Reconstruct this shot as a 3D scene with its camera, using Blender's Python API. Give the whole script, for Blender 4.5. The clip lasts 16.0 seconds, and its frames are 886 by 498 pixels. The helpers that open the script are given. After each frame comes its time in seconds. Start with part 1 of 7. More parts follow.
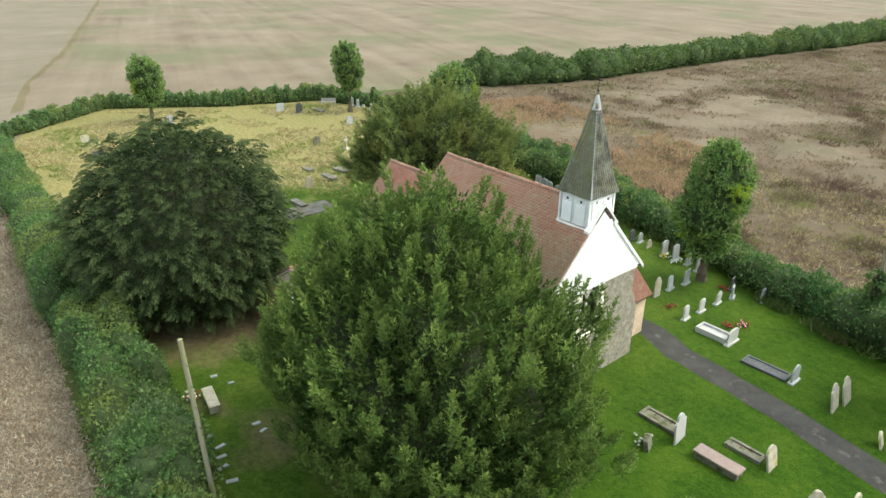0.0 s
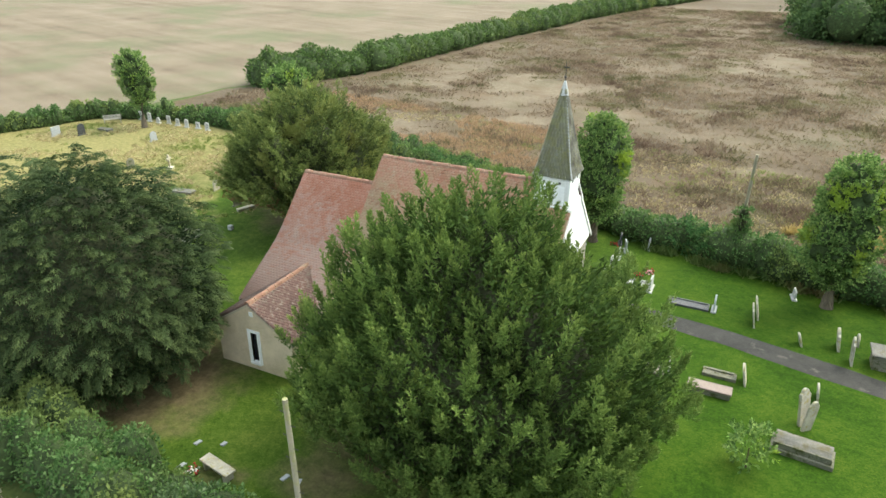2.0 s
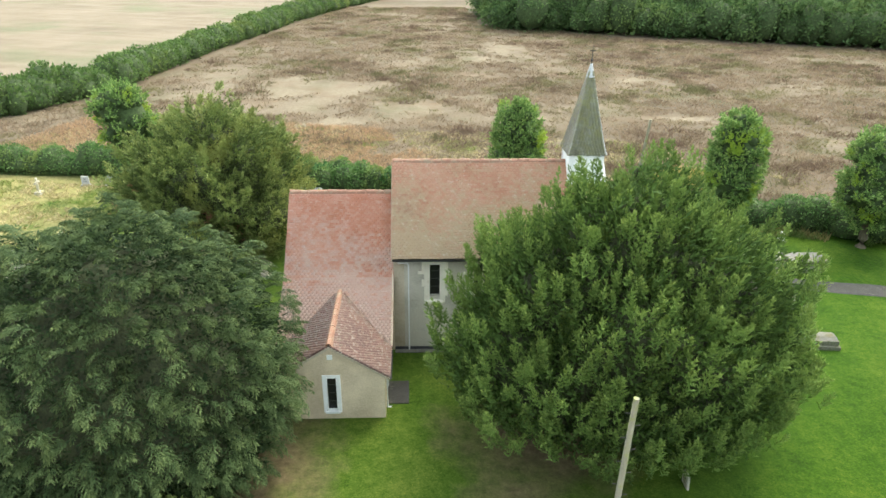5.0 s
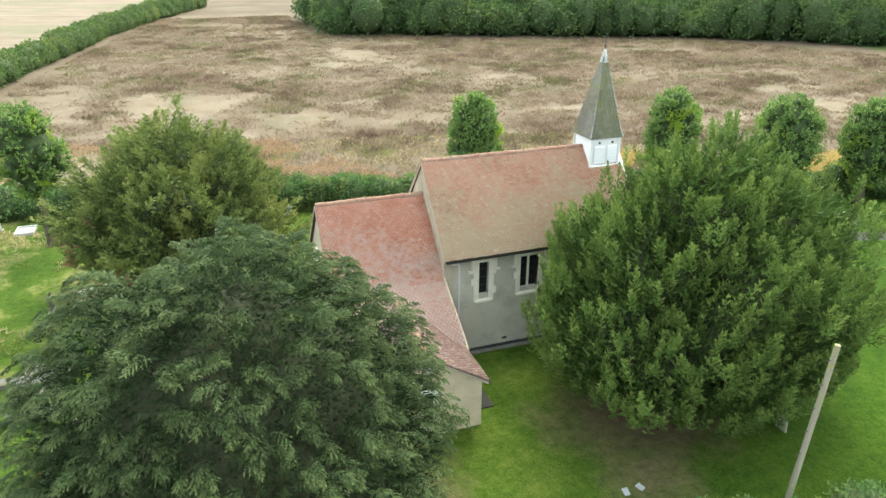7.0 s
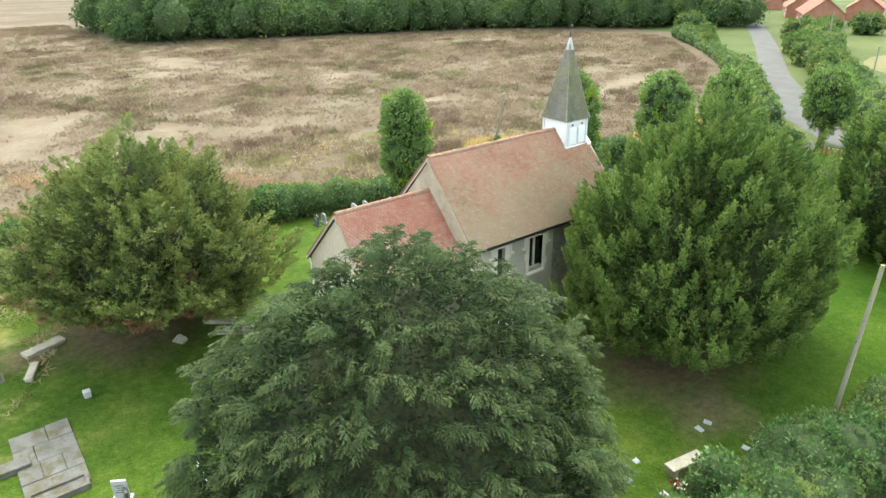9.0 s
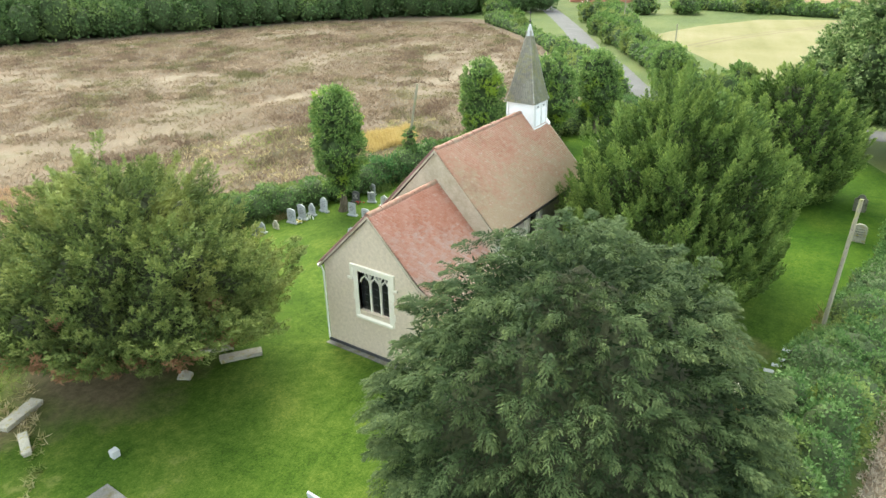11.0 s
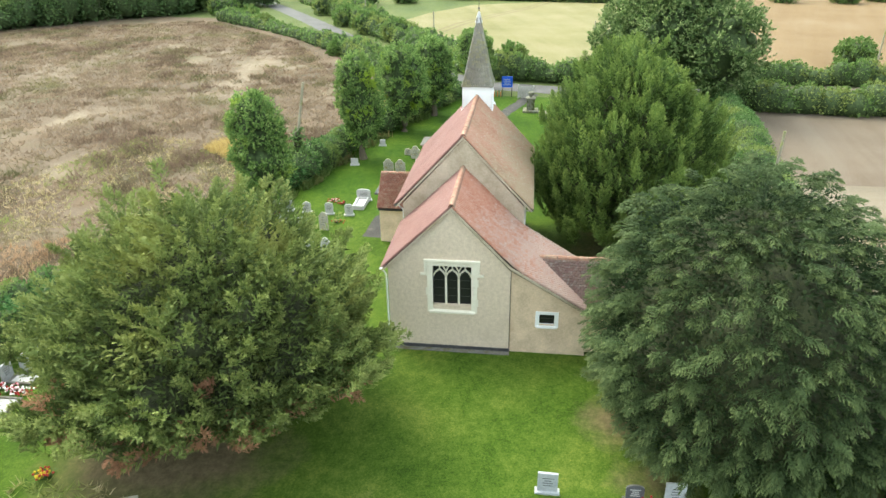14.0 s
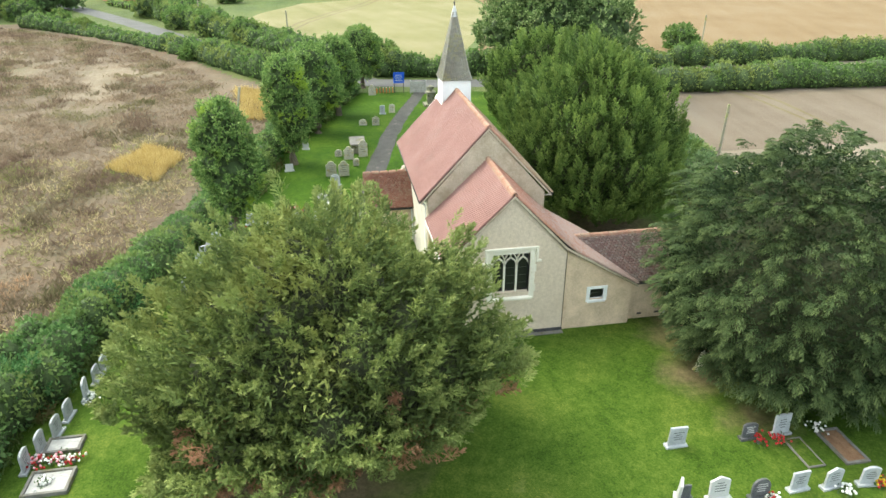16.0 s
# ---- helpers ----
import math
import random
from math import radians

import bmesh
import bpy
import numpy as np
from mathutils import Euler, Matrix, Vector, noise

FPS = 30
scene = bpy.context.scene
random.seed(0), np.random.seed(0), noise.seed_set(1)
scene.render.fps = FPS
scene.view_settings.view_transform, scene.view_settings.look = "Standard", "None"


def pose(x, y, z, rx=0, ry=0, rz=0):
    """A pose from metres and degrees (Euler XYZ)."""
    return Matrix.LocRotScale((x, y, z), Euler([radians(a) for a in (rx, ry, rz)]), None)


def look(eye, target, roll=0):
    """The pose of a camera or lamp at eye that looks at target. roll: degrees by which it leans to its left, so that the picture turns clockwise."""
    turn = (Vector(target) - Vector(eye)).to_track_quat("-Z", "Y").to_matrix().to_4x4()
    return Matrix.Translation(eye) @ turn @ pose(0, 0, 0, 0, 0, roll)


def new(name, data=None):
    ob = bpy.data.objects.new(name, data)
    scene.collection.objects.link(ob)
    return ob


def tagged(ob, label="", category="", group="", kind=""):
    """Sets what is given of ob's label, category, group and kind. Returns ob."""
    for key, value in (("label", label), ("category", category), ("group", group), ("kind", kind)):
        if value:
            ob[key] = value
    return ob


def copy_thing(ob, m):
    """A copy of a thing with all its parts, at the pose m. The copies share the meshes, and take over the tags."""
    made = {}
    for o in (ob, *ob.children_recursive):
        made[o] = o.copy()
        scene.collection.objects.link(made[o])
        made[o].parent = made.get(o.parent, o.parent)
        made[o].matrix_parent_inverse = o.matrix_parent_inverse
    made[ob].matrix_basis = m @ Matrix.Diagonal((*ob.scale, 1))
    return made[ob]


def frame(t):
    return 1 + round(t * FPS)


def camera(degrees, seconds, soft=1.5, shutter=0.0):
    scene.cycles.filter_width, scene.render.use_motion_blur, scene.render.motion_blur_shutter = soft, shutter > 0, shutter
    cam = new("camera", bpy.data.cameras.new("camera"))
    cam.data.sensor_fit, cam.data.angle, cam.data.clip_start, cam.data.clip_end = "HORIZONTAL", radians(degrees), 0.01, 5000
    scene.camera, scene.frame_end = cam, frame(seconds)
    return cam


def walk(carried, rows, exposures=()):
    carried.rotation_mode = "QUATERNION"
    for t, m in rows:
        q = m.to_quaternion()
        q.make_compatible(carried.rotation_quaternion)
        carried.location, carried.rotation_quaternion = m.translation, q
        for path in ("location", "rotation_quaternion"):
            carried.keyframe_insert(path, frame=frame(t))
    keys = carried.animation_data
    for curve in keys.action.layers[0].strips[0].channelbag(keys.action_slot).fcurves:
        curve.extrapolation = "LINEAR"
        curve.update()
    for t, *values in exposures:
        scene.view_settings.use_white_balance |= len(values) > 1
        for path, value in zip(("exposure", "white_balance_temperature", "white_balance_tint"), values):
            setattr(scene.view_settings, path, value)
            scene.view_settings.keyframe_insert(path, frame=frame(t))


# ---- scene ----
cam = camera(67.0, 16.0)
PATH = [
    (0, (-30.427, 22.118, 18.644), (-29.045, 20.936, 17.812), 0.6),
    (0.5, (-28.541, 23.836, 18.681), (-27.273, 22.534, 17.844), 0.4),
    (1, (-26.564, 25.482, 18.745), (-25.449, 24.049, 17.906), 0.3),
    (1.5, (-24.432, 26.863, 18.752), (-23.476, 25.321, 17.91), 0.3),
    (2, (-21.918, 28.165, 18.709), (-21.126, 26.534, 17.864), 0.3),
    (2.5, (-19.545, 29.108, 18.651), (-18.881, 27.421, 17.806), 0.3),
    (3, (-16.821, 29.884, 18.533), (-16.297, 28.147, 17.691), 0.2),
    (3.5, (-14.348, 30.372, 18.461), (-13.961, 28.601, 17.618), 0.2),
    (4.1, (-11.093, 30.883, 18.332), (-10.885, 29.079, 17.493), 0.29),
    (4.75, (-7.41, 30.92, 18.156), (-7.409, 29.102, 17.324), 0.56),
    (5.4, (-3.808, 30.489, 17.944), (-4.008, 28.678, 17.118), 0.74),
    (6, (-0.771, 29.734, 17.715), (-1.133, 27.947, 16.894), 0.6),
    (6.5, (1.649, 29.008, 17.499), (1.166, 27.246, 16.685), 0.4),
    (7, (3.948, 28.223, 17.306), (3.345, 26.496, 16.498), 0),
    (7.5, (6.198, 27.335, 17.297), (5.475, 25.655, 16.487), -0.2),
    (8, (8.417, 26.313, 17.295), (7.571, 24.693, 16.483), -0.4),
    (8.5, (10.531, 25.153, 17.313), (9.544, 23.616, 16.497), -0.6),
    (9.1, (13.017, 23.725, 17.333), (11.887, 22.292, 16.516), -0.86),
    (9.75, (15.464, 21.865, 17.371), (14.193, 20.558, 16.547), -1.11),
    (10.4, (17.667, 19.609, 17.42), (16.273, 18.443, 16.586), -1.19),
    (11, (19.497, 17.115, 17.467), (18.003, 16.089, 16.622), -1),
    (12, (22.391, 12.595, 17.543), (20.757, 11.82, 16.689), -0.4),
    (12.5, (23.455, 10.308, 17.571), (21.77, 9.658, 16.712), -0.1),
    (13, (24.464, 7.848, 17.593), (22.736, 7.331, 16.728), -0.5),
    (13.5, (25.135, 5.539, 17.602), (23.375, 5.156, 16.733), -0.4),
    (14, (25.647, 3.013, 17.583), (23.862, 2.777, 16.712), -0.8),
    (14.5, (25.96, 0.499, 17.565), (24.163, 0.401, 16.691), -0.4),
    (15, (26.026, -2.156, 17.542), (24.229, -2.12, 16.666), -0.7),
    (15.5, (25.953, -4.782, 17.541), (24.163, -4.614, 16.664), -0.4),
    (16, (25.654, -7.49, 17.524), (23.884, -7.187, 16.644), -0.2),
]
EXPOSURES = [(0, 1.46, 6800, -4), (3, 1.88, 6800, -4), (7, 2.2, 6800, -4), (12.5, 2.25, 6800, -4), (16, 2.1, 6800, -4)]
walk(cam, [(t, look(eye, target, roll)) for t, eye, target, roll in PATH], EXPOSURES)

# ---- light ----
world = bpy.data.worlds.new("overcast_sky")
scene.world = world
world.use_nodes = True
wn, wl = world.node_tree.nodes, world.node_tree.links
sky = wn.new("ShaderNodeTexSky")
sky.sky_type, sky.sun_disc = "NISHITA", False
sky.sun_elevation, sky.sun_rotation = radians(52), radians(218)
sky.air_density, sky.dust_density, sky.ozone_density = 0.6, 5.0, 1.0
cloud = wn.new("ShaderNodeMix")
cloud.data_type = "RGBA"
cloud.inputs[0].default_value = 0.42
cloud.inputs[7].default_value = (5.6, 5.75, 6.0, 1)
wl.new(sky.outputs[0], cloud.inputs[6])
wl.new(cloud.outputs[2], wn["Background"].inputs[0])
wn["Background"].inputs[1].default_value = 0.15
sun = new("sun", bpy.data.lights.new("sun", "SUN"))
sun.data.energy, sun.data.angle, sun.data.color = 0.5, radians(40), (1.0, 0.95, 0.88)
sun.matrix_world = look((-38, -48, 79), (0, 0, 0))

# ---- materials ----
def ramp(nt, stops):
    r = nt.nodes.new("ShaderNodeValToRGB")
    el = r.color_ramp.elements
    while len(el) < len(stops):
        el.new(0.5)
    for e, (p, c) in zip(el, stops):
        e.position, e.color = p, (*c, 1)
    return r


def noise_node(nt, coord, scale, detail=6, rough=0.6, stretch=None):
    n = nt.nodes.new("ShaderNodeTexNoise")
    n.inputs["Scale"].default_value, n.inputs["Detail"].default_value, n.inputs["Roughness"].default_value = scale, detail, rough
    if stretch:
        m = nt.nodes.new("ShaderNodeMapping")
        m.inputs["Scale"].default_value = stretch
        nt.links.new(coord, m.inputs[0])
        coord = m.outputs[0]
    nt.links.new(coord, n.inputs["Vector"])
    return n


def mix(nt, fac, a, b, mode="MIX"):
    m = nt.nodes.new("ShaderNodeMix")
    m.data_type, m.blend_type = "RGBA", mode
    for sock, v in ((m.inputs[0], fac), (m.inputs[6], a), (m.inputs[7], b)):
        if hasattr(v, "links"):
            nt.links.new(v, sock)
        elif isinstance(v, tuple):
            sock.default_value = (*v, 1)
        else:
            sock.default_value = v
    return m.outputs[2]


def math_node(nt, op, a, b=0.0, clamp=False):
    m = nt.nodes.new("ShaderNodeMath")
    m.operation, m.use_clamp = op, clamp
    for sock, v in ((m.inputs[0], a), (m.inputs[1], b)):
        if hasattr(v, "links"):
            nt.links.new(v, sock)
        else:
            sock.default_value = v
    return m.outputs[0]


def base(name, rough=0.8, metal=0.0):
    m = bpy.data.materials.new(name)
    m.use_nodes = True
    nt = m.node_tree
    b = nt.nodes["Principled BSDF"]
    b.inputs["Roughness"].default_value, b.inputs["Metallic"].default_value = rough, metal
    b.inputs["Specular IOR Level"].default_value = 0.3
    co = nt.nodes.new("ShaderNodeNewGeometry").outputs["Position"]
    return m, nt, b, co


def bump(nt, b, height, strength=0.4, dist=0.05):
    k = nt.nodes.new("ShaderNodeBump")
    k.inputs["Strength"].default_value, k.inputs["Distance"].default_value = strength, dist
    nt.links.new(height, k.inputs["Height"])
    nt.links.new(k.outputs[0], b.inputs["Normal"])


def surface(name, dark, light, coarse=1.5, fine=25.0, rough=0.8, stain=None, stain_at=(0.55, 0.7), stain_scale=0.8, bumps=0.3, metal=0.0, stretch=None, random_piece=0.0):
    """A weathered surface: two scales of noise between two colours, with stains of a third."""
    m, nt, b, co = base(name, rough, metal)
    n1 = noise_node(nt, co, coarse, 5, 0.6, stretch)
    n2 = noise_node(nt, co, fine, 4, 0.7, stretch)
    f = math_node(nt, "ADD", math_node(nt, "MULTIPLY", n1.outputs[0], 0.55), math_node(nt, "MULTIPLY", n2.outputs[0], 0.45))
    c = ramp(nt, [(0.36, dark), (0.64, light)])
    nt.links.new(f, c.inputs[0])
    col = c.outputs[0]
    if stain:
        n3 = noise_node(nt, co, stain_scale, 7, 0.65)
        k = ramp(nt, [(stain_at[0], (0, 0, 0)), (stain_at[1], (1, 1, 1))])
        nt.links.new(n3.outputs[0], k.inputs[0])
        col = mix(nt, k.outputs[0], col, stain)
    if random_piece:
        o = nt.nodes.new("ShaderNodeObjectInfo")
        r = ramp(nt, [(0.0, (1 - random_piece,) * 3), (1.0, (1 + random_piece,) * 3)])
        nt.links.new(o.outputs["Random"], r.inputs[0])
        col = mix(nt, 1.0, col, r.outputs[0], "MULTIPLY")
    nt.links.new(col, b.inputs["Base Color"])
    bump(nt, b, n2.outputs[0], bumps)
    return m


def leafy(name, stops, rough=0.7, patch=None, patch_scale=0.35, patch_at=(0.55, 0.68), through_light=0.38, tips=None, sprays=False, mixed=0.6, drift=0.9):
    """Leaves: each leaf has its own shade; patches of another colour over the crown."""
    m, nt, b, co = base(name, rough)
    b.inputs["Specular IOR Level"].default_value = 0.15
    g = nt.nodes.new("ShaderNodeNewGeometry")
    n = noise_node(nt, co, drift, 3, 0.6)
    f = math_node(nt, "ADD", math_node(nt, "MULTIPLY", g.outputs["Random Per Island"], 0.2 if sprays else mixed), math_node(nt, "MULTIPLY", n.outputs[0], 0.4 if sprays else 1.1 - mixed))
    if sprays:
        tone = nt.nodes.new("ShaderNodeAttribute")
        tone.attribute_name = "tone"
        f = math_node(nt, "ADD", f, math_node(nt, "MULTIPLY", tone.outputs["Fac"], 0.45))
    c = ramp(nt, stops)
    nt.links.new(f, c.inputs[0])
    col = c.outputs[0]
    if patch:
        n2 = noise_node(nt, co, patch_scale, 3, 0.5)
        k = ramp(nt, [(patch_at[0], (0, 0, 0)), (patch_at[1], (1, 1, 1))])
        nt.links.new(n2.outputs[0], k.inputs[0])
        col = mix(nt, k.outputs[0], col, patch)
    # lighter colour at the spray ends stands in for light on them
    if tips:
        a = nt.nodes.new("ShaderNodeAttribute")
        a.attribute_name = "tip_light"
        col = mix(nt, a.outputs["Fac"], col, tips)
    nt.links.new(col, b.inputs["Base Color"])
    t = nt.nodes.new("ShaderNodeBsdfTranslucent")
    nt.links.new(col, t.inputs[0])
    mx = nt.nodes.new("ShaderNodeMixShader")
    mx.inputs[0].default_value = through_light
    nt.links.new(b.outputs[0], mx.inputs[1])
    nt.links.new(t.outputs[0], mx.inputs[2])
    nt.links.new(mx.outputs[0], nt.nodes["Material Output"].inputs[0])
    return m


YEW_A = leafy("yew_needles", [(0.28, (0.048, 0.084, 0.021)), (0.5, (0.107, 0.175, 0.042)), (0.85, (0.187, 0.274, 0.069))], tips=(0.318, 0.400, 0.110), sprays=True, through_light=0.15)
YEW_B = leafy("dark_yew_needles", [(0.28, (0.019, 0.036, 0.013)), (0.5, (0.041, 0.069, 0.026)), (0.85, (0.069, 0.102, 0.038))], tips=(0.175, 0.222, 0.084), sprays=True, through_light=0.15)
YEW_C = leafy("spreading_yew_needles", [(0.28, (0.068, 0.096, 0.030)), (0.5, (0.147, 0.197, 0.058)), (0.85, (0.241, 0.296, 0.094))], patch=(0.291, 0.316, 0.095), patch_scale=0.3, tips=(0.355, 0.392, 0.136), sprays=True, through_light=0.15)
YEW_DRY = leafy("browned_yew_needles", [(0.2, (0.203, 0.112, 0.068)), (0.6, (0.390, 0.217, 0.138)), (0.95, (0.495, 0.330, 0.203))], sprays=True)
# dark core colour stands in for the shade between sprays
GAP_SHADE = surface("gap_shade_core", (0.018, 0.022, 0.011), (0.065, 0.076, 0.032), 2.5, 11, bumps=1.0)
LIME = leafy("upright_tree_leaves", [(0.2, (0.067, 0.119, 0.039)), (0.55, (0.161, 0.269, 0.080)), (0.9, (0.335, 0.438, 0.151))], patch=(0.30, 0.41, 0.060), patch_scale=0.5, patch_at=(0.56, 0.66))
HEDGE = leafy("hedge_leaves", [(0.2, (0.060, 0.115, 0.032)), (0.55, (0.115, 0.196, 0.055)), (0.9, (0.191, 0.282, 0.090))], patch=(0.202, 0.247, 0.075), patch_scale=0.2, patch_at=(0.5, 0.64))
BRAMBLE = leafy("bramble_leaves", [(0.2, (0.047, 0.101, 0.034)), (0.55, (0.099, 0.188, 0.058)), (0.9, (0.196, 0.300, 0.118))], patch=(0.207, 0.265, 0.084), patch_scale=0.3, patch_at=(0.5, 0.62))
# green core, darkened to stand in for shade between the leaves
HEDGE_CORE = surface("hedge_core_shade", (0.015, 0.026, 0.009), (0.077, 0.120, 0.040), 2.5, 11, bumps=1.0)
NETTLE = leafy("nettles", [(0.2, (0.07, 0.12, 0.03)), (0.55, (0.12, 0.18, 0.05)), (0.9, (0.20, 0.25, 0.09))], patch=(0.23, 0.20, 0.09), patch_scale=0.4, patch_at=(0.5, 0.6), rough=0.9)
WOOD_LEAF = leafy("woodland_leaves", [(0.2, (0.040, 0.078, 0.030)), (0.55, (0.082, 0.140, 0.050)), (0.9, (0.145, 0.215, 0.080))], patch=(0.150, 0.215, 0.070), patch_scale=0.09, patch_at=(0.50, 0.64), mixed=0.35, drift=0.3)
FIELD_HEDGE = leafy("field_hedge_leaves", [(0.2, (0.046, 0.086, 0.030)), (0.55, (0.095, 0.158, 0.048)), (0.9, (0.165, 0.240, 0.078))], patch=(0.170, 0.215, 0.065), patch_scale=0.12, patch_at=(0.52, 0.66), mixed=0.4, drift=0.4)
CHESTNUT = leafy("chestnut_leaves", [(0.2, (0.049, 0.087, 0.032)), (0.55, (0.131, 0.203, 0.070)), (0.9, (0.317, 0.385, 0.176))])
BARK = surface("bark", (0.06, 0.048, 0.036), (0.18, 0.15, 0.11), 2, 14, stretch=(1, 1, 0.25), bumps=0.8)
WEED = leafy("dry_weeds", [(0.25, (0.149, 0.112, 0.078)), (0.5, (0.219, 0.166, 0.116)), (0.75, (0.316, 0.251, 0.181))], patch=(0.177, 0.163, 0.086), patch_scale=0.11, patch_at=(0.50, 0.62), rough=0.9, mixed=0.15, drift=0.35, through_light=0.5)
DOCK = leafy("dock_stems", [(0.25, (0.105, 0.075, 0.056)), (0.5, (0.150, 0.108, 0.080)), (0.75, (0.205, 0.155, 0.114))], patch=(0.118, 0.115, 0.058), patch_scale=0.15, patch_at=(0.48, 0.60), rough=0.9, mixed=0.15, drift=0.3, through_light=0.5)
LONG_GRASS = leafy("bleached_long_grass", [(0.2, (0.205, 0.195, 0.076)), (0.5, (0.413, 0.355, 0.186)), (0.9, (0.618, 0.510, 0.348))], patch=(0.205, 0.256, 0.076), patch_scale=0.2, patch_at=(0.5, 0.62), rough=0.9)
GOLD_GRASS = leafy("golden_grass", [(0.2, (0.356, 0.257, 0.097)), (0.6, (0.492, 0.380, 0.152)), (0.9, (0.603, 0.489, 0.234))], rough=0.9)
WHEAT_EAR = leafy("ripe_wheat", [(0.2, (0.210, 0.150, 0.103)), (0.55, (0.402, 0.330, 0.242)), (0.9, (0.577, 0.519, 0.423))], rough=0.9)


def spots(nt, co, discs):
    """A mask of ragged discs (x, y, radius, softness) on the ground."""
    n = noise_node(nt, co, 0.55, 6, 0.65)
    total = None
    for x, y, r, soft in discs:
        v = nt.nodes.new("ShaderNodeVectorMath")
        v.operation = "DISTANCE"
        flat = nt.nodes.new("ShaderNodeVectorMath")
        flat.operation = "MULTIPLY"
        flat.inputs[1].default_value = (1, 1, 0)
        nt.links.new(co, flat.inputs[0])
        nt.links.new(flat.outputs[0], v.inputs[0])
        v.inputs[1].default_value = (x, y, 0)
        d = math_node(nt, "ADD", v.outputs["Value"], math_node(nt, "MULTIPLY", math_node(nt, "SUBTRACT", n.outputs[0], 0.5), 5.0))
        k = math_node(nt, "DIVIDE", math_node(nt, "SUBTRACT", r, d), soft, True)
        total = k if total is None else math_node(nt, "MAXIMUM", total, k)
    return total


def lawn_material():
    m, nt, b, co = base("mown_grass", 0.95)
    b.inputs["Specular IOR Level"].default_value = 0.1
    n1, n2, n3 = noise_node(nt, co, 0.3, 6, 0.65), noise_node(nt, co, 2.6, 8, 0.8), noise_node(nt, co, 11, 6, 0.85)
    f = math_node(nt, "ADD", math_node(nt, "MULTIPLY", n1.outputs[0], 0.3), math_node(nt, "ADD", math_node(nt, "MULTIPLY", n2.outputs[0], 0.32), math_node(nt, "MULTIPLY", n3.outputs[0], 0.38)))
    c = ramp(nt, [(0.42, (0.025, 0.053, 0.006)), (0.5, (0.054, 0.099, 0.012)), (0.58, (0.108, 0.142, 0.026))])
    nt.links.new(f, c.inputs[0])
    col = c.outputs[0]
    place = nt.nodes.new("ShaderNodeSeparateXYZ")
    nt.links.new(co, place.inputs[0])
    # lawn colour darkens to the west, evening out the brighter light there
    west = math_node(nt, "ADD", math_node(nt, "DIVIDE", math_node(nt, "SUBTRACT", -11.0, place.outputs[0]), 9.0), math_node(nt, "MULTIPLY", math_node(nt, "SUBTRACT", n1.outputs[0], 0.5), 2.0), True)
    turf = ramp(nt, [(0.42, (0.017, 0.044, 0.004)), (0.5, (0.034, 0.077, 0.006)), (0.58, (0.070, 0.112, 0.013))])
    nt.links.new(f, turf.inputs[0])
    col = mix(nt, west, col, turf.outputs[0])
    # hawkweed and thin dry blades among the grass
    n4 = noise_node(nt, co, 19, 3, 0.6)
    fl = ramp(nt, [(0.64, (0, 0, 0)), (0.70, (1, 1, 1))])
    nt.links.new(n4.outputs[0], fl.inputs[0])
    n5 = ramp(nt, [(0.48, (0, 0, 0)), (0.62, (1, 1, 1))])
    nt.links.new(n1.outputs[0], n5.inputs[0])
    col = mix(nt, math_node(nt, "MULTIPLY", math_node(nt, "MULTIPLY", fl.outputs[0], n5.outputs[0]), 0.8), col, (0.230, 0.215, 0.035))
    # bleached long grass in the east part
    sep = nt.nodes.new("ShaderNodeSeparateXYZ")
    nt.links.new(co, sep.inputs[0])
    ea = math_node(nt, "ADD", math_node(nt, "DIVIDE", math_node(nt, "SUBTRACT", sep.outputs[0], 15.0), 8.0), math_node(nt, "MULTIPLY", math_node(nt, "SUBTRACT", n1.outputs[0], 0.5), 5.0), True)
    dry = ramp(nt, [(0.35, (0.135, 0.135, 0.046)), (0.6, (0.33, 0.275, 0.135))])
    nt.links.new(n2.outputs[0], dry.inputs[0])
    col = mix(nt, math_node(nt, "MULTIPLY", ea, 0.8), col, dry.outputs[0])
    soil = ramp(nt, [(0.35, (0.095, 0.070, 0.043)), (0.65, (0.205, 0.152, 0.098))])
    nt.links.new(n2.outputs[0], soil.inputs[0])
    col = mix(nt, math_node(nt, "MULTIPLY", spots(nt, co, SOIL), 0.85), col, soil.outputs[0])
    nt.links.new(col, b.inputs["Base Color"])
    bump(nt, b, n3.outputs[0], 0.6, 0.04)
    return m


SOIL = [(-11.0, 9.6, 4.2, 3.0), (2.0, 11.2, 5.4, 2.5), (7.4, -9.8, 5.0, 3.0), (4.2, 7.6, 2.4, 2.5), (7.2, 8.0, 1.8, 2.5), (-9.5, 12.5, 2.6, 3.0), (-5.7, 14.2, 1.0, 1.5), (-7.5, 9.0, 1.5, 2.5), (12.0, -9.5, 2.0, 2.0)]
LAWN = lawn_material()


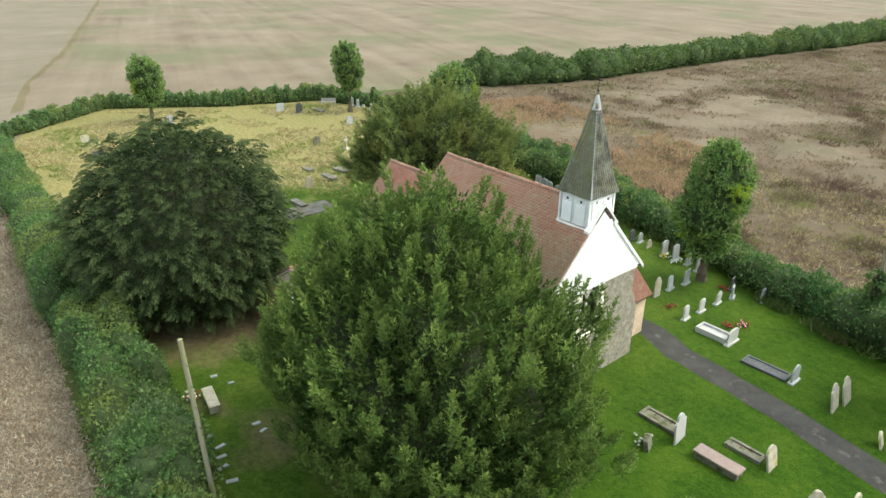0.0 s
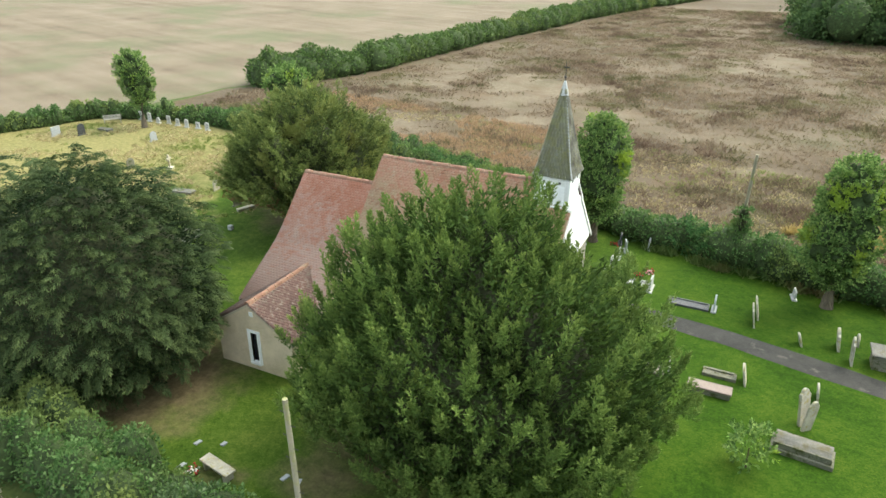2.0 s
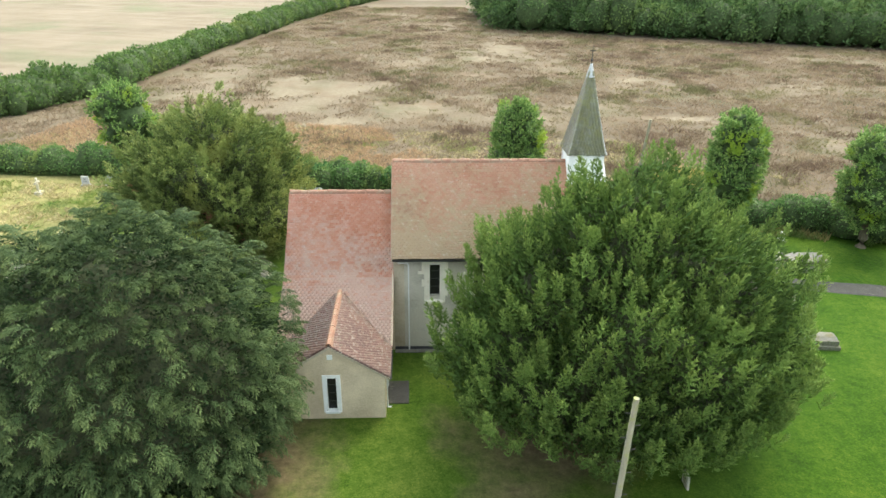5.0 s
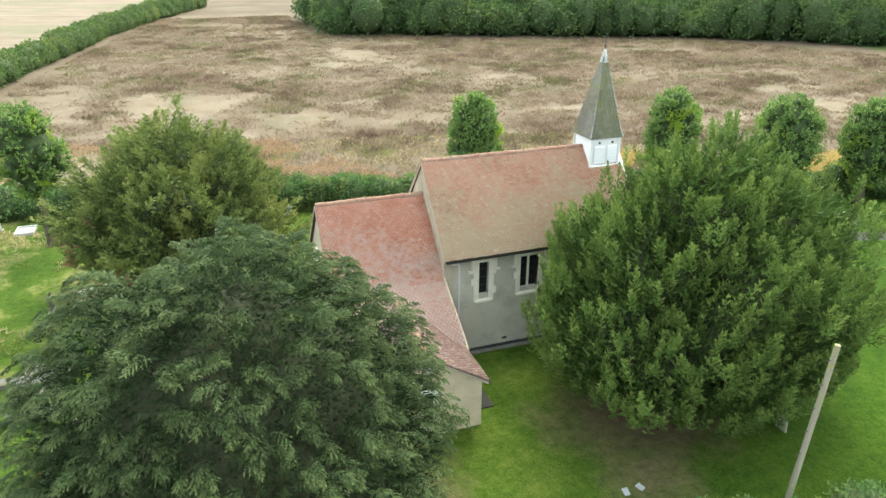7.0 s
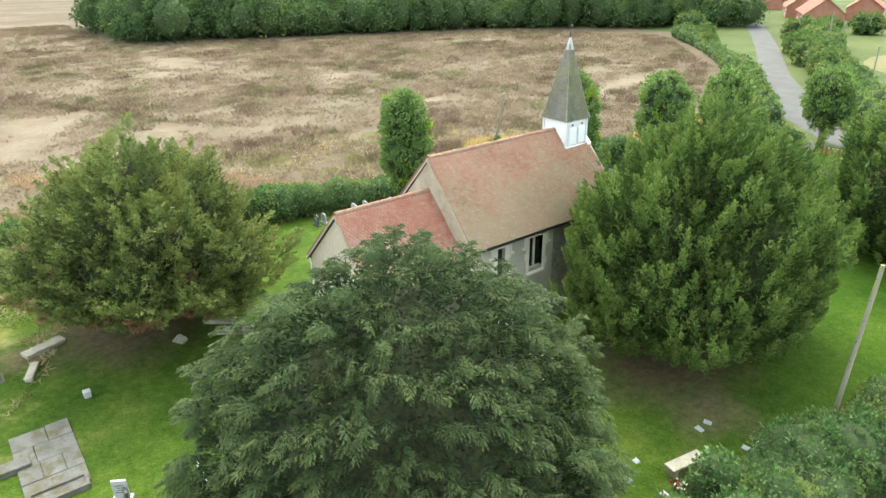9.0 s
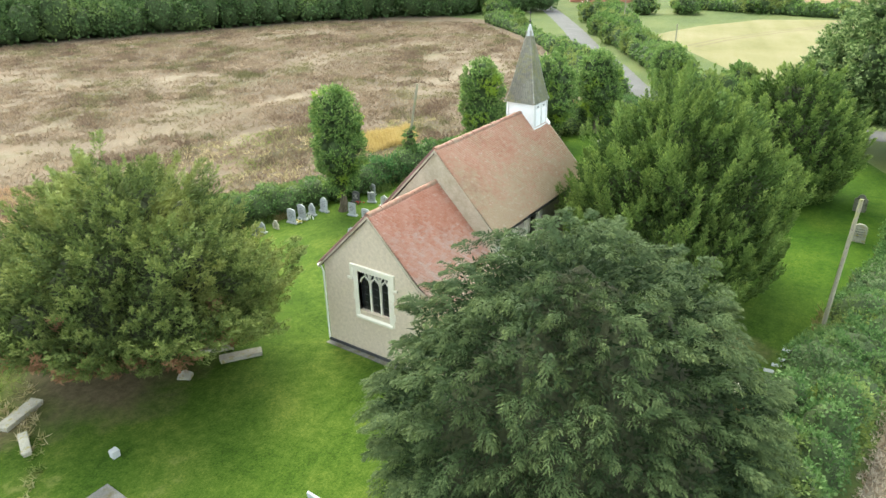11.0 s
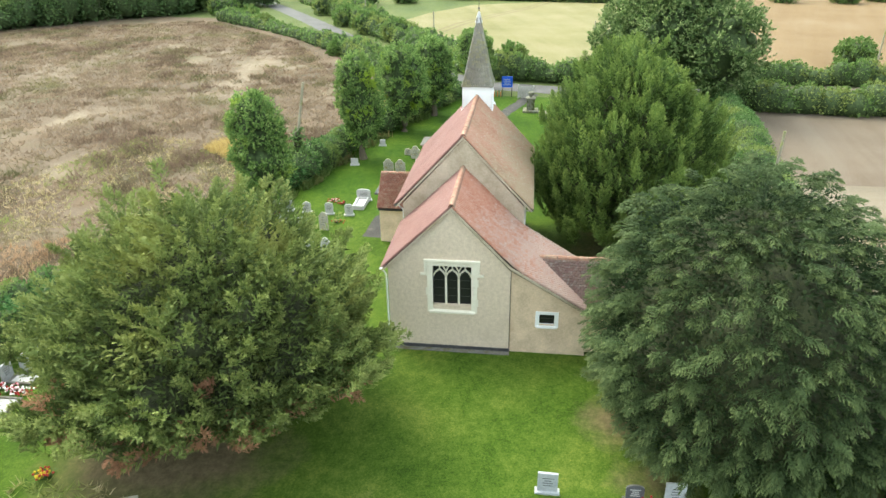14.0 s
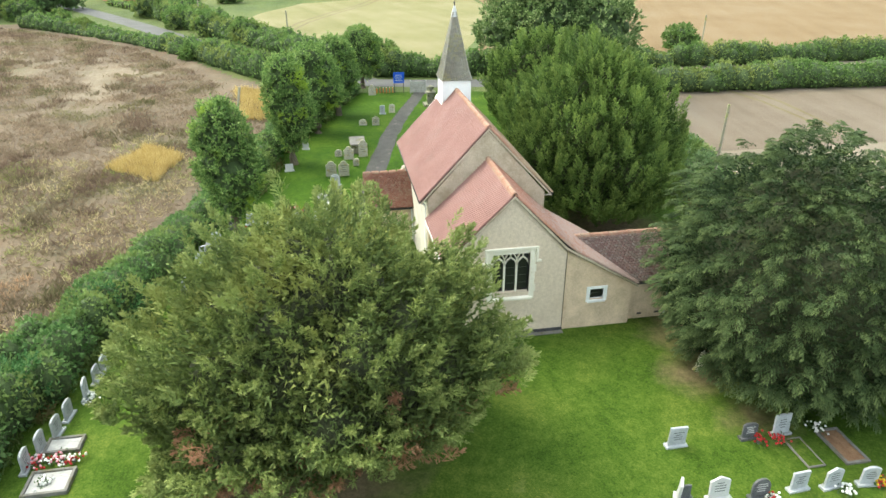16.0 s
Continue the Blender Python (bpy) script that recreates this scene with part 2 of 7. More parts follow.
def field_material(name, stops, angle, row, row_depth, patch=None, patch_scale=0.03, patch_at=(0.5, 0.65), grain=6.0):
    """A field: patches, fine grain and drill lines that run at an angle."""
    m, nt, b, co = base(name, 0.95)
    n1, n2 = noise_node(nt, co, patch_scale * 2.5, 6, 0.65), noise_node(nt, co, grain, 5, 0.75)
    mp = nt.nodes.new("ShaderNodeMapping")
    mp.inputs["Rotation"].default_value = (0, 0, radians(angle))
    nt.links.new(co, mp.inputs[0])
    n3 = noise_node(nt, mp.outputs[0], row, 4, 0.6, (0.04, 1.0, 1.0))
    f = math_node(nt, "ADD", math_node(nt, "MULTIPLY", n1.outputs[0], 0.45), math_node(nt, "ADD", math_node(nt, "MULTIPLY", n2.outputs[0], 0.55 - row_depth), math_node(nt, "MULTIPLY", n3.outputs[0], row_depth)))
    c = ramp(nt, stops)
    nt.links.new(f, c.inputs[0])
    col = c.outputs[0]
    if patch:
        n4 = noise_node(nt, co, patch_scale, 5, 0.6)
        k = ramp(nt, [(patch_at[0], (0, 0, 0)), (patch_at[1], (1, 1, 1))])
        nt.links.new(n4.outputs[0], k.inputs[0])
        col = mix(nt, math_node(nt, "MULTIPLY", k.outputs[0], 0.7), col, patch)
    nt.links.new(col, b.inputs["Base Color"])
    bump(nt, b, n2.outputs[0], 0.8, 0.1)
    return m


STUBBLE = field_material("stubble", [(0.36, (0.115, 0.086, 0.057)), (0.5, (0.180, 0.145, 0.104)), (0.64, (0.230, 0.192, 0.145))], 18, 0.25, 0.36, (0.115, 0.127, 0.065), 0.03, (0.50, 0.64))
WHEAT = field_material("wheat_floor", [(0.36, (0.127, 0.108, 0.079)), (0.5, (0.178, 0.151, 0.112)), (0.64, (0.219, 0.190, 0.149))], 85, 0.6, 0.25)
PALE_STUBBLE = field_material("pale_stubble", [(0.36, (0.099, 0.077, 0.052)), (0.5, (0.137, 0.109, 0.081)), (0.64, (0.164, 0.139, 0.108))], 8, 0.4, 0.3)


def pasture_material():
    """Pasture: bleached turf showing between stands of brown weeds."""
    m, nt, b, co = base("rough_pasture", 0.95)
    n1, n2, n3 = noise_node(nt, co, 1.6, 6, 0.75), noise_node(nt, co, 0.12, 5, 0.65), noise_node(nt, co, 9.0, 4, 0.75)
    a = nt.nodes.new("ShaderNodeAttribute")
    a.attribute_name = "weeds"
    straw = ramp(nt, [(0.38, (0.110, 0.086, 0.058)), (0.5, (0.168, 0.136, 0.095)), (0.62, (0.241, 0.199, 0.148))])
    brown = ramp(nt, [(0.38, (0.058, 0.042, 0.027)), (0.5, (0.092, 0.068, 0.045)), (0.62, (0.135, 0.103, 0.070))])
    f = math_node(nt, "ADD", math_node(nt, "MULTIPLY", n1.outputs[0], 0.6), math_node(nt, "MULTIPLY", n3.outputs[0], 0.4))
    nt.links.new(f, straw.inputs[0])
    nt.links.new(f, brown.inputs[0])
    k = math_node(nt, "ADD", a.outputs["Fac"], math_node(nt, "MULTIPLY", math_node(nt, "SUBTRACT", n1.outputs[0], 0.5), 1.1), True)
    col = mix(nt, k, straw.outputs[0], brown.outputs[0])
    g = ramp(nt, [(0.52, (0, 0, 0)), (0.68, (1, 1, 1))])
    nt.links.new(n2.outputs[0], g.inputs[0])
    col = mix(nt, math_node(nt, "MULTIPLY", g.outputs[0], 0.6), col, (0.062, 0.066, 0.026))
    n5 = noise_node(nt, co, 0.2, 5, 0.7)
    g2 = ramp(nt, [(0.50, (0, 0, 0)), (0.62, (1, 1, 1))])
    nt.links.new(n5.outputs[0], g2.inputs[0])
    col = mix(nt, math_node(nt, "MULTIPLY", g2.outputs[0], 0.5), col, (0.115, 0.075, 0.042))
    nt.links.new(col, b.inputs["Base Color"])
    bump(nt, b, n1.outputs[0], 0.6, 0.1)
    return m


ROUGH = pasture_material()
RUSSET = leafy("russet_grass", [(0.2, (0.300, 0.190, 0.118)), (0.5, (0.400, 0.270, 0.170)), (0.9, (0.480, 0.350, 0.230))], rough=0.9, mixed=0.3)
GOLD = field_material("golden_corn", [(0.36, (0.124, 0.080, 0.034)), (0.5, (0.160, 0.110, 0.054)), (0.64, (0.182, 0.135, 0.079))], 20, 0.3, 0.25)
PALE_GREEN = field_material("yellow_green_crop", [(0.36, (0.120, 0.116, 0.041)), (0.5, (0.163, 0.152, 0.066)), (0.64, (0.212, 0.190, 0.108))], -15, 0.3, 0.25)
VERGE = field_material("verge_grass", [(0.36, (0.033, 0.055, 0.014)), (0.5, (0.066, 0.094, 0.022)), (0.64, (0.121, 0.132, 0.044))], 0, 0.5, 0.1)
DRY_EDGE = field_material("dry_field_edge", [(0.36, (0.092, 0.076, 0.037)), (0.5, (0.134, 0.111, 0.058)), (0.64, (0.172, 0.144, 0.086))], 0, 0.5, 0.1)
ASPHALT = surface("worn_path", (0.025, 0.026, 0.025), (0.062, 0.060, 0.057), 0.9, 18, 0.85, (0.109, 0.101, 0.088), (0.58, 0.70), 1.3)
ROAD = surface("lane_asphalt", (0.067, 0.067, 0.069), (0.109, 0.109, 0.113), 0.4, 12, 0.85)

TILE_STOPS = [(0.0, (0.240, 0.134, 0.097)), (0.35, (0.460, 0.232, 0.157)), (0.7, (0.540, 0.319, 0.232)), (1.0, (0.580, 0.453, 0.367))]


def tile_material(name, stops, lichen, lichen_at, second=None, eaves=None, speck=(0.57, 0.69), moss=None):
    m, nt, b, co = base(name, 0.85)
    g = nt.nodes.new("ShaderNodeNewGeometry")
    n0 = noise_node(nt, co, 0.45, 4, 0.6)
    f = math_node(nt, "ADD", math_node(nt, "MULTIPLY", g.outputs["Random Per Island"], 0.15), math_node(nt, "ADD", math_node(nt, "MULTIPLY", math_node(nt, "SUBTRACT", n0.outputs[0], 0.34), 1.15), math_node(nt, "MULTIPLY", noise_node(nt, co, 5, 5, 0.75, (0.45, 0.45, 1.6)).outputs[0], 0.42)), True)
    c = ramp(nt, stops)
    nt.links.new(f, c.inputs[0])
    n1, n2 = noise_node(nt, co, 0.55, 8, 0.72), noise_node(nt, co, 7, 6, 0.72, (0.8, 0.8, 1.3))
    n3 = noise_node(nt, co, 5.0, 4, 0.75, (0.6, 1.0, 1.6))
    grown = math_node(nt, "ADD", math_node(nt, "MULTIPLY", n1.outputs[0], 0.62), math_node(nt, "ADD", math_node(nt, "MULTIPLY", n3.outputs[0], 0.23), math_node(nt, "MULTIPLY", g.outputs["Random Per Island"], 0.15)))
    if eaves:
        sep = nt.nodes.new("ShaderNodeSeparateXYZ")
        nt.links.new(co, sep.inputs[0])
        grown = math_node(nt, "ADD", grown, math_node(nt, "MULTIPLY", math_node(nt, "SUBTRACT", eaves, sep.outputs[2]), 0.075))
    k = ramp(nt, [(lichen_at[0], (0, 0, 0)), (lichen_at[1], (1, 1, 1))])
    nt.links.new(grown, k.inputs[0])
    col = mix(nt, math_node(nt, "MULTIPLY", k.outputs[0], 0.75), c.outputs[0], lichen)
    k2 = ramp(nt, [(speck[0], (0, 0, 0)), (speck[1], (1, 1, 1))])
    nt.links.new(n2.outputs[0], k2.inputs[0])
    col = mix(nt, math_node(nt, "MULTIPLY", k2.outputs[0], 0.5), col, second or (0.45, 0.40, 0.32))
    if moss:
        # moss thrives on the damp north side
        way = nt.nodes.new("ShaderNodeSeparateXYZ")
        nt.links.new(g.outputs["True Normal"], way.inputs[0])
        streak = noise_node(nt, co, 2.2, 6, 0.7, (1.6, 1.6, 0.5))
        north = math_node(nt, "ADD", math_node(nt, "SUBTRACT", math_node(nt, "MULTIPLY", way.outputs[1], 0.7), 0.25), math_node(nt, "MULTIPLY", math_node(nt, "SUBTRACT", streak.outputs[0], 0.5), 2.6), True)
        col = mix(nt, math_node(nt, "MULTIPLY", north, 0.9), col, moss)
        # west-facing shingles are coloured darker, in blotches
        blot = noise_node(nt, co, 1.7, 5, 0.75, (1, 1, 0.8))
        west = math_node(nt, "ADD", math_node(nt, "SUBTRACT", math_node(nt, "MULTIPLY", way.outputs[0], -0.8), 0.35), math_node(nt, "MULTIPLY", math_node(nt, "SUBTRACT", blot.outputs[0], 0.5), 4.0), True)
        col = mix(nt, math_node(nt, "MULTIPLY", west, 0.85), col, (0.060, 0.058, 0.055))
    nt.links.new(col, b.inputs["Base Color"])
    bump(nt, b, n2.outputs[0], 0.3, 0.02)
    return m


TILE_N = tile_material("lichened_clay_tiles", TILE_STOPS, (0.44, 0.360, 0.240), (0.40, 0.62), (0.66, 0.60, 0.51), 7.2, (0.56, 0.66))
TILE_CH = tile_material("red_clay_tiles", [(0.0, (0.230, 0.124, 0.101)), (0.3, (0.460, 0.201, 0.134)), (0.6, (0.540, 0.288, 0.218)), (0.85, (0.580, 0.402, 0.342)), (1.0, (0.620, 0.536, 0.504))], (0.500, 0.381, 0.336), (0.42, 0.62), (0.640, 0.540, 0.480), 5.0, (0.55, 0.68))
TILE_S = tile_material("pink_clay_tiles", [(0.0, (0.182, 0.091, 0.081)), (0.5, (0.240, 0.133, 0.122)), (1.0, (0.269, 0.170, 0.163))], (0.175, 0.114, 0.099), (0.56, 0.70), (0.247, 0.166, 0.154))
TILE_P = tile_material("porch_clay_tiles", [(0.0, (0.120, 0.062, 0.048)), (0.4, (0.235, 0.105, 0.075)), (0.75, (0.310, 0.150, 0.110)), (1.0, (0.400, 0.270, 0.215))], (0.280, 0.190, 0.140), (0.52, 0.66), (0.42, 0.34, 0.29), None, (0.54, 0.66))
TILE_V = tile_material("purple_clay_tiles", [(0.0, (0.085, 0.058, 0.056)), (0.4, (0.155, 0.095, 0.086)), (0.75, (0.215, 0.13, 0.112)), (1.0, (0.32, 0.27, 0.25))], (0.16, 0.135, 0.118), (0.48, 0.62), (0.42, 0.385, 0.36), None, (0.52, 0.64))
RIDGE = surface("ridge_tile_clay", (0.224, 0.116, 0.082), (0.313, 0.180, 0.133), 3, 20, 0.85, (0.272, 0.211, 0.153), (0.5, 0.66), 3.0, random_piece=0.07)
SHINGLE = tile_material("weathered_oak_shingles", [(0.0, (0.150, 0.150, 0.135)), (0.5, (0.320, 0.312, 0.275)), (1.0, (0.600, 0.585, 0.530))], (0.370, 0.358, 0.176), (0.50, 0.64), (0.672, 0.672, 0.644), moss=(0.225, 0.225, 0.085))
LEAD = surface("lead", (0.35, 0.36, 0.37), (0.55, 0.56, 0.57), 4, 30, 0.45, metal=0.4)
WHITE = surface("white_paint", (0.80, 0.81, 0.81), (0.88, 0.88, 0.875), 3, 30, 0.5, (0.70, 0.70, 0.68), (0.64, 0.80), 1.5)
RENDER_GREY = surface("grey_render", (0.370, 0.345, 0.290), (0.640, 0.600, 0.515), 1.0, 15, 0.95, (0.370, 0.335, 0.270), (0.55, 0.75), 0.5, 0.6)
RENDER_PALE = surface("pebbledash", (0.572, 0.473, 0.371), (0.737, 0.622, 0.494), 6.0, 14, 0.95, (0.543, 0.440, 0.340), (0.56, 0.80), 0.5, 0.6)
RENDER_CREAM = surface("cream_render", (0.500, 0.385, 0.270), (0.790, 0.620, 0.455), 1.2, 16, 0.95, (0.503, 0.368, 0.249), (0.58, 0.76), 0.6, 0.4)
RENDER_TAN = surface("tan_render", (0.520, 0.425, 0.300), (0.740, 0.620, 0.455), 1.2, 16, 0.95, (0.549, 0.432, 0.295), (0.58, 0.78), 0.5, 0.4)
RENDER_OLD = surface("old_pebbledash", (0.42, 0.355, 0.27), (0.62, 0.54, 0.42), 0.9, 14, 0.95, (0.36, 0.295, 0.20), (0.46, 0.66), 0.8, 0.8)
FLINT = surface("flint_rubble", (0.182, 0.168, 0.140), (0.462, 0.420, 0.350), 3.5, 14, 0.95, (0.182, 0.196, 0.070), (0.6, 0.72), 0.8, 1.0)
STONE = surface("window_stone", (0.720, 0.670, 0.560), (0.840, 0.805, 0.700), 2, 25, 0.85, (0.578, 0.513, 0.389), (0.6, 0.74), 1.6)
PLINTH = surface("bitumen_plinth", (0.035, 0.036, 0.04), (0.08, 0.08, 0.085), 3, 22, 0.7)
PLASTIC = surface("white_gutter_plastic", (0.70, 0.71, 0.72), (0.82, 0.82, 0.82), 4, 30, 0.4)
DARK_METAL = surface("black_gutter", (0.02, 0.02, 0.02), (0.05, 0.05, 0.05), 4, 30, 0.5)
DARK_WOOD = surface("dark_oak_door", (0.03, 0.022, 0.016), (0.075, 0.055, 0.04), 3, 20, 0.6, stretch=(8, 8, 0.6))
POLE_WOOD = surface("weathered_pole", (0.20, 0.185, 0.14), (0.36, 0.34, 0.26), 2, 20, 0.9, (0.26, 0.28, 0.10), (0.5, 0.66), 1.5, stretch=(3, 3, 0.3))
GLASS, gnt, gb, gco = base("leaded_glass", 0.12)
gb.inputs["Base Color"].default_value = (0.018, 0.018, 0.02, 1)
gb.inputs["Specular IOR Level"].default_value = 0.5
bump(gnt, gb, noise_node(gnt, gco, 14, 2, 0.5).outputs[0], 0.25, 0.02)
S_GREY = surface("grey_granite", (0.291, 0.308, 0.327), (0.435, 0.459, 0.477), 6, 60, 0.45, random_piece=0.12)
S_DARK = surface("dark_granite", (0.056, 0.060, 0.068), (0.112, 0.116, 0.124), 6, 60, 0.35, random_piece=0.1)
S_LICHEN = surface("lichened_limestone", (0.330, 0.308, 0.253), (0.550, 0.517, 0.429), 3, 22, 0.95, (0.363, 0.308, 0.110), (0.54, 0.66), 4, 0.6, random_piece=0.15)
S_WHITE = surface("white_marble", (0.412, 0.418, 0.418), (0.522, 0.522, 0.515), 3, 22, 0.6, (0.310, 0.310, 0.288), (0.6, 0.72), 3)
S_PINK = surface("pink_granite", (0.210, 0.157, 0.144), (0.299, 0.240, 0.215), 4, 50, 0.4)
S_MOSS = surface("mossy_stone", (0.123, 0.123, 0.090), (0.295, 0.287, 0.238), 3, 16, 0.95, (0.074, 0.082, 0.029), (0.48, 0.60), 3, 0.8)
S_SLAB = surface("cracked_slab", (0.116, 0.113, 0.105), (0.221, 0.215, 0.200), 1.5, 18, 0.95, (0.128, 0.116, 0.069), (0.48, 0.62), 1.8, 0.6)
GRAVE_SOIL = surface("grave_soil", (0.16, 0.09, 0.05), (0.28, 0.17, 0.10), 3, 18, 0.95)
CHIPS = surface("white_chippings", (0.308, 0.308, 0.297), (0.437, 0.437, 0.426), 5, 60, 0.9)
RED = surface("red_petals", (0.254, 0.011, 0.014), (0.394, 0.028, 0.028), 5, 40, 0.6)
YELLOW = surface("yellow_petals", (0.490, 0.350, 0.014), (0.595, 0.476, 0.035), 5, 40, 0.6)
PINKF = surface("pink_petals", (0.6, 0.2, 0.3), (0.85, 0.55, 0.6), 5, 40, 0.6)
WHITEF = surface("white_petals", (0.7, 0.7, 0.68), (0.85, 0.85, 0.83), 5, 40, 0.6)
STEM = surface("flower_stems", (0.03, 0.07, 0.02), (0.08, 0.14, 0.04), 5, 40, 0.7)
BLUE = surface("blue_sign_paint", (0.005, 0.06, 0.42), (0.01, 0.09, 0.55), 4, 30, 0.4)
ORANGE = surface("orange_plastic", (0.480, 0.128, 0.024), (0.600, 0.200, 0.040), 4, 30, 0.5)
BRICK = surface("house_brick", (0.30, 0.13, 0.09), (0.42, 0.21, 0.15), 1.0, 10, 0.9)
HOUSE_ROOF = surface("house_roof_tiles", (0.20, 0.085, 0.06), (0.34, 0.15, 0.11), 1.0, 8, 0.9)
FENCE_GREY = surface("weathered_boards", (0.30, 0.29, 0.27), (0.46, 0.45, 0.42), 2, 20, 0.9)

# ---- mesh helpers ----
rng = np.random.default_rng(7)


def part(name, bm, material, parent=None, label="", bevel=0.0):
    """Links a bmesh as one mesh object under a thing or a part."""
    if bevel:
        bmesh.ops.bevel(bm, geom=[e for e in bm.edges if e.is_manifold and e.calc_face_angle(0) > 0.6], offset=bevel, segments=1, affect="EDGES")
    me = bpy.data.meshes.new(name)
    bm.to_mesh(me)
    bm.free()
    for mt in material if isinstance(material, (list, tuple)) else [material]:
        me.materials.append(mt)
    ob = new(name, me)
    if parent:
        ob.parent = parent
    if label:
        tagged(ob, label)
    return ob


def thing(name, label, category, at=(0, 0, 0), rz=0, group="", kind="", rx=0, ry=0):
    ob = new(name)
    ob.empty_display_size = 0.2
    ob.matrix_basis = pose(*at, rx, ry, rz)
    return tagged(ob, label, category, group, kind)


def box(bm, x0, x1, y0, y1, z0, z1, m=None):
    r = bmesh.ops.create_cube(bm, size=1)
    vs = r["verts"]
    for v in vs:
        v.co = Vector(((x0 + x1) / 2 + v.co.x * (x1 - x0), (y0 + y1) / 2 + v.co.y * (y1 - y0), (z0 + z1) / 2 + v.co.z * (z1 - z0)))
        if m:
            v.co = m @ v.co
    return vs


def boxed(x0, x1, y0, y1, z0, z1):
    bm = bmesh.new()
    box(bm, x0, x1, y0, y1, z0, z1)
    return bm


def prism(outline, depth, axis="x", start=0.0):
    """A solid from an outline of (a, b) pairs: axis x takes them as (y, z), y as (x, z), z as (x, y)."""
    bm = bmesh.new()
    rows = []
    for d in (start, start + depth):
        rows.append([bm.verts.new({"x": (d, a, b), "y": (a, d, b), "z": (a, b, d)}[axis]) for a, b in outline])
    n = len(outline)
    bm.faces.new(rows[0])
    bm.faces.new(rows[1][::-1])
    for i in range(n):
        bm.faces.new((rows[0][i], rows[1][i], rows[1][(i + 1) % n], rows[0][(i + 1) % n]))
    bmesh.ops.recalc_face_normals(bm, faces=bm.faces)
    return bm


def tube(points, radii, sides=8):
    """A tapered limb along points."""
    bm = bmesh.new()
    rings = []
    for i, (p, r) in enumerate(zip(points, radii)):
        p = Vector(p)
        d = (Vector(points[min(i + 1, len(points) - 1)]) - Vector(points[max(i - 1, 0)])).normalized()
        q = d.to_track_quat("Z", "Y")
        rings.append([bm.verts.new(p + q @ Vector((r * math.cos(a), r * math.sin(a), 0))) for a in [2 * math.pi * k / sides for k in range(sides)]])
    for a, b in zip(rings, rings[1:]):
        for k in range(sides):
            bm.faces.new((a[k], a[(k + 1) % sides], b[(k + 1) % sides], b[k]))
    bm.faces.new(rings[0][::-1])
    bm.faces.new(rings[-1])
    bmesh.ops.recalc_face_normals(bm, faces=bm.faces)
    return bm


def raw_mesh(name, verts, quads, materials, index=None, parent=None, smooth=False):
    """Links one large mesh from arrays of corners and four-sided faces."""
    me = bpy.data.meshes.new(name)
    verts, quads = np.asarray(verts, np.float32), np.asarray(quads, np.int32)
    me.vertices.add(len(verts))
    me.vertices.foreach_set("co", verts.ravel())
    me.loops.add(quads.size)
    me.loops.foreach_set("vertex_index", quads.ravel())
    me.polygons.add(len(quads))
    me.polygons.foreach_set("loop_start", np.arange(0, quads.size, quads.shape[1], dtype=np.int32))
    if index is not None:
        me.polygons.foreach_set("material_index", np.asarray(index, np.int32))
    if smooth:
        me.polygons.foreach_set("use_smooth", np.ones(len(quads), bool))
    for mt in materials:
        me.materials.append(mt)
    me.update(calc_edges=True)
    ob = new(name, me)
    if parent:
        ob.parent = parent
    return ob


def unit(v):
    return v / np.maximum(np.linalg.norm(v, axis=-1, keepdims=True), 1e-9)


def leaves(P, D, L, W, fold=0.25):
    """Pointed leaves, one four-cornered face each, from points, directions, lengths and widths."""
    n = len(P)
    S = unit(np.cross(D, unit(rng.normal(size=(n, 3)))))
    N = np.cross(D, S)
    L, W = np.broadcast_to(L, n)[:, None], np.broadcast_to(W, n)[:, None]
    mid = P + D * L * 0.45 + N * L * fold * (rng.random((n, 1)) - 0.5)
    v = np.stack([P, mid + S * W / 2, P + D * L, mid - S * W / 2], 1).reshape(-1, 3)
    return v, np.arange(4 * n).reshape(n, 4)


def needles(P, D, L, W):
    """Three-cornered needles' sprigs from points, directions, lengths and widths."""
    n = len(P)
    S = unit(np.cross(D, unit(rng.normal(size=(n, 3)))))
    L, W = np.broadcast_to(L, n)[:, None], np.broadcast_to(W, n)[:, None]
    v = np.stack([P + S * W / 2, P - S * W / 2, P + D * L], 1).reshape(-1, 3)
    return v, np.arange(3 * n).reshape(n, 3)


def ball_grid(n_lat=7, n_lon=10):
    """Unit ball as four-sided faces (degenerate at the poles avoided by small caps)."""
    th = np.linspace(0.02, math.pi - 0.02, n_lat)
    ph = np.arange(n_lon) * 2 * math.pi / n_lon
    v = np.array([(math.sin(t) * math.cos(p), math.sin(t) * math.sin(p), math.cos(t)) for t in th for p in ph])
    q = [(i * n_lon + j, i * n_lon + (j + 1) % n_lon, (i + 1) * n_lon + (j + 1) % n_lon, (i + 1) * n_lon + j) for i in range(n_lat - 1) for j in range(n_lon)]
    return v, np.array(q)


BALL_V, BALL_Q = ball_grid()


def directions(n):
    i = np.arange(n) + 0.5
    ph, z = i * 2.399963, 1 - 2 * i / n
    r = np.sqrt(1 - z * z)
    return np.stack([r * np.cos(ph), r * np.sin(ph), z], 1)


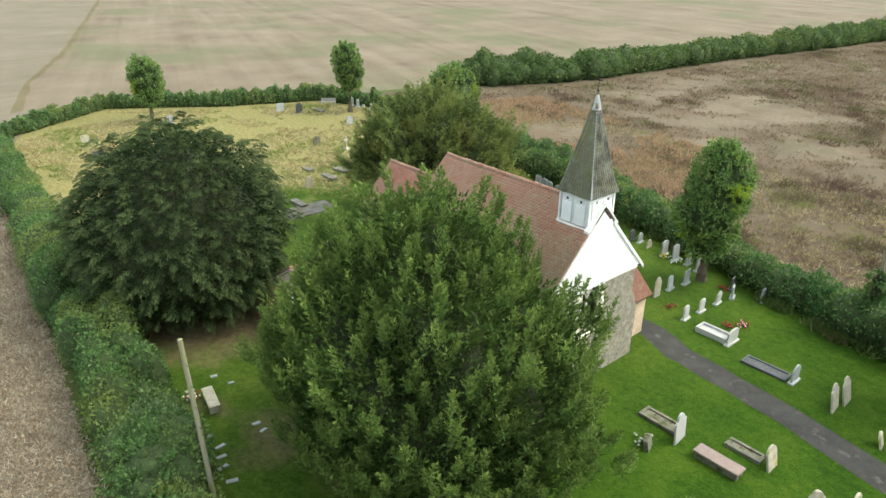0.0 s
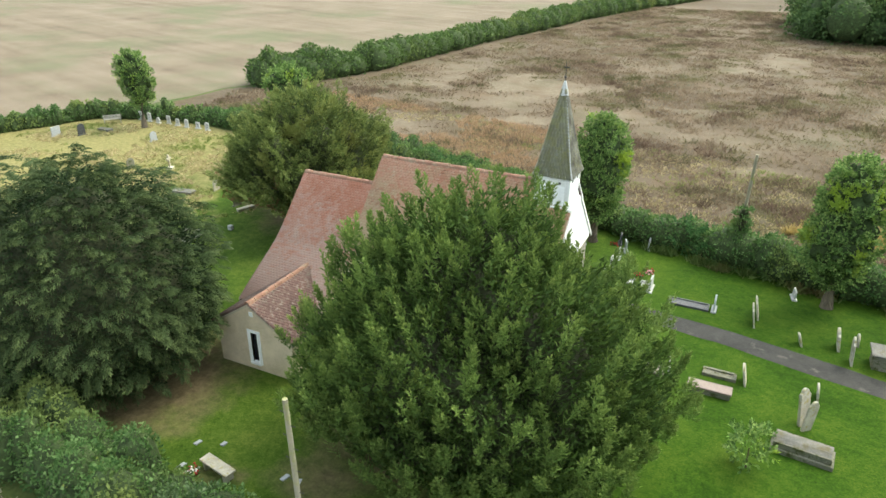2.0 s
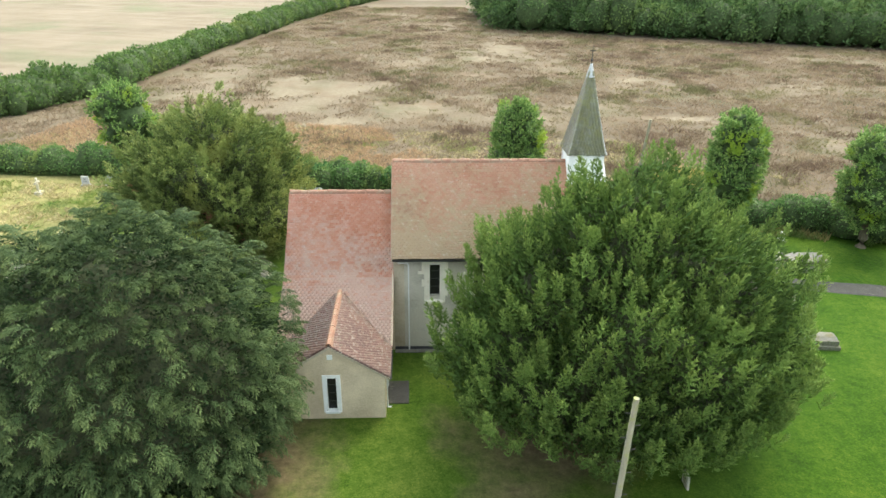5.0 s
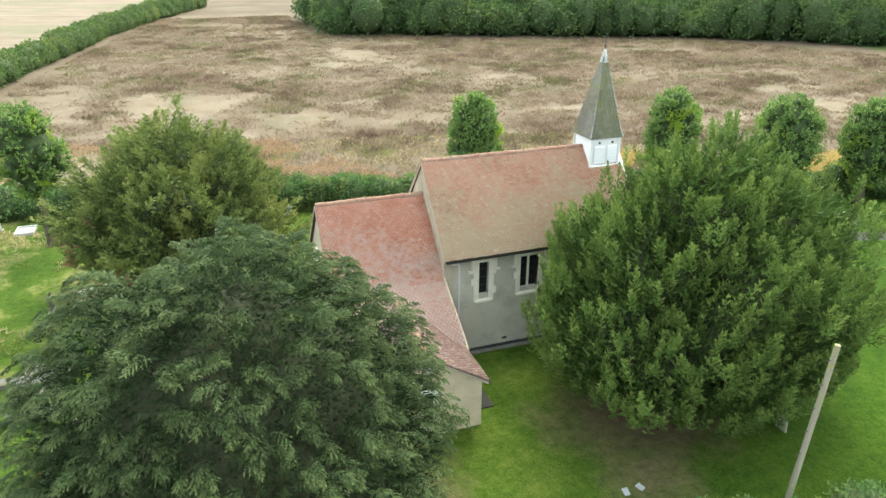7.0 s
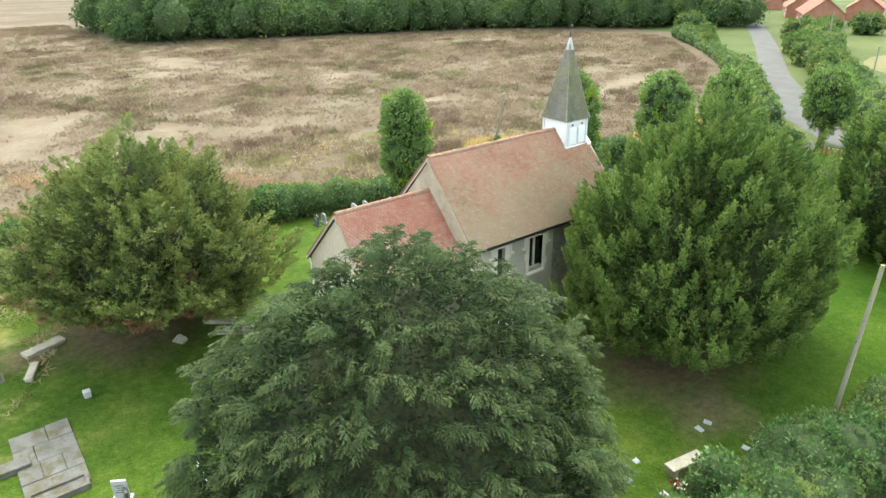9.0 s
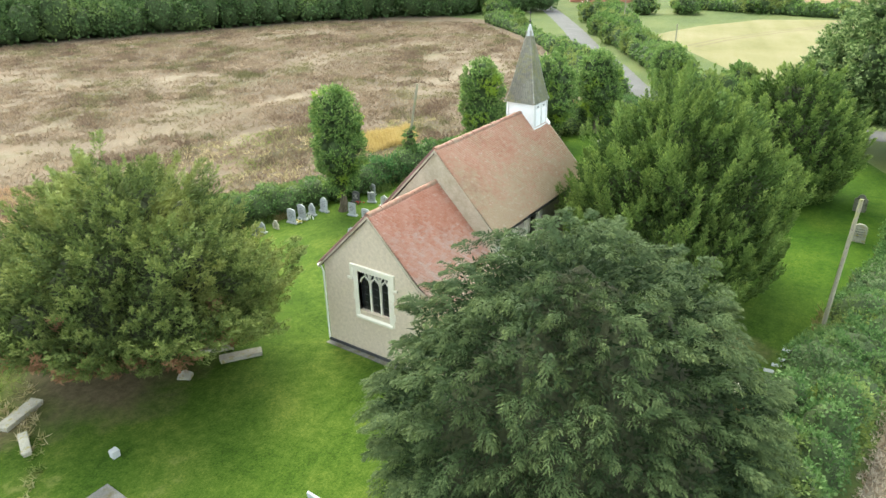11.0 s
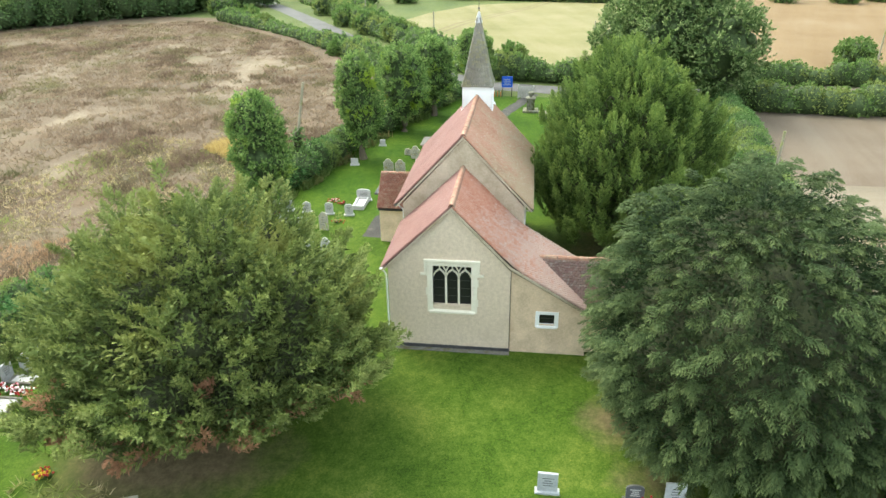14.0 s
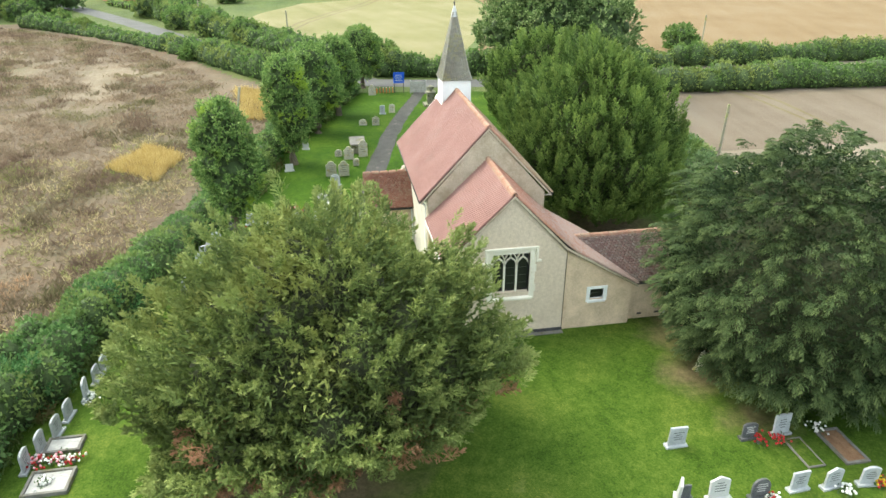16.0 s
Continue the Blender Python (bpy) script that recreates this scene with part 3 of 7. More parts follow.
def crown(name, lobes, clumps, clump_r, sprays, spray_len, leaf_n, leaf_l, leaf_w, rise, spread, materials, parent, lowest=0.3, squash=1.0, dry=None, droop=0.0, tight=0.75, core=0.76):
    """A crown: clumps over the lobes (x, y, z, rx, ry, rz), each clump a bunch of leafy sprays round a solid dark core.
    """
    total = sum(l[3] * l[5] for l in lobes)
    C, N = [], []
    for k, (x, y, z, rx, ry, rz) in enumerate(lobes):
        n = max(6, int(clumps * rx * rz / total))
        d = unit(directions(n) + rng.normal(size=(n, 3)) * 0.13)
        c = np.array([x, y, z]) + d * np.array([rx, ry, rz]) * (0.84 + 0.16 * rng.random((n, 1)))
        keep = c[:, 2] > lowest
        for j, o in enumerate(lobes):
            if j != k:
                keep &= (((c - np.array(o[:3])) / np.array(o[3:])) ** 2).sum(1) > 0.75
        C.append(c[keep])
        N.append(unit(d / np.array([rx, ry, rz]))[keep])
    C, N = np.concatenate(C), np.concatenate(N)
    m = len(C)
    R = clump_r * (0.7 + 0.6 * rng.random(m))
    # sprays
    ci = np.repeat(np.arange(m), sprays)
    d = unit(rng.normal(size=(len(ci), 3)) + N[ci] * 0.9)
    up = np.array([0, 0, 1.0])
    B = C[ci] + d * (R[ci, None] * np.array([1, 1, squash])) * (0.45 + 0.4 * rng.random((len(ci), 1)))
    A = unit(d * spread + N[ci] * 0.5 + up * rise + rng.normal(size=d.shape) * 0.25 - up * droop * rng.random((len(ci), 1)))
    ls = spray_len * (0.6 + 0.8 * rng.random(len(ci)))
    # leaves along each spray
    si = np.repeat(np.arange(len(ci)), leaf_n)
    s = np.tile(np.linspace(0.0, 1.0, leaf_n), len(ci)) + rng.normal(size=len(si)) * 0.05
    P = B[si] + A[si] * (ls[si] * s)[:, None]
    D = unit(A[si] * 0.75 + unit(rng.normal(size=(len(si), 3))) * (0.85 - 0.35 * s[:, None]))
    L = leaf_l * (1.15 - 0.5 * s) * (0.75 + 0.5 * rng.random(len(si)))
    v, q = leaves(P, D, L, leaf_w * (0.8 + 0.4 * rng.random(len(si))))
    idx = np.zeros(len(q), int)
    if dry is not None:
        low = (P[:, 2] < dry[2]) & (np.hypot(P[:, 0] - dry[0], P[:, 1] - dry[1]) < dry[3]) & (rng.random(len(P)) < 0.7)
        idx[low] = 2
    # cores of the clumps, in a dark colour for the shade inside
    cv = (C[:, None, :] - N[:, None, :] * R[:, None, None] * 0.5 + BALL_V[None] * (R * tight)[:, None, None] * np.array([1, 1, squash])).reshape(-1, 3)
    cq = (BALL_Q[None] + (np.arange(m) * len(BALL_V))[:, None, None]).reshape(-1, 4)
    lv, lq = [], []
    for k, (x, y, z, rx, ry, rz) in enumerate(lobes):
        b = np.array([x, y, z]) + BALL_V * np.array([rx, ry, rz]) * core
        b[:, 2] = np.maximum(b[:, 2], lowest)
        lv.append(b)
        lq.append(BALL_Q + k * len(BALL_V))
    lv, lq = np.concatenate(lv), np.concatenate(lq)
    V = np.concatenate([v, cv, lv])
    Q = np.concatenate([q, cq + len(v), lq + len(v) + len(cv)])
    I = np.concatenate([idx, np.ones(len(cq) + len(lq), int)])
    return raw_mesh(name, V, Q, materials, I, parent)


UP = np.array([0, 0, 1.0])


def outline_radius(z, zw, top, power, foot):
    """How wide a domed crown is at a height, as a share of its widest: zw is the widest height, foot the share at the ground."""
    z = np.asarray(z, float)
    h, low = np.clip((z - zw) / (top - zw), 0, 1), np.clip((zw - z) / zw, 0, 1)
    return np.where(z < zw, 1 - (1 - foot) * low ** 2, np.sqrt(np.maximum(1 - h ** power, 0)))


def yew_crown(name, at, wide, zw, top, power, foot, lean, boughs, per, spread, length, width, droop, rise, out, flat, nb, nn, sprig_l, sprig_w, materials, parent, lowest=0.8, dry=None, lumps=0.10, core=0.72, seed=1.0, fill=42000, lift=None):
    """A yew's crown: boughs set over a lumpy dome, each a bunch of feathery sprays that taper to the tip and droop; flat 1 makes level fans, 0 round plumes."""
    zs = np.linspace(lowest, top * 0.998, 240)
    rs = outline_radius(zs, zw, top, power, foot)
    mean_r = (wide[0] + wide[1]) / 2
    area = np.concatenate([[0], np.cumsum((rs[1:] + rs[:-1]) / 2 * np.hypot(np.diff(zs), np.diff(rs) * mean_r))])

    def raised(z, th):
        """How far the lower boughs stand clear of the ground on one side, shaped to fit the camera's view: lift is
        (angle, height).
        """
        if lift is None:
            return np.zeros_like(z)
        return lift[1] * np.clip(0.35 + np.cos(th - lift[0]), 0, 1) * np.clip(1 - (z - lowest) / (zw + 1.0 - lowest), 0, 1)

    def place(z, th, k):
        """Points on the dome at heights z and angles th, drawn in to share k."""
        h = np.clip((z - zw) / (top - zw), 0, 1)
        r = outline_radius(z, zw, top, power, foot)
        p = np.stack([r * np.cos(th), r * np.sin(th), z / mean_r], -1)
        swell = np.array([1 + lumps * (noise.fractal(Vector(q) * 2.4 + Vector((seed, 0, 0)), 0.9, 2.0, 3) + 0.35 * math.sin(9 * q[2] + 3 * math.sin(3 * math.atan2(q[1], q[0])))) for q in p])
        return np.stack([at[0] + lean[0] * h + wide[0] * r * np.cos(th) * swell * k, at[1] + lean[1] * h + wide[1] * r * np.sin(th) * swell * k, lowest + (z - lowest) * (1 + (swell - 1) * 0.6) * (0.35 + 0.65 * k) + raised(z, th)], -1)

    i = np.arange(boughs) + 0.5
    z = np.interp(i / boughs * area[-1], area, zs)
    th = i * 2.399963 + rng.normal(size=boughs) * 0.06
    k = np.where(rng.random(boughs) < 0.62, 0.94 + 0.09 * rng.random(boughs), 0.74 + 0.16 * rng.random(boughs))
    C = place(z, th, k)
    slope = (outline_radius(z + 0.05, zw, top, power, foot) - outline_radius(z - 0.05, zw, top, power, foot)) / 0.1 * mean_r
    N = unit(np.stack([np.cos(th) / wide[0], np.sin(th) / wide[1], -np.clip(slope, -8, 3) / mean_r], -1))
    hor = unit(np.stack([np.cos(th), np.sin(th), np.zeros(boughs)], -1))
    bough_tone = rng.random(boughs)
    # sprays of each bough
    bi = np.repeat(np.arange(boughs), per)
    m = len(bi)
    yaw = rng.normal(size=m) * spread
    H = hor[bi] * np.cos(yaw)[:, None] + np.stack([-hor[bi][:, 1], hor[bi][:, 0], np.zeros(m)], -1) * np.sin(yaw)[:, None]
    A = unit(H * out + UP * rise + N[bi] * 0.3 + UP * np.clip(N[bi][:, 2:], 0, 1) * 0.45 + rng.normal(size=(m, 3)) * 0.14)
    S = unit(np.cross(A, UP + rng.normal(size=(m, 3)) * 0.22))
    L = length * (0.65 + 0.7 * rng.random(m))
    B = C[bi] + S * (rng.normal(size=m) * length * 0.2)[:, None] + UP * (rng.normal(size=m) * length * 0.14)[:, None] - A * (L * (0.7 + 0.25 * rng.random(m)))[:, None] + UP * (droop * L * 0.6)[:, None]
    W = width * (0.75 + 0.5 * rng.random(m))
    # branchlets of each spray
    fi = np.repeat(np.arange(m), nb)
    u = np.tile(np.linspace(0.08, 1.0, nb), m) + rng.normal(size=len(fi)) * 0.02
    sign = np.tile(np.where(np.arange(nb) % 2, 1.0, -1.0), m)
    Nf = np.cross(S, A)
    turn = np.tile(np.arange(nb) * 2.4, m) + rng.random(len(fi)) * 0.8
    lat = unit((S[fi] * (sign * flat + np.cos(turn) * (1 - flat))[:, None]) + Nf[fi] * (np.sin(turn) * (1 - flat) + rng.normal(size=len(fi)) * 0.16)[:, None])
    T = unit(A[fi] - UP * (2 * droop * u)[:, None])
    P0 = B[fi] + A[fi] * (L[fi] * u)[:, None] - UP * (droop * L[fi] * u ** 2)[:, None]
    bd = unit(T * (0.62 + 0.5 * u)[:, None] + lat * (1.0 - 0.45 * u)[:, None] + UP * 0.12 * (1 - flat))
    bl = W[fi] * np.where(u < 0.4, 0.5 + 1.25 * u, 1.0 - 1.15 * (u - 0.4)) * (0.8 + 0.4 * rng.random(len(fi)))
    # sprigs of each branchlet
    si = np.repeat(np.arange(len(fi)), nn)
    q = np.tile(np.linspace(0.0, 1.0, nn), len(fi)) + rng.normal(size=len(si)) * 0.03
    P = P0[si] + bd[si] * (bl[si] * q)[:, None] - UP * (droop * 0.8 * bl[si] * q ** 2)[:, None]
    cross = unit(np.cross(bd[si], Nf[fi[si]]))
    D = unit(bd[si] * 0.85 + cross * (np.tile(np.where(np.arange(nn) % 2, 0.55, -0.55), len(fi)) * (1.1 - q))[:, None] + rng.normal(size=(len(si), 3)) * 0.2 - UP * droop * 0.35)
    side = unit(np.cross(D, Nf[fi[si]] + rng.normal(size=(len(si), 3)) * (0.6 - 0.4 * flat)))
    ln = (sprig_l * (1.1 - 0.35 * q) * (0.75 + 0.5 * rng.random(len(si))))[:, None]
    wd = (sprig_w * (0.8 + 0.4 * rng.random(len(si))))[:, None]
    v = np.stack([P + side * wd / 2, P - side * wd / 2, P + D * ln], 1).reshape(-1, 3)
    f = np.arange(len(v)).reshape(-1, 3)
    shade = 0.25 + 0.75 * rng.random(m)
    # lightens towards each spray's end, a highlight put into the colour
    tip_light = np.repeat(np.clip((0.55 * u[si] + 0.5 * q - 0.28) * shade[fi[si]], 0, 1), 3)
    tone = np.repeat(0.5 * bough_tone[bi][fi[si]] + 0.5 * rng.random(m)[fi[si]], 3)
    idx = np.zeros(len(f), int)
    if dry is not None:
        brown = (rng.random(boughs) < 0.8) & (C[:, 2] < dry[2] + rng.normal(size=boughs) * 0.5) & (np.hypot(C[:, 0] - dry[0], C[:, 1] - dry[1]) < dry[3])
        idx[(brown[bi] & (rng.random(m) < 0.85))[fi[si]]] = 2
    # short twigs that fill the depth of the crown, toned dark as shade there
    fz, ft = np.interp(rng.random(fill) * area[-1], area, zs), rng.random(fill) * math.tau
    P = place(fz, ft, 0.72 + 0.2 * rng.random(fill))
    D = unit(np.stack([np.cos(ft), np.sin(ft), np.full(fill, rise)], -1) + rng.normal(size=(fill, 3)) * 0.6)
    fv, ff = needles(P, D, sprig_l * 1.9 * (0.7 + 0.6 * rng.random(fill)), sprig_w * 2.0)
    tip_light = np.concatenate([tip_light, np.zeros(3 * fill)])
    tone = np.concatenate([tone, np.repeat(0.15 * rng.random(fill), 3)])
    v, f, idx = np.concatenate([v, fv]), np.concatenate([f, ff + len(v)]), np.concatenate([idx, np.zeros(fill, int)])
    # heart of the crown, in a dark colour for the shade inside
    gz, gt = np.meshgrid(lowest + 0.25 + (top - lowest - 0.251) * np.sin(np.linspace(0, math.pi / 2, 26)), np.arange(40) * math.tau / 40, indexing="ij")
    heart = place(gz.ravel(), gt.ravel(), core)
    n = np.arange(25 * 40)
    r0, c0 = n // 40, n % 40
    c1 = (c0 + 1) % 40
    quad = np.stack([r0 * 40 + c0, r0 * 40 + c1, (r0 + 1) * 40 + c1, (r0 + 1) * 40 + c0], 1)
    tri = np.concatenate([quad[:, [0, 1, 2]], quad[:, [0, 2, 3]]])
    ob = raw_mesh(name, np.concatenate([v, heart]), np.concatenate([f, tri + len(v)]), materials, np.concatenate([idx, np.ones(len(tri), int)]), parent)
    for key, values in (("tip_light", tip_light), ("tone", tone)):
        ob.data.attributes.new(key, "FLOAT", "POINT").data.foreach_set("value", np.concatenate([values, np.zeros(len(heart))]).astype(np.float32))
    return ob


def hedge_mesh(name, line, width, height, materials, density, leaf_l, leaf_w, lump=0.5, parent=None):
    """A hedge along a line of (x, y, width factor, height factor): overlapping lumps with a coat of leaves."""
    pts = np.array([p[:2] for p in line], float)
    wf, hf = np.array([p[2] for p in line], float), np.array([p[3] for p in line], float)
    seg = np.hypot(*np.diff(pts, axis=0).T)
    cum = np.concatenate([[0], np.cumsum(seg)])
    step = 0.45 * height
    n = max(3, int(cum[-1] / step))
    at = np.linspace(0, cum[-1], n)
    c = np.stack([np.interp(at, cum, pts[:, 0]), np.interp(at, cum, pts[:, 1])], 1)
    w, h = width * np.interp(at, cum, wf), height * np.interp(at, cum, hf)
    rows = np.maximum(1, np.round(w / (1.1 * height)).astype(int))
    tang = unit(np.gradient(c, axis=0))
    side = np.stack([-tang[:, 1], tang[:, 0]], 1)
    C, R = [], []
    for i in range(n):
        for k in range(rows[i]):
            off = ((k + 0.5) / rows[i] - 0.5) * w[i] * 0.8 + rng.normal() * 0.12 * height
            hh = h[i] * (0.75 + lump * rng.random())
            rr = max(0.5 * w[i] / rows[i], 0.45 * height) * (0.95 + 0.25 * rng.random())
            C.append((*(c[i] + side[i] * off), hh * 0.42))
            R.append((rr, rr, hh * 0.58))
    C, R = np.array(C), np.array(R)
    area = (R[:, 0] * R[:, 2] * 9).clip(0.5)
    cnt = np.maximum(6, (area * density).astype(int))
    ci = np.repeat(np.arange(len(C)), cnt)
    d = unit(rng.normal(size=(len(ci), 3)) + np.array([0, 0, 0.45]))
    P = C[ci] + d * R[ci] * (0.86 + 0.2 * rng.random((len(ci), 1)))
    ok = P[:, 2] > 0.02
    P, d = P[ok], d[ok]
    D = unit(d * 0.5 + rng.normal(size=P.shape) * 0.7 + np.array([0, 0, 0.25]))
    v, q = leaves(P, D, leaf_l * (0.6 + 0.8 * rng.random(len(P))), leaf_w * (0.7 + 0.6 * rng.random(len(P))), 0.5)
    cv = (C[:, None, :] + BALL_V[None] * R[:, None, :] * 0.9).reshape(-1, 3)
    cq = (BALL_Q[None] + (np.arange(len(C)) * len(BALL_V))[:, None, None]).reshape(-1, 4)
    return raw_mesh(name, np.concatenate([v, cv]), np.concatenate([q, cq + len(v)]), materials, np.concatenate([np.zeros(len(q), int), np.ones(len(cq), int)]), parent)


def tufts(name, xy, blades, tall, wide, lean, material, parent=None, root=0.0, scatter_r=None):
    """Grass or weed tufts: each a bunch of narrow blades from one root."""
    n = len(xy)
    i = np.repeat(np.arange(n), blades)
    tall = np.broadcast_to(tall, n)[i] * (0.6 + 0.7 * rng.random(len(i)))
    P = np.column_stack([xy[i] + rng.normal(size=(len(i), 2)) * (scatter_r or wide * 1.6), np.broadcast_to(root, n)[i]])
    D = unit(np.column_stack([rng.normal(size=(len(i), 2)) * lean, np.ones(len(i))]))
    v, q = needles(P, D, tall, wide * (0.7 + 0.9 * rng.random(len(i))))
    return raw_mesh(name, v, q, [material], None, parent)


def sheet(name, outline, z, material, label, category, cell=0, ragged=0.0):
    """A piece of ground from an outline, its edge made uneven."""
    pts = []
    for (x0, y0), (x1, y1) in zip(outline, outline[1:] + outline[:1]):
        n = max(1, int(math.hypot(x1 - x0, y1 - y0) / cell)) if cell else 1
        for k in range(n):
            s = k / n
            p = Vector((x0 + (x1 - x0) * s, y0 + (y1 - y0) * s, 0))
            j = noise.noise_vector(p * 0.9) * ragged
            pts.append((p.x + j.x, p.y + j.y))
    bm = bmesh.new()
    f = bm.faces.new([bm.verts.new((x, y, z)) for x, y in pts])
    if f.normal.z < 0:
        f.normal_flip()
    bm.normal_update()
    bmesh.ops.recalc_face_normals(bm, faces=bm.faces)
    if bm.faces[:][0].normal.z < 0:
        bmesh.ops.reverse_faces(bm, faces=bm.faces)
    ob = part(name, bm, material)
    return tagged(ob, label, category, kind="structure")


# ---- ground and fields ----
bm = bmesh.new()
bmesh.ops.create_grid(bm, x_segments=8, y_segments=8, size=2500)
tagged(part("ground", bm, VERGE), "flat farmland with green verge grass reaching the horizon", "ground", kind="structure")
YARD = [(8, -20.5), (20, -24), (38, -25), (46, -22), (50, -11), (58, 1), (50, 14), (38, 15.6), (17, 17), (0, 17.6), (-12, 18.2), (-22, 20), (-36, 21), (-48, 14), (-50.5, 4), (-50.8, -4), (-42, -7.6), (-32, -11.6), (-22, -13.6), (-12, -16.3), (-6, -17.8), (2, -20)]
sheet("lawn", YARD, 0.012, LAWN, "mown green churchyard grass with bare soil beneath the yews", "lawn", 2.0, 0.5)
sheet("wheat_field", [(-60, 24), (-22, 21), (-8, 19.6), (17, 17.4), (38, 15.4), (60, 8), (80, 2), (112, -11), (230, -49), (420, -95), (420, 500), (-42, 500)], 0.016, WHEAT, "ripe pale brown wheat field beside the churchyard hedge", "field", 4, 0.5)
sheet("pale_field", [(-46, 24.4), (-24, 22.6), (-16, 300), (-46, 300)], 0.024, PALE_STUBBLE, "pale tan harvested field with wheel tracks", "field", 4, 0.6)
sheet("stubble_field", [(46, -26), (52, -11), (60, 0), (62.5, 9.5), (80, 4.6), (112, -8), (230, -46), (420, -90), (420, -500), (20, -500), (25, -154), (32, -98), (36, -57), (45, -41)], 0.020, STUBBLE, "pale harvested stubble field with faint drill lines", "field", 4, 0.6)
ROUGH_EDGE = [(-4, -20.5), (8, -22), (20, -26), (38, -27), (44, -30), (44, -40), (34, -57), (30, -98), (23, -154), (16, -330), (-60, -330), (-24, -150), (-60, -125), (-100, -110), (-122, -80), (-118, -60), (-88, -33), (-62, -19), (-50, -9), (-42, -9.5), (-32, -13.5), (-22, -15.5), (-12, -18)]


BARE = [(10, -62, 11, 7), (22, -56, 5, 4), (-6, -50, 5, 4), (-38, -66, 5, 4), (-72, -46, 7, 5), (-69, -35, 7, 7), (-23, -100, 5, 14), (-57, -33, 6, 3), (-11, -56, 4, 3), (-22, -34.5, 4, 1.6), (-36, -44, 3.5, 1.8), (-17, -88, 5, 4), (3, -42, 5, 2)]


def weediness(x, y):
    """How thickly the weeds stand at a place in the pasture, 0 to 1; thin at bare patches placed to fit the camera's
    view.
    """
    k = noise.fractal(Vector((x * 0.055, y * 0.075, 3.0)), 1.0, 2.0, 4)
    ragged = 0.9 * noise.fractal(Vector((x * 0.22, y * 0.3, 8.0)), 0.8, 2.0, 4)
    bare = max(1.1 - math.hypot((x - a) / rx, (y - b) / ry) - ragged for a, b, rx, ry in BARE)
    west = min(1.0, max(-1.0, -(x + 18) / 45))
    return min(1.0, max(0.0, 0.86 + 0.17 * west + 0.75 * k - 1.2 * max(0.0, bare)))


def mound(x, y):
    """Height of the matted plants at a place in the pasture."""
    return 0.028 + weediness(x, y) * (0.08 + 0.09 * max(-0.6, noise.fractal(Vector((x * 0.55, y * 0.55, 7.0)), 0.7, 2.0, 4)))


def inside(xs, ys, outline):
    """Which places lie within an outline."""
    got = np.zeros(len(xs), bool)
    for (x0, y0), (x1, y1) in zip(outline, outline[1:] + outline[:1]):
        got ^= ((y0 > ys) != (y1 > ys)) & (xs < (x1 - x0) * (ys - y0) / (y1 - y0 + 1e-12) + x0)
    return got


def pasture():
    xs, ys = np.arange(-124, 48, 0.8), np.concatenate([np.arange(-330, -120, 2.4), np.arange(-120, -6, 0.8)])
    gx, gy = [g.ravel() for g in np.meshgrid(xs, ys)]
    nx = len(xs)
    q = np.array([(j * nx + i, j * nx + i + 1, (j + 1) * nx + i + 1, (j + 1) * nx + i) for j in range(len(ys) - 1) for i in range(nx - 1)])
    q = q[inside(gx[q[:, 0]] + 0.4, gy[q[:, 0]] + 0.4, ROUGH_EDGE)]
    used, q2 = np.unique(q, return_inverse=True)
    gx, gy = gx[used], gy[used]
    ob = raw_mesh("rough_field", np.column_stack([gx, gy, [mound(x, y) for x, y in zip(gx, gy)]]), q2.reshape(-1, 4), [ROUGH], smooth=True)
    a = ob.data.attributes.new("weeds", "FLOAT", "POINT")
    a.data.foreach_set("value", np.array([weediness(x, y) for x, y in zip(gx, gy)], np.float32))
    return tagged(ob, "unmown pasture of dry brown weeds and bleached grass", "field", kind="structure")


pasture()
sheet("yellow_field", [(-64, 6), (-72, 4), (-84, -5), (-95, -12.5), (-104, -20), (-114, -24), (-129, -20), (-146, -12), (-157, 13), (-160, 31), (-120, 28), (-76, 14)], 0.018, PALE_GREEN, "yellow-green crop field beyond the lane", "field", 4, 0.8)
sheet("golden_field", [(-62, 10), (-76, 15), (-120, 29), (-161, 32), (-600, 32), (-600, 400), (-60, 400), (-58, 60), (-62, 34)], 0.022, GOLD, "golden ripe corn field beyond the lane", "field", 4, 0.8)
sheet("golden_field", [(-171, 31), (-168, 0), (-176, -20), (-260, -60), (-600, -150), (-600, 31)], 0.020, GOLD, "golden corn field behind the far trees", "field", 4, 0.8)
sheet("field_margin", [(62, 9.2), (80, 4.4), (112, -8.2), (230, -46.2), (230, -45), (112, -7.1), (80, 5.4), (61.5, 10.4)], 0.030, DRY_EDGE, "dry grassy strip between two harvested fields", "field", 3, 0.5)


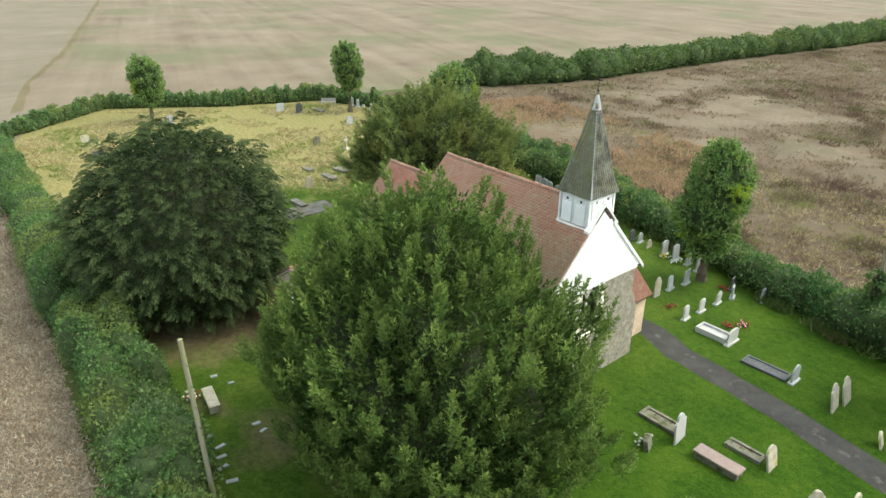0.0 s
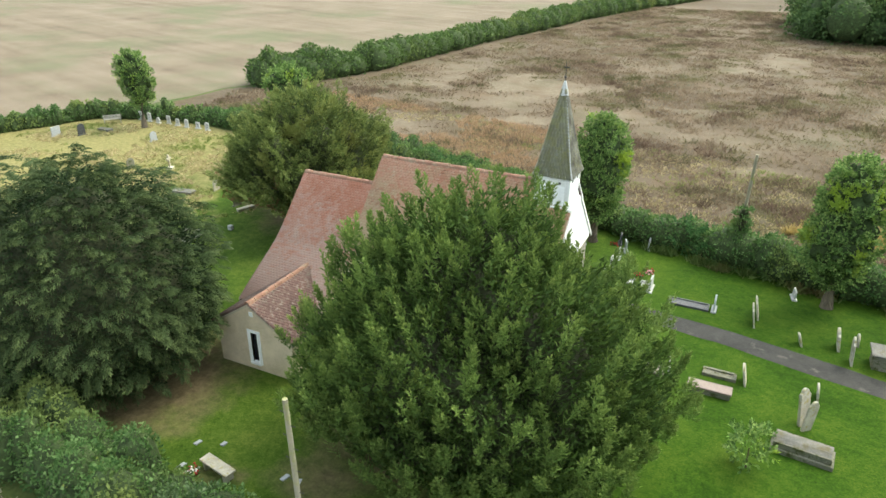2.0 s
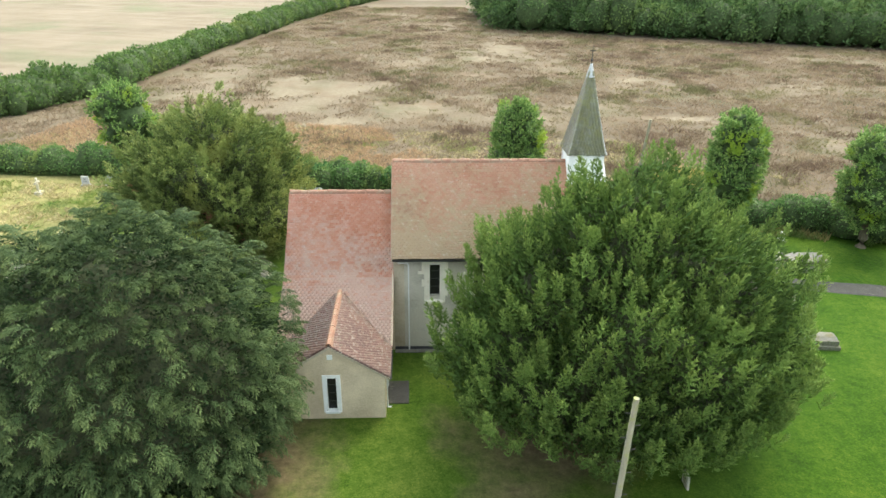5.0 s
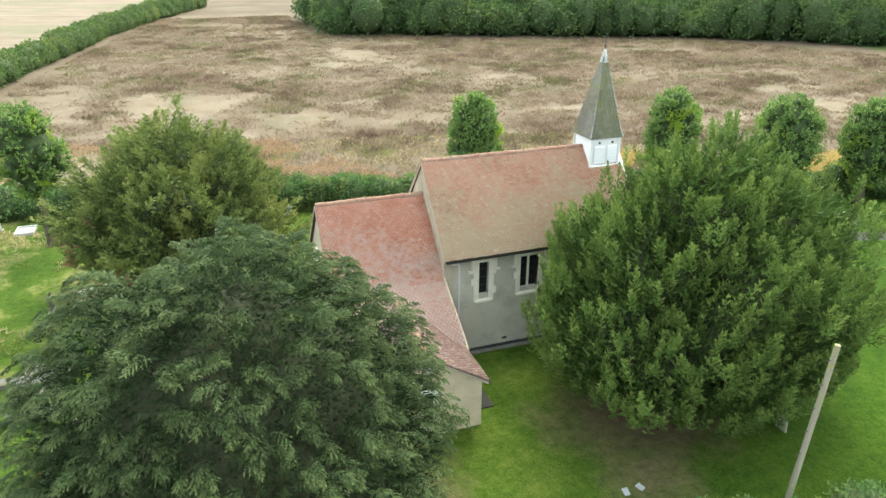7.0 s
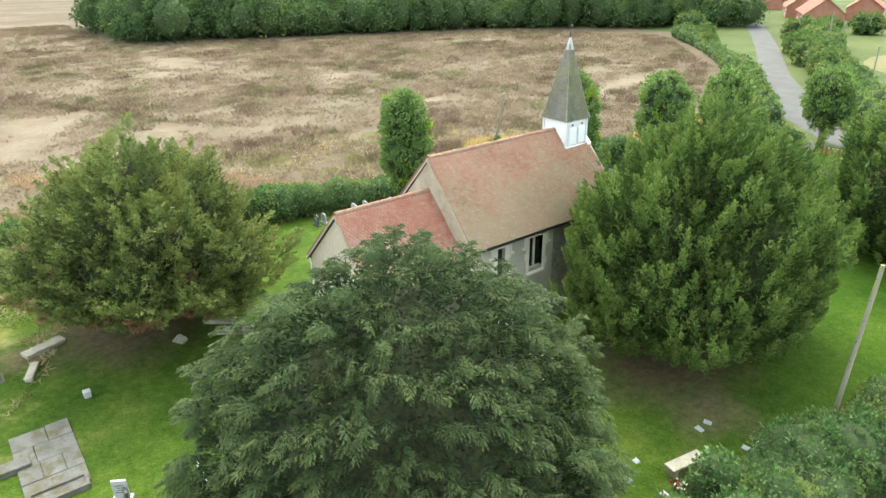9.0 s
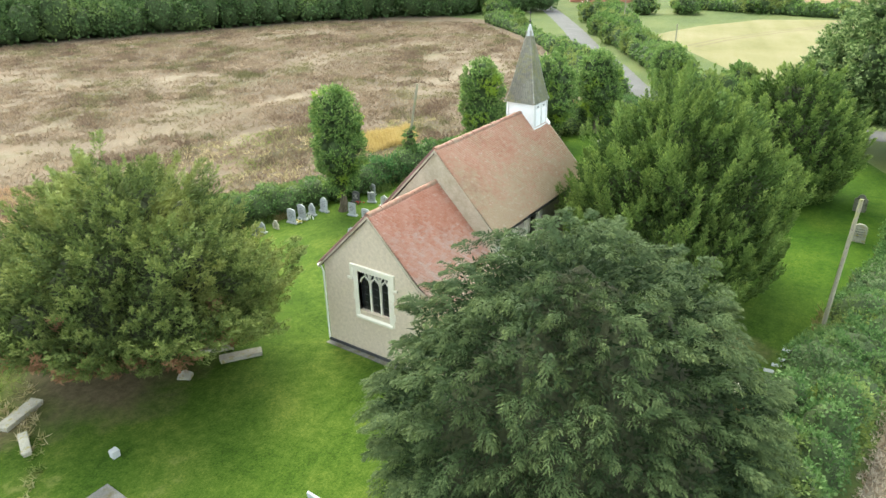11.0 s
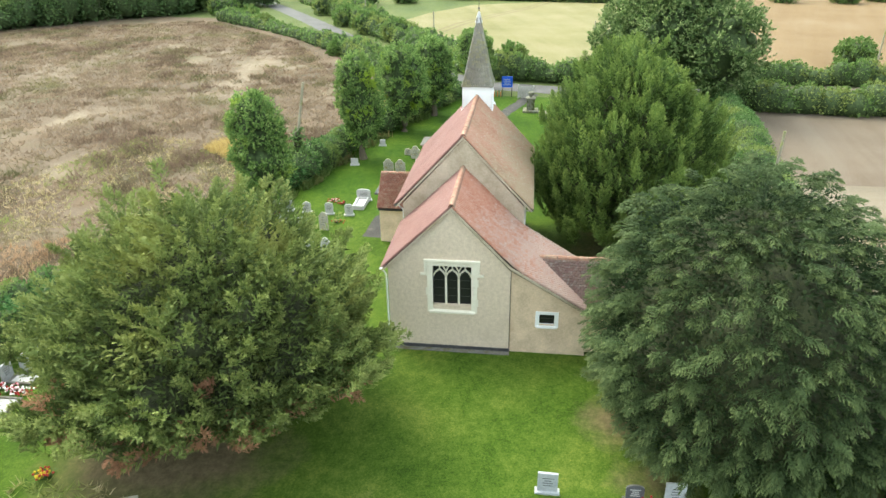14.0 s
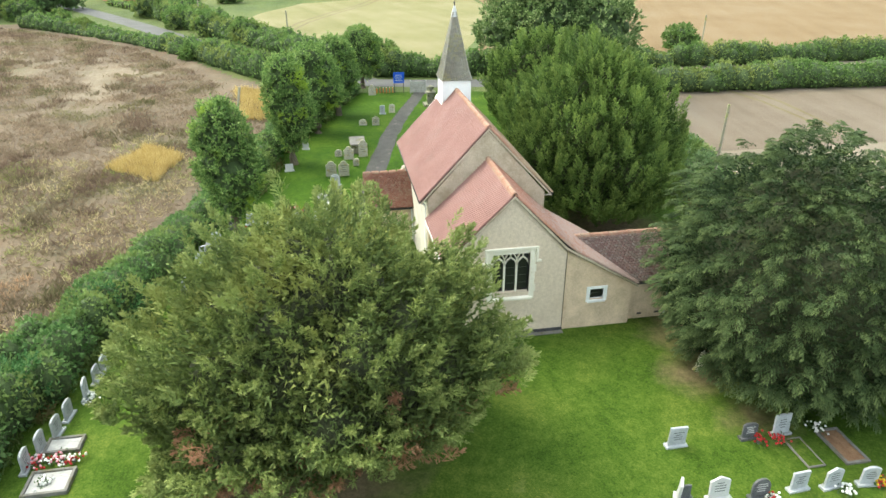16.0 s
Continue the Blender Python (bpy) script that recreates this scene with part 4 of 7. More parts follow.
def ribbon(name, line, z, material, label, category, ragged=0.12):
    """A road or path along (x, y, width)."""
    bm, prev = bmesh.new(), None
    fine = []
    for (x0, y0, w0), (x1, y1, w1) in zip(line, line[1:]):
        n = max(1, int(math.hypot(x1 - x0, y1 - y0) / 0.6))
        fine += [(x0 + (x1 - x0) * k / n, y0 + (y1 - y0) * k / n, w0 + (w1 - w0) * k / n) for k in range(n)]
    fine.append(line[-1])
    for i, (x, y, w) in enumerate(fine):
        a, b = Vector(fine[max(i - 1, 0)][:2]), Vector(fine[min(i + 1, len(fine) - 1)][:2])
        t = (b - a).normalized()
        s = Vector((-t.y, t.x))
        l, r = [w / 2 + ragged * noise.noise(Vector((x * 1.3, y * 1.3, k))) for k in (0, 9)]
        row = [bm.verts.new((x + s.x * l, y + s.y * l, z)), bm.verts.new((x - s.x * r, y - s.y * r, z))]
        if prev:
            bm.faces.new((prev[0], prev[1], row[1], row[0]))
        prev = row
    bmesh.ops.recalc_face_normals(bm, faces=bm.faces)
    if bm.faces[:][0].normal.z < 0:
        bmesh.ops.reverse_faces(bm, faces=bm.faces)
    return tagged(part(name, bm, material), label, category, kind="structure")


ribbon("path", [(-11.6, -6.4, 1.3), (-14.5, -6.2, 1.5), (-16.5, -5.4, 1.5), (-20, -5.0, 1.5), (-22.5, -4.65, 1.5), (-26, -3.9, 1.6), (-30, -3.0, 1.5), (-33, -2.4, 1.5), (-40, -0.4, 1.4), (-48, 2.2, 1.3), (-52, 3.4, 1.5)], 0.022, ASPHALT, "worn dark asphalt path with moss and pale patches", "path")
ribbon("road", [(-53, 120, 4), (-53.5, 60, 4), (-53.5, 30, 4), (-53.5, 8, 4), (-56, -2, 4), (-64, -11, 4), (-76, -18, 4), (-86, -25, 4), (-96, -31, 4), (-113, -41, 4), (-133, -53.5, 4), (-152, -66, 4), (-220, -110, 4)], 0.034, ROAD, "narrow grey asphalt lane between hedges", "road", 0.2)

for off in (0.0, 1.9):
    ribbon("track", [(-100 - off * 0.5, -15 + off, 0.6), (-112, -12 + off, 0.6), (-126, -6 + off, 0.6), (-140, 1 + off, 0.6), (-154, 6 + off, 0.6)], 0.026, DRY_EDGE, "curved wheel track through the crop", "track")
    ribbon("track", [(-45.0, 37.6 + off, 0.5), (-38.8, 38.4 + off, 0.5), (-32.0, 38.3 + off * 0.7, 0.5), (-26.0, 37.4 + off * 0.6, 0.5)], 0.032, DRY_EDGE, "flattened wheel track across the pale field", "track")

# ---- the church ----
church = thing("church", "small rendered church, red tile roofs, white belfry and shingled spire", "church")


def cut(ob, boxes):
    """Openings through a wall: boxes (x0, x1, y0, y1, z0, z1) taken out of it."""
    bm = bmesh.new()
    for b in boxes:
        box(bm, *b)
    me = bpy.data.meshes.new("cutter")
    bm.to_mesh(me)
    bm.free()
    tool = new("cutter", me)
    k = ob.modifiers.new("openings", "BOOLEAN")
    k.object, k.operation, k.solver = tool, "DIFFERENCE", "EXACT"
    done = bpy.data.meshes.new_from_object(ob.evaluated_get(bpy.context.evaluated_depsgraph_get()))
    ob.modifiers.clear()
    ob.data = done
    bpy.data.objects.remove(tool)
    bpy.data.meshes.remove(me)


# walls
FLINT_TO = -10.3
w = part("chancel_east_wall", prism([(-2.85, 0), (2.57, 0), (2.57, 4.30), (0, 6.95), (-2.85, 4.16)], -0.55), RENDER_PALE, church, "pale pebbledashed gable wall")
cut(w, [(-1, 1, -0.85, 0.85, 2.28, 4.25)])
part("chancel_south_wall", boxed(-4.9, -0.55, -2.85, -2.35, 0, 4.1), RENDER_PALE, church)
w = part("aisle_east_wall", prism([(2.572, 0), (5.95, 0), (5.95, 2.14), (2.572, 4.25)], -0.45, "x", -0.03), RENDER_CREAM, church, "cream rendered lean-to wall")
cut(w, [(-1, 1, 3.88, 4.54, 1.52, 2.06)])
w = part("aisle_west_wall", prism([(3.0, 0), (5.95, 0), (5.95, 2.1), (3.0, 3.95)], 0.4, "x", -4.65), RENDER_TAN, church)
cut(w, [(-6, -4, 3.15, 3.75, 0.65, 1.4)])
part("quoin", boxed(-4.89, -4.6, 2.5, 3.06, 0, 4.0), RENDER_TAN, church)
w = part("vestry_west_wall", boxed(-4.65, -4.3, 5.95, 7.85, 0, 2.2), RENDER_TAN, church)
cut(w, [(-6, -4, 6.08, 6.95, -0.1, 1.98)])
w = part("vestry_gable_wall", prism([(-4.65, 0), (-0.34, 0), (-0.34, 2.2), (-2.49, 3.6), (-4.65, 2.2)], -0.35, "y", 8.203), RENDER_TAN, church, "tan rendered vestry gable")
cut(w, [(-2.66, -2.30, 7, 9, 0.42, 2.03)])
part("vestry_east_wall", boxed(-0.69, -0.34, 5.95, 7.85, 0, 2.2), RENDER_CREAM, church)
part("nave_north_wall", boxed(-14.4, FLINT_TO, 2.5, 2.985, 0, 4.98), FLINT, church, "bare dark flint part of the nave wall")
w = part("nave_north_wall", boxed(FLINT_TO, -5.4, 2.5, 3.0, 0, 4.98), RENDER_GREY, church, "grey rendered nave wall")
cut(w, [(-7.05, -6.58, 2, 4, 2.95, 4.58), (-9.55, -8.65, 2, 4, 2.97, 4.58)])
part("nave_south_wall", boxed(-14.4, -5.4, -3.0, -2.5, 0, 4.98), RENDER_GREY, church)
part("nave_east_wall", prism([(-3.0, 0), (3.0, 0), (3.0, 5.15), (0, 8.45), (-3.0, 5.15)], -0.5, "x", -4.9), RENDER_OLD, church, "pebbledashed nave gable above the chancel roof")
w = part("nave_west_wall", prism([(-3.0, 0), (3.0, 0), (3.0, 5.15), (0, 8.45), (-3.0, 5.15)], 0.5, "x", -14.9), FLINT, church, "rough flint rubble west wall")
cut(w, [(-16, -14, -0.25, 0.85, 2.9, 5.0)])
part("plinth", boxed(0.0, 0.06, -2.9, 2.6, 0, 0.17), PLINTH, church, "black tarred plinth")
part("plinth", boxed(-14.4, -4.92, 3.0, 3.07, 0, 0.16), PLINTH, church)
part("gravel_strip", boxed(0.06, 0.32, -2.9, 2.6, 0, 0.035), S_SLAB, church)
part("gravel_strip", boxed(-14.4, -4.92, 3.07, 3.35, 0, 0.035), S_SLAB, church)
part("buttress", prism([(-3.55, 0), (-3.0, 0), (-3.0, 3.6), (-3.2, 3.5), (-3.55, 2.6)], 0.55, "x", -14.9), FLINT, church)


def tile_slope(name, eave0, eave1, top0, material, parent, skip=None, width=0.18, gauge=0.14, thick=0.03, wander=0.009):
    """Overlapping tiles in courses on a slope; eave0 to eave1 is the eave, top0 lies above eave0."""
    O, E1, T = (np.array(p, float) for p in (eave0, eave1, top0))
    U, V = E1 - O, T - O
    lu, lv = np.linalg.norm(U), np.linalg.norm(V)
    U, V = U / lu, V / lv
    Nn = np.cross(U, V)
    if Nn[2] < 0:
        Nn = -Nn
    rows, cols = int(lv / gauge), int(round(lu / width))
    wd = lu / cols
    out = []
    for r in range(rows):
        for c in range(-1, cols):
            u0, u1 = (c + 0.5 * (r % 2)) * wd + 0.001, (c + 1 + 0.5 * (r % 2)) * wd - 0.001
            u0, u1 = max(u0, 0), min(u1, lu)
            if u1 - u0 < 0.03:
                continue
            v0, v1 = r * gauge + random.uniform(-wander, wander), min((r + 1.5) * gauge, lv)
            mid = O + U * (u0 + u1) / 2 + V * (v0 + v1) / 2
            if skip and skip(*mid):
                continue
            lift = random.uniform(0, wander)
            sag = 0.03 * noise.noise(Vector(mid * 0.5))
            corners = [(u0, v0, thick + 0.058 + lift), (u1, v0, thick + 0.058 + lift + random.uniform(-wander, wander)), (u1, v1, thick * 0.6), (u0, v1, thick * 0.6)]
            top = [O + U * a + V * b + Nn * (h + sag) for a, b, h in corners]
            low = [p - Nn * (thick + 0.012) for p in top]
            out.append(top + low)
    V8 = np.array(out).reshape(-1, 3)
    one = np.array([(0, 1, 2, 3), (4, 5, 1, 0), (5, 6, 2, 1), (7, 4, 0, 3)])
    Q = (one[None] + (np.arange(len(out)) * 8)[:, None, None]).reshape(-1, 4)
    ob = raw_mesh(name, V8, Q, [material], None, parent)
    return tagged(ob, kind="stuff")


def curved_tiles(name, x0, x1, profile, material, parent, skip, width=0.18, gauge=0.14, thick=0.03):
    """Courses of tiles on a slope whose section is a bent line of (y, z) from the eave up."""
    pr = np.array(profile, float)
    cum = np.concatenate([[0], np.cumsum(np.hypot(*np.diff(pr, axis=0).T))])
    at = lambda s: np.array([np.interp(s, cum, pr[:, 0]), np.interp(s, cum, pr[:, 1])])
    out, cols = [], int(round((x1 - x0) / width))
    wd = (x1 - x0) / cols
    for r in range(int(cum[-1] / gauge)):
        for c in range(-1, cols):
            a, b = max(x0, x0 + (c + 0.5 * (r % 2)) * wd + 0.001), min(x1, x0 + (c + 1 + 0.5 * (r % 2)) * wd - 0.001)
            if b - a < 0.03:
                continue
            jit = random.uniform(-0.006, 0.006)
            p, q = at(r * gauge + jit), at(min((r + 1.5) * gauge, cum[-1]))
            mid = (p + q) / 2
            if skip((a + b) / 2, mid[0], mid[1]):
                continue
            t = (q - p) / np.linalg.norm(q - p)
            nn = np.array([-t[1], t[0]]) if -t[0] > 0 and t[1] > 0 else np.array([t[1], -t[0]])
            nn = nn if nn[1] > 0 else -nn
            sag = 0.03 * noise.noise(Vector((a * 0.5, mid[0] * 0.5, 1)))
            h0, h1 = thick + 0.058 + random.uniform(0, 0.006) + sag, thick * 0.6 + sag
            e = random.uniform(-0.006, 0.006)
            top = [(a, *(p + nn * h0)), (b, *(p + nn * (h0 + e))), (b, *(q + nn * h1)), (a, *(q + nn * h1))]
            low = [(x, y - nn[0] * 0.042, z - nn[1] * 0.042) for x, y, z in top]
            out.append(top + low)
    one = np.array([(0, 1, 2, 3), (4, 5, 1, 0), (5, 6, 2, 1), (7, 4, 0, 3)])
    Q = (one[None] + (np.arange(len(out)) * 8)[:, None, None]).reshape(-1, 4)
    return tagged(raw_mesh(name, np.array(out).reshape(-1, 3), Q, [material], None, parent), kind="stuff")


def cat(y):
    return 4.45 - (y - 2.55) * 0.617


def inside_vestry(x, y, z):
    return y > 3.73 + 1.04 * abs(x + 2.49) + 0.05


def inside_cat(x, y, z):
    return y < 3.62 + 1.04 * abs(x + 2.49)


# chancel and its long north slope
roof = part("chancel_roof", prism([(-3.08, 4.04), (0, 7.04), (2.55, 4.38), (6.15, 2.15), (6.15, 2.07), (2.5, 4.25), (0, 6.9), (-3.08, 3.92)], 5.03, "x", -4.91), DARK_WOOD, church)
tile_slope("roof_tiles", (-4.92, -3.1, 4.06), (0.13, -3.1, 4.06), (-4.92, 0, 7.08), TILE_S, roof)
curved_tiles("roof_tiles", -4.92, 0.13, [(6.18, 2.19), (3.6, 3.77), (3.0, 4.15), (2.5, 4.58), (1.9, 5.15), (0, 7.08)], TILE_CH, roof, inside_vestry)
part("verge_mortar", prism([(-3.1, 4.0), (0, 7.05), (2.55, 4.40), (6.17, 2.17), (6.17, 2.08), (2.53, 4.28), (0, 6.92), (-3.1, 3.9)], 0.05, "x", 0.10), RENDER_OLD, roof)
part("flashing", prism([(0.0, 7.18), (2.55, 4.52), (6.15, 2.3), (6.15, 2.22), (2.55, 4.42), (0, 7.08)], 0.07, "x", -4.905), RENDER_OLD, roof, "pale mortar fillet")
part("flashing", prism([(0.0, 7.18), (-3.08, 4.18), (-3.08, 4.08), (0, 7.08)], 0.07, "x", -4.905), RENDER_OLD, roof)
# nave
roof = part("nave_roof", prism([(-3.36, 5.02), (0, 8.58), (3.36, 5.02), (3.36, 4.92), (0, 8.44), (-3.36, 4.92)], 10.08, "x", -14.94), DARK_WOOD, church)
tile_slope("roof_tiles", (-14.96, 3.4, 5.04), (-4.84, 3.4, 5.04), (-14.96, 0, 8.63), TILE_N, roof)
tile_slope("roof_tiles", (-14.96, -3.4, 5.04), (-4.84, -3.4, 5.04), (-14.96, 0, 8.63), TILE_S, roof)
part("verge_mortar", prism([(-3.36, 5.0), (0, 8.60), (3.36, 5.0), (3.36, 4.90), (0, 8.47), (-3.36, 4.90)], 0.05, "x", -4.87), RENDER_OLD, roof)
# vestry
roof = part("vestry_roof", prism([(-4.82, 2.13), (-2.49, 3.62), (-0.16, 2.13), (-0.16, 2.06), (-2.49, 3.52), (-4.82, 2.06)], -2.35, "y", 8.36), DARK_WOOD, church)
tile_slope("roof_tiles", (-4.84, 8.42, 2.16), (-4.84, 3.5, 2.16), (-2.49, 8.42, 3.67), TILE_V, roof, inside_cat)
tile_slope("roof_tiles", (-0.14, 8.42, 2.16), (-0.14, 3.5, 2.16), (-2.49, 8.42, 3.67), TILE_V, roof, inside_cat)
part("verge_mortar", prism([(-4.84, 2.12), (-2.49, 3.64), (-0.14, 2.12), (-0.14, 2.04), (-2.49, 3.53), (-4.84, 2.04)], 0.05, "y", 8.365), RENDER_OLD, roof)
# south porch
part("porch_east_wall", boxed(-11.35, -11.1, -5.45, -3.0, 0, 2.35), RENDER_CREAM, church)
part("porch_west_wall", boxed(-14.1, -13.85, -5.45, -3.0, 0, 2.35), RENDER_CREAM, church)
w = part("porch_front_wall", prism([(-14.1, 0), (-11.1, 0), (-11.1, 2.35), (-12.6, 3.75), (-14.1, 2.35)], -0.25, "y", -5.45), RENDER_CREAM, church)
cut(w, [(-13.2, -12.0, -7, -5, -0.1, 2.1)])
roof = part("porch_roof", prism([(-14.3, 2.27), (-12.6, 3.92), (-10.9, 2.27), (-10.9, 2.2), (-12.6, 3.82), (-14.3, 2.2)], 2.75, "y", -5.75), DARK_WOOD, church)
tile_slope("roof_tiles", (-10.88, -5.8, 2.3), (-10.88, -2.99, 2.3), (-12.6, -5.8, 3.96), TILE_P, roof)
tile_slope("roof_tiles", (-14.32, -5.8, 2.3), (-14.32, -2.99, 2.3), (-12.6, -5.8, 3.96), TILE_P, roof)

# ridge tiles, one by one
cap = bmesh.new()
prof = [(-0.15, -0.11), (-0.11, 0.0), (-0.05, 0.055), (0.05, 0.055), (0.11, 0.0), (0.15, -0.11), (0.13, -0.11), (0.0, 0.03), (-0.13, -0.11)]
cap = prism(prof, 0.44)
cap_me = bpy.data.meshes.new("ridge_tile")
cap.to_mesh(cap_me)
cap.free()
cap_me.materials.append(RIDGE)


def ridge_run(owner, start, end):
    a, b = Vector(start), Vector(end)
    n = int((b - a).length / 0.45)
    turn = math.degrees(math.atan2(b.y - a.y, b.x - a.x))
    for i in range(n):
        o = new("ridge_tile", cap_me)
        o.parent = owner
        p = a.lerp(b, i / n)
        o.matrix_basis = pose(p.x, p.y, p.z + random.uniform(-0.012, 0.012), random.uniform(-2, 2), random.uniform(-1, 1), turn)


ob_roof = {o.name: o for o in church.children}
ridge_run(ob_roof["chancel_roof"], (-4.9, 0, 7.12), (0.12, 0, 7.12))
ridge_run(ob_roof["nave_roof"], (-13.2, 0, 8.67), (-4.86, 0, 8.67))
ridge_run(ob_roof["vestry_roof"], (-2.49, 3.7, 3.71), (-2.49, 8.42, 3.71))
ridge_run(ob_roof["porch_roof"], (-12.6, -5.8, 4.0), (-12.6, -3.2, 4.0))


def bar(bm, p, q, wd, dp):
    """A square bar in a window's plane from p to q, (across, up)."""
    (x0, z0), (x1, z1) = p, q
    l = math.hypot(x1 - x0, z1 - z0)
    m = Matrix.Translation(((x0 + x1) / 2, 0, (z0 + z1) / 2)) @ Matrix.Rotation(-math.atan2(z1 - z0, x1 - x0), 4, "Y")
    box(bm, -l / 2 - wd * 0.3, l / 2 + wd * 0.3, -dp / 2, dp / 2, -wd / 2, wd / 2, m)


def window(m, w, h, edge, material, lights=1, tracery=False, hood=False, sill=0.12, depth=0.22, uneven=0.0, bars=True):
    """A window in a wall: surround, panes, mullions and hood; across is local x, outside is local -y, the opening's lower middle at the origin."""
    win = new("window")
    win.parent = church
    win.matrix_basis = m
    bm = bmesh.new()
    for x0, x1, z0, z1 in ((-w / 2 - edge, -w / 2, -sill, h + edge * 0.8), (w / 2, w / 2 + edge, -sill, h + edge * 0.8), (-w / 2, w / 2, h, h + edge * 0.8)):
        box(bm, x0, x1, -0.035, depth, z0, z1)
    if uneven:
        for k in range(int(h / 0.5)):
            for s in (-1, 1):
                if (k + (s > 0)) % 2:
                    a, b = sorted((s * (w / 2 + edge - 0.01), s * (w / 2 + edge + uneven)))
                    box(bm, a, b, -0.032, 0.1, k * 0.5, k * 0.5 + 0.36)
    part("surround", bm, material, win, bevel=0.008)
    part("sill", prism([(-0.09, -sill - 0.02), (-0.09, -sill + 0.07), (depth, 0.03), (depth, -sill - 0.02)], w + edge * 1.3, "x", -w / 2 - edge * 0.65), material, win)
    lw = w / lights
    for k in range(lights):
        part("pane", boxed(-w / 2 + k * lw, -w / 2 + (k + 1) * lw, depth - 0.06, depth - 0.04, 0, h), GLASS, win)
        if bars:
            for j in range(1, max(2, int(h / 0.35))):
                z = j * h / max(2, int(h / 0.35))
                part("glazing_bar", boxed(-w / 2 + k * lw, -w / 2 + (k + 1) * lw, depth - 0.075, depth - 0.06, z - 0.008, z + 0.008), DARK_METAL, win)
    for k in range(1, lights):
        x = -w / 2 + k * lw
        part("mullion", boxed(x - 0.045, x + 0.045, depth - 0.14, depth - 0.03, 0, h * (0.78 if tracery else 1)), material, win)
    if tracery:
        bm = bmesh.new()
        for k in range(lights):
            x0, x1, s = -w / 2 + k * lw, -w / 2 + (k + 1) * lw, h * 0.70
            xm = (x0 + x1) / 2
            for a in (x0, x1):
                bar(bm, (a, s), (a + (xm - a) * 0.35, s + 0.2), 0.06, 0.1)
                bar(bm, (a + (xm - a) * 0.35, s + 0.2), (xm, s + 0.36), 0.06, 0.1)
            bar(bm, (xm, s + 0.36), (xm, h), 0.05, 0.1)
            if k:
                bar(bm, (x0, s + 0.1), (x0, s + 0.26), 0.06, 0.1)
                bar(bm, (x0, s + 0.26), (x0 - lw * 0.3, h), 0.05, 0.1)
                bar(bm, (x0, s + 0.26), (x0 + lw * 0.3, h), 0.05, 0.1)
        for v in bm.verts:
            v.co.y += depth - 0.09
        part("tracery", bm, material, win, "pointed stone tracery")
    if hood:
        bm = bmesh.new()
        t, e = h + edge * 0.8, w / 2 + edge
        box(bm, -e - 0.12, e + 0.12, -0.10, 0.02, t, t + 0.11)
        for s in (-1, 1):
            a, b = sorted((s * e, s * (e + 0.12)))
            box(bm, a, b, -0.10, 0.02, t - 0.55, t)
            a, b = sorted((s * e, s * (e + 0.28)))
            box(bm, a, b, -0.11, 0.02, t - 0.66, t - 0.55)
        part("hood_mould", bm, material, win, bevel=0.015)
    return win


window(pose(0.0, 0, 2.28, 0, 0, 90), 1.70, 1.97, 0.26, STONE, 3, True, True, 0.36, 0.26, uneven=0.06)
window(pose(-0.03, 4.21, 1.52, 0, 0, 90), 0.66, 0.54, 0.18, WHITE, 1, sill=0.12, depth=0.18)
window(pose(-2.48, 8.203, 0.42, 0, 0, 180), 0.36, 1.61, 0.19, WHITE, 1, sill=0.08, depth=0.18)
window(pose(-6.82, 3.0, 2.95, 0, 0, 180), 0.47, 1.63, 0.26, STONE, 1, False, True, 0.36, 0.24, uneven=0.12)
window(pose(-9.10, 3.0, 2.97, 0, 0, 180), 0.90, 1.61, 0.22, STONE, 2, False, True, 0.34, 0.24, uneven=0.1)
window(pose(-14.9, 0.3, 2.9, 0, 0, -90), 1.10, 2.1, 0.42, STONE, 2, True, False, 0.4, 0.26, uneven=0.08)
window(pose(-4.65, 3.45, 0.65, 0, 0, -90), 0.60, 0.75, 0.14, WHITE, 1, sill=0.08, depth=0.16)
part("vent", boxed(-2.58, -2.36, 8.2, 8.23, 2.92, 3.15), WHITE, church, "small white vent block")
for y in (5.98, 6.95):
    part("door_post", boxed(-4.70, -4.5, y, y + 0.1, 0, 2.08), WHITE, church)
part("door_head", boxed(-4.70, -4.5, 6.08, 6.95, 1.98, 2.08), WHITE, church)
d = part("vestry_door", boxed(-4.42, -4.37, 6.08, 6.95, 0.04, 1.98), DARK_WOOD, church, "dark wooden door")
part("door_handle", boxed(-4.47, -4.42, 6.18, 6.24, 0.95, 1.1), DARK_METAL, d)
part("step", boxed(-5.6, -4.66, 5.7, 7.3, 0, 0.06), ASPHALT, church, "dark tiled doorstep")
for z, y0 in ((0.72, 6.55), (0.72, 7.45)):
    part("air_brick", boxed(-0.36, -0.33, y0, y0 + 0.22, z - 0.5, z - 0.4), DARK_METAL, church)
part("air_brick", boxed(-8.1, -7.85, 2.98, 3.01, 0.35, 0.47), DARK_METAL, church)


def gutter(a, b, material, r=0.06):
    """An open half-round gutter between two ends."""
    a, b = Vector(a), Vector(b)
    d = (b - a).normalized()
    s = Vector((-d.y, d.x, 0))
    bm = bmesh.new()
    rows = []
    for p in (a, b):
        rows.append([bm.verts.new(p + s * (q * math.cos(t)) + Vector((0, 0, q * math.sin(t)))) for q, ts in ((r, range(180, 361, 30)), (r - 0.012, range(360, 179, -30))) for t in map(radians, ts)])
    n = len(rows[0])
    for k in range(n):
        bm.faces.new((rows[0][k], rows[0][(k + 1) % n], rows[1][(k + 1) % n], rows[1][k]))
    bmesh.ops.recalc_face_normals(bm, faces=bm.faces)
    part("gutter", bm, material, church)


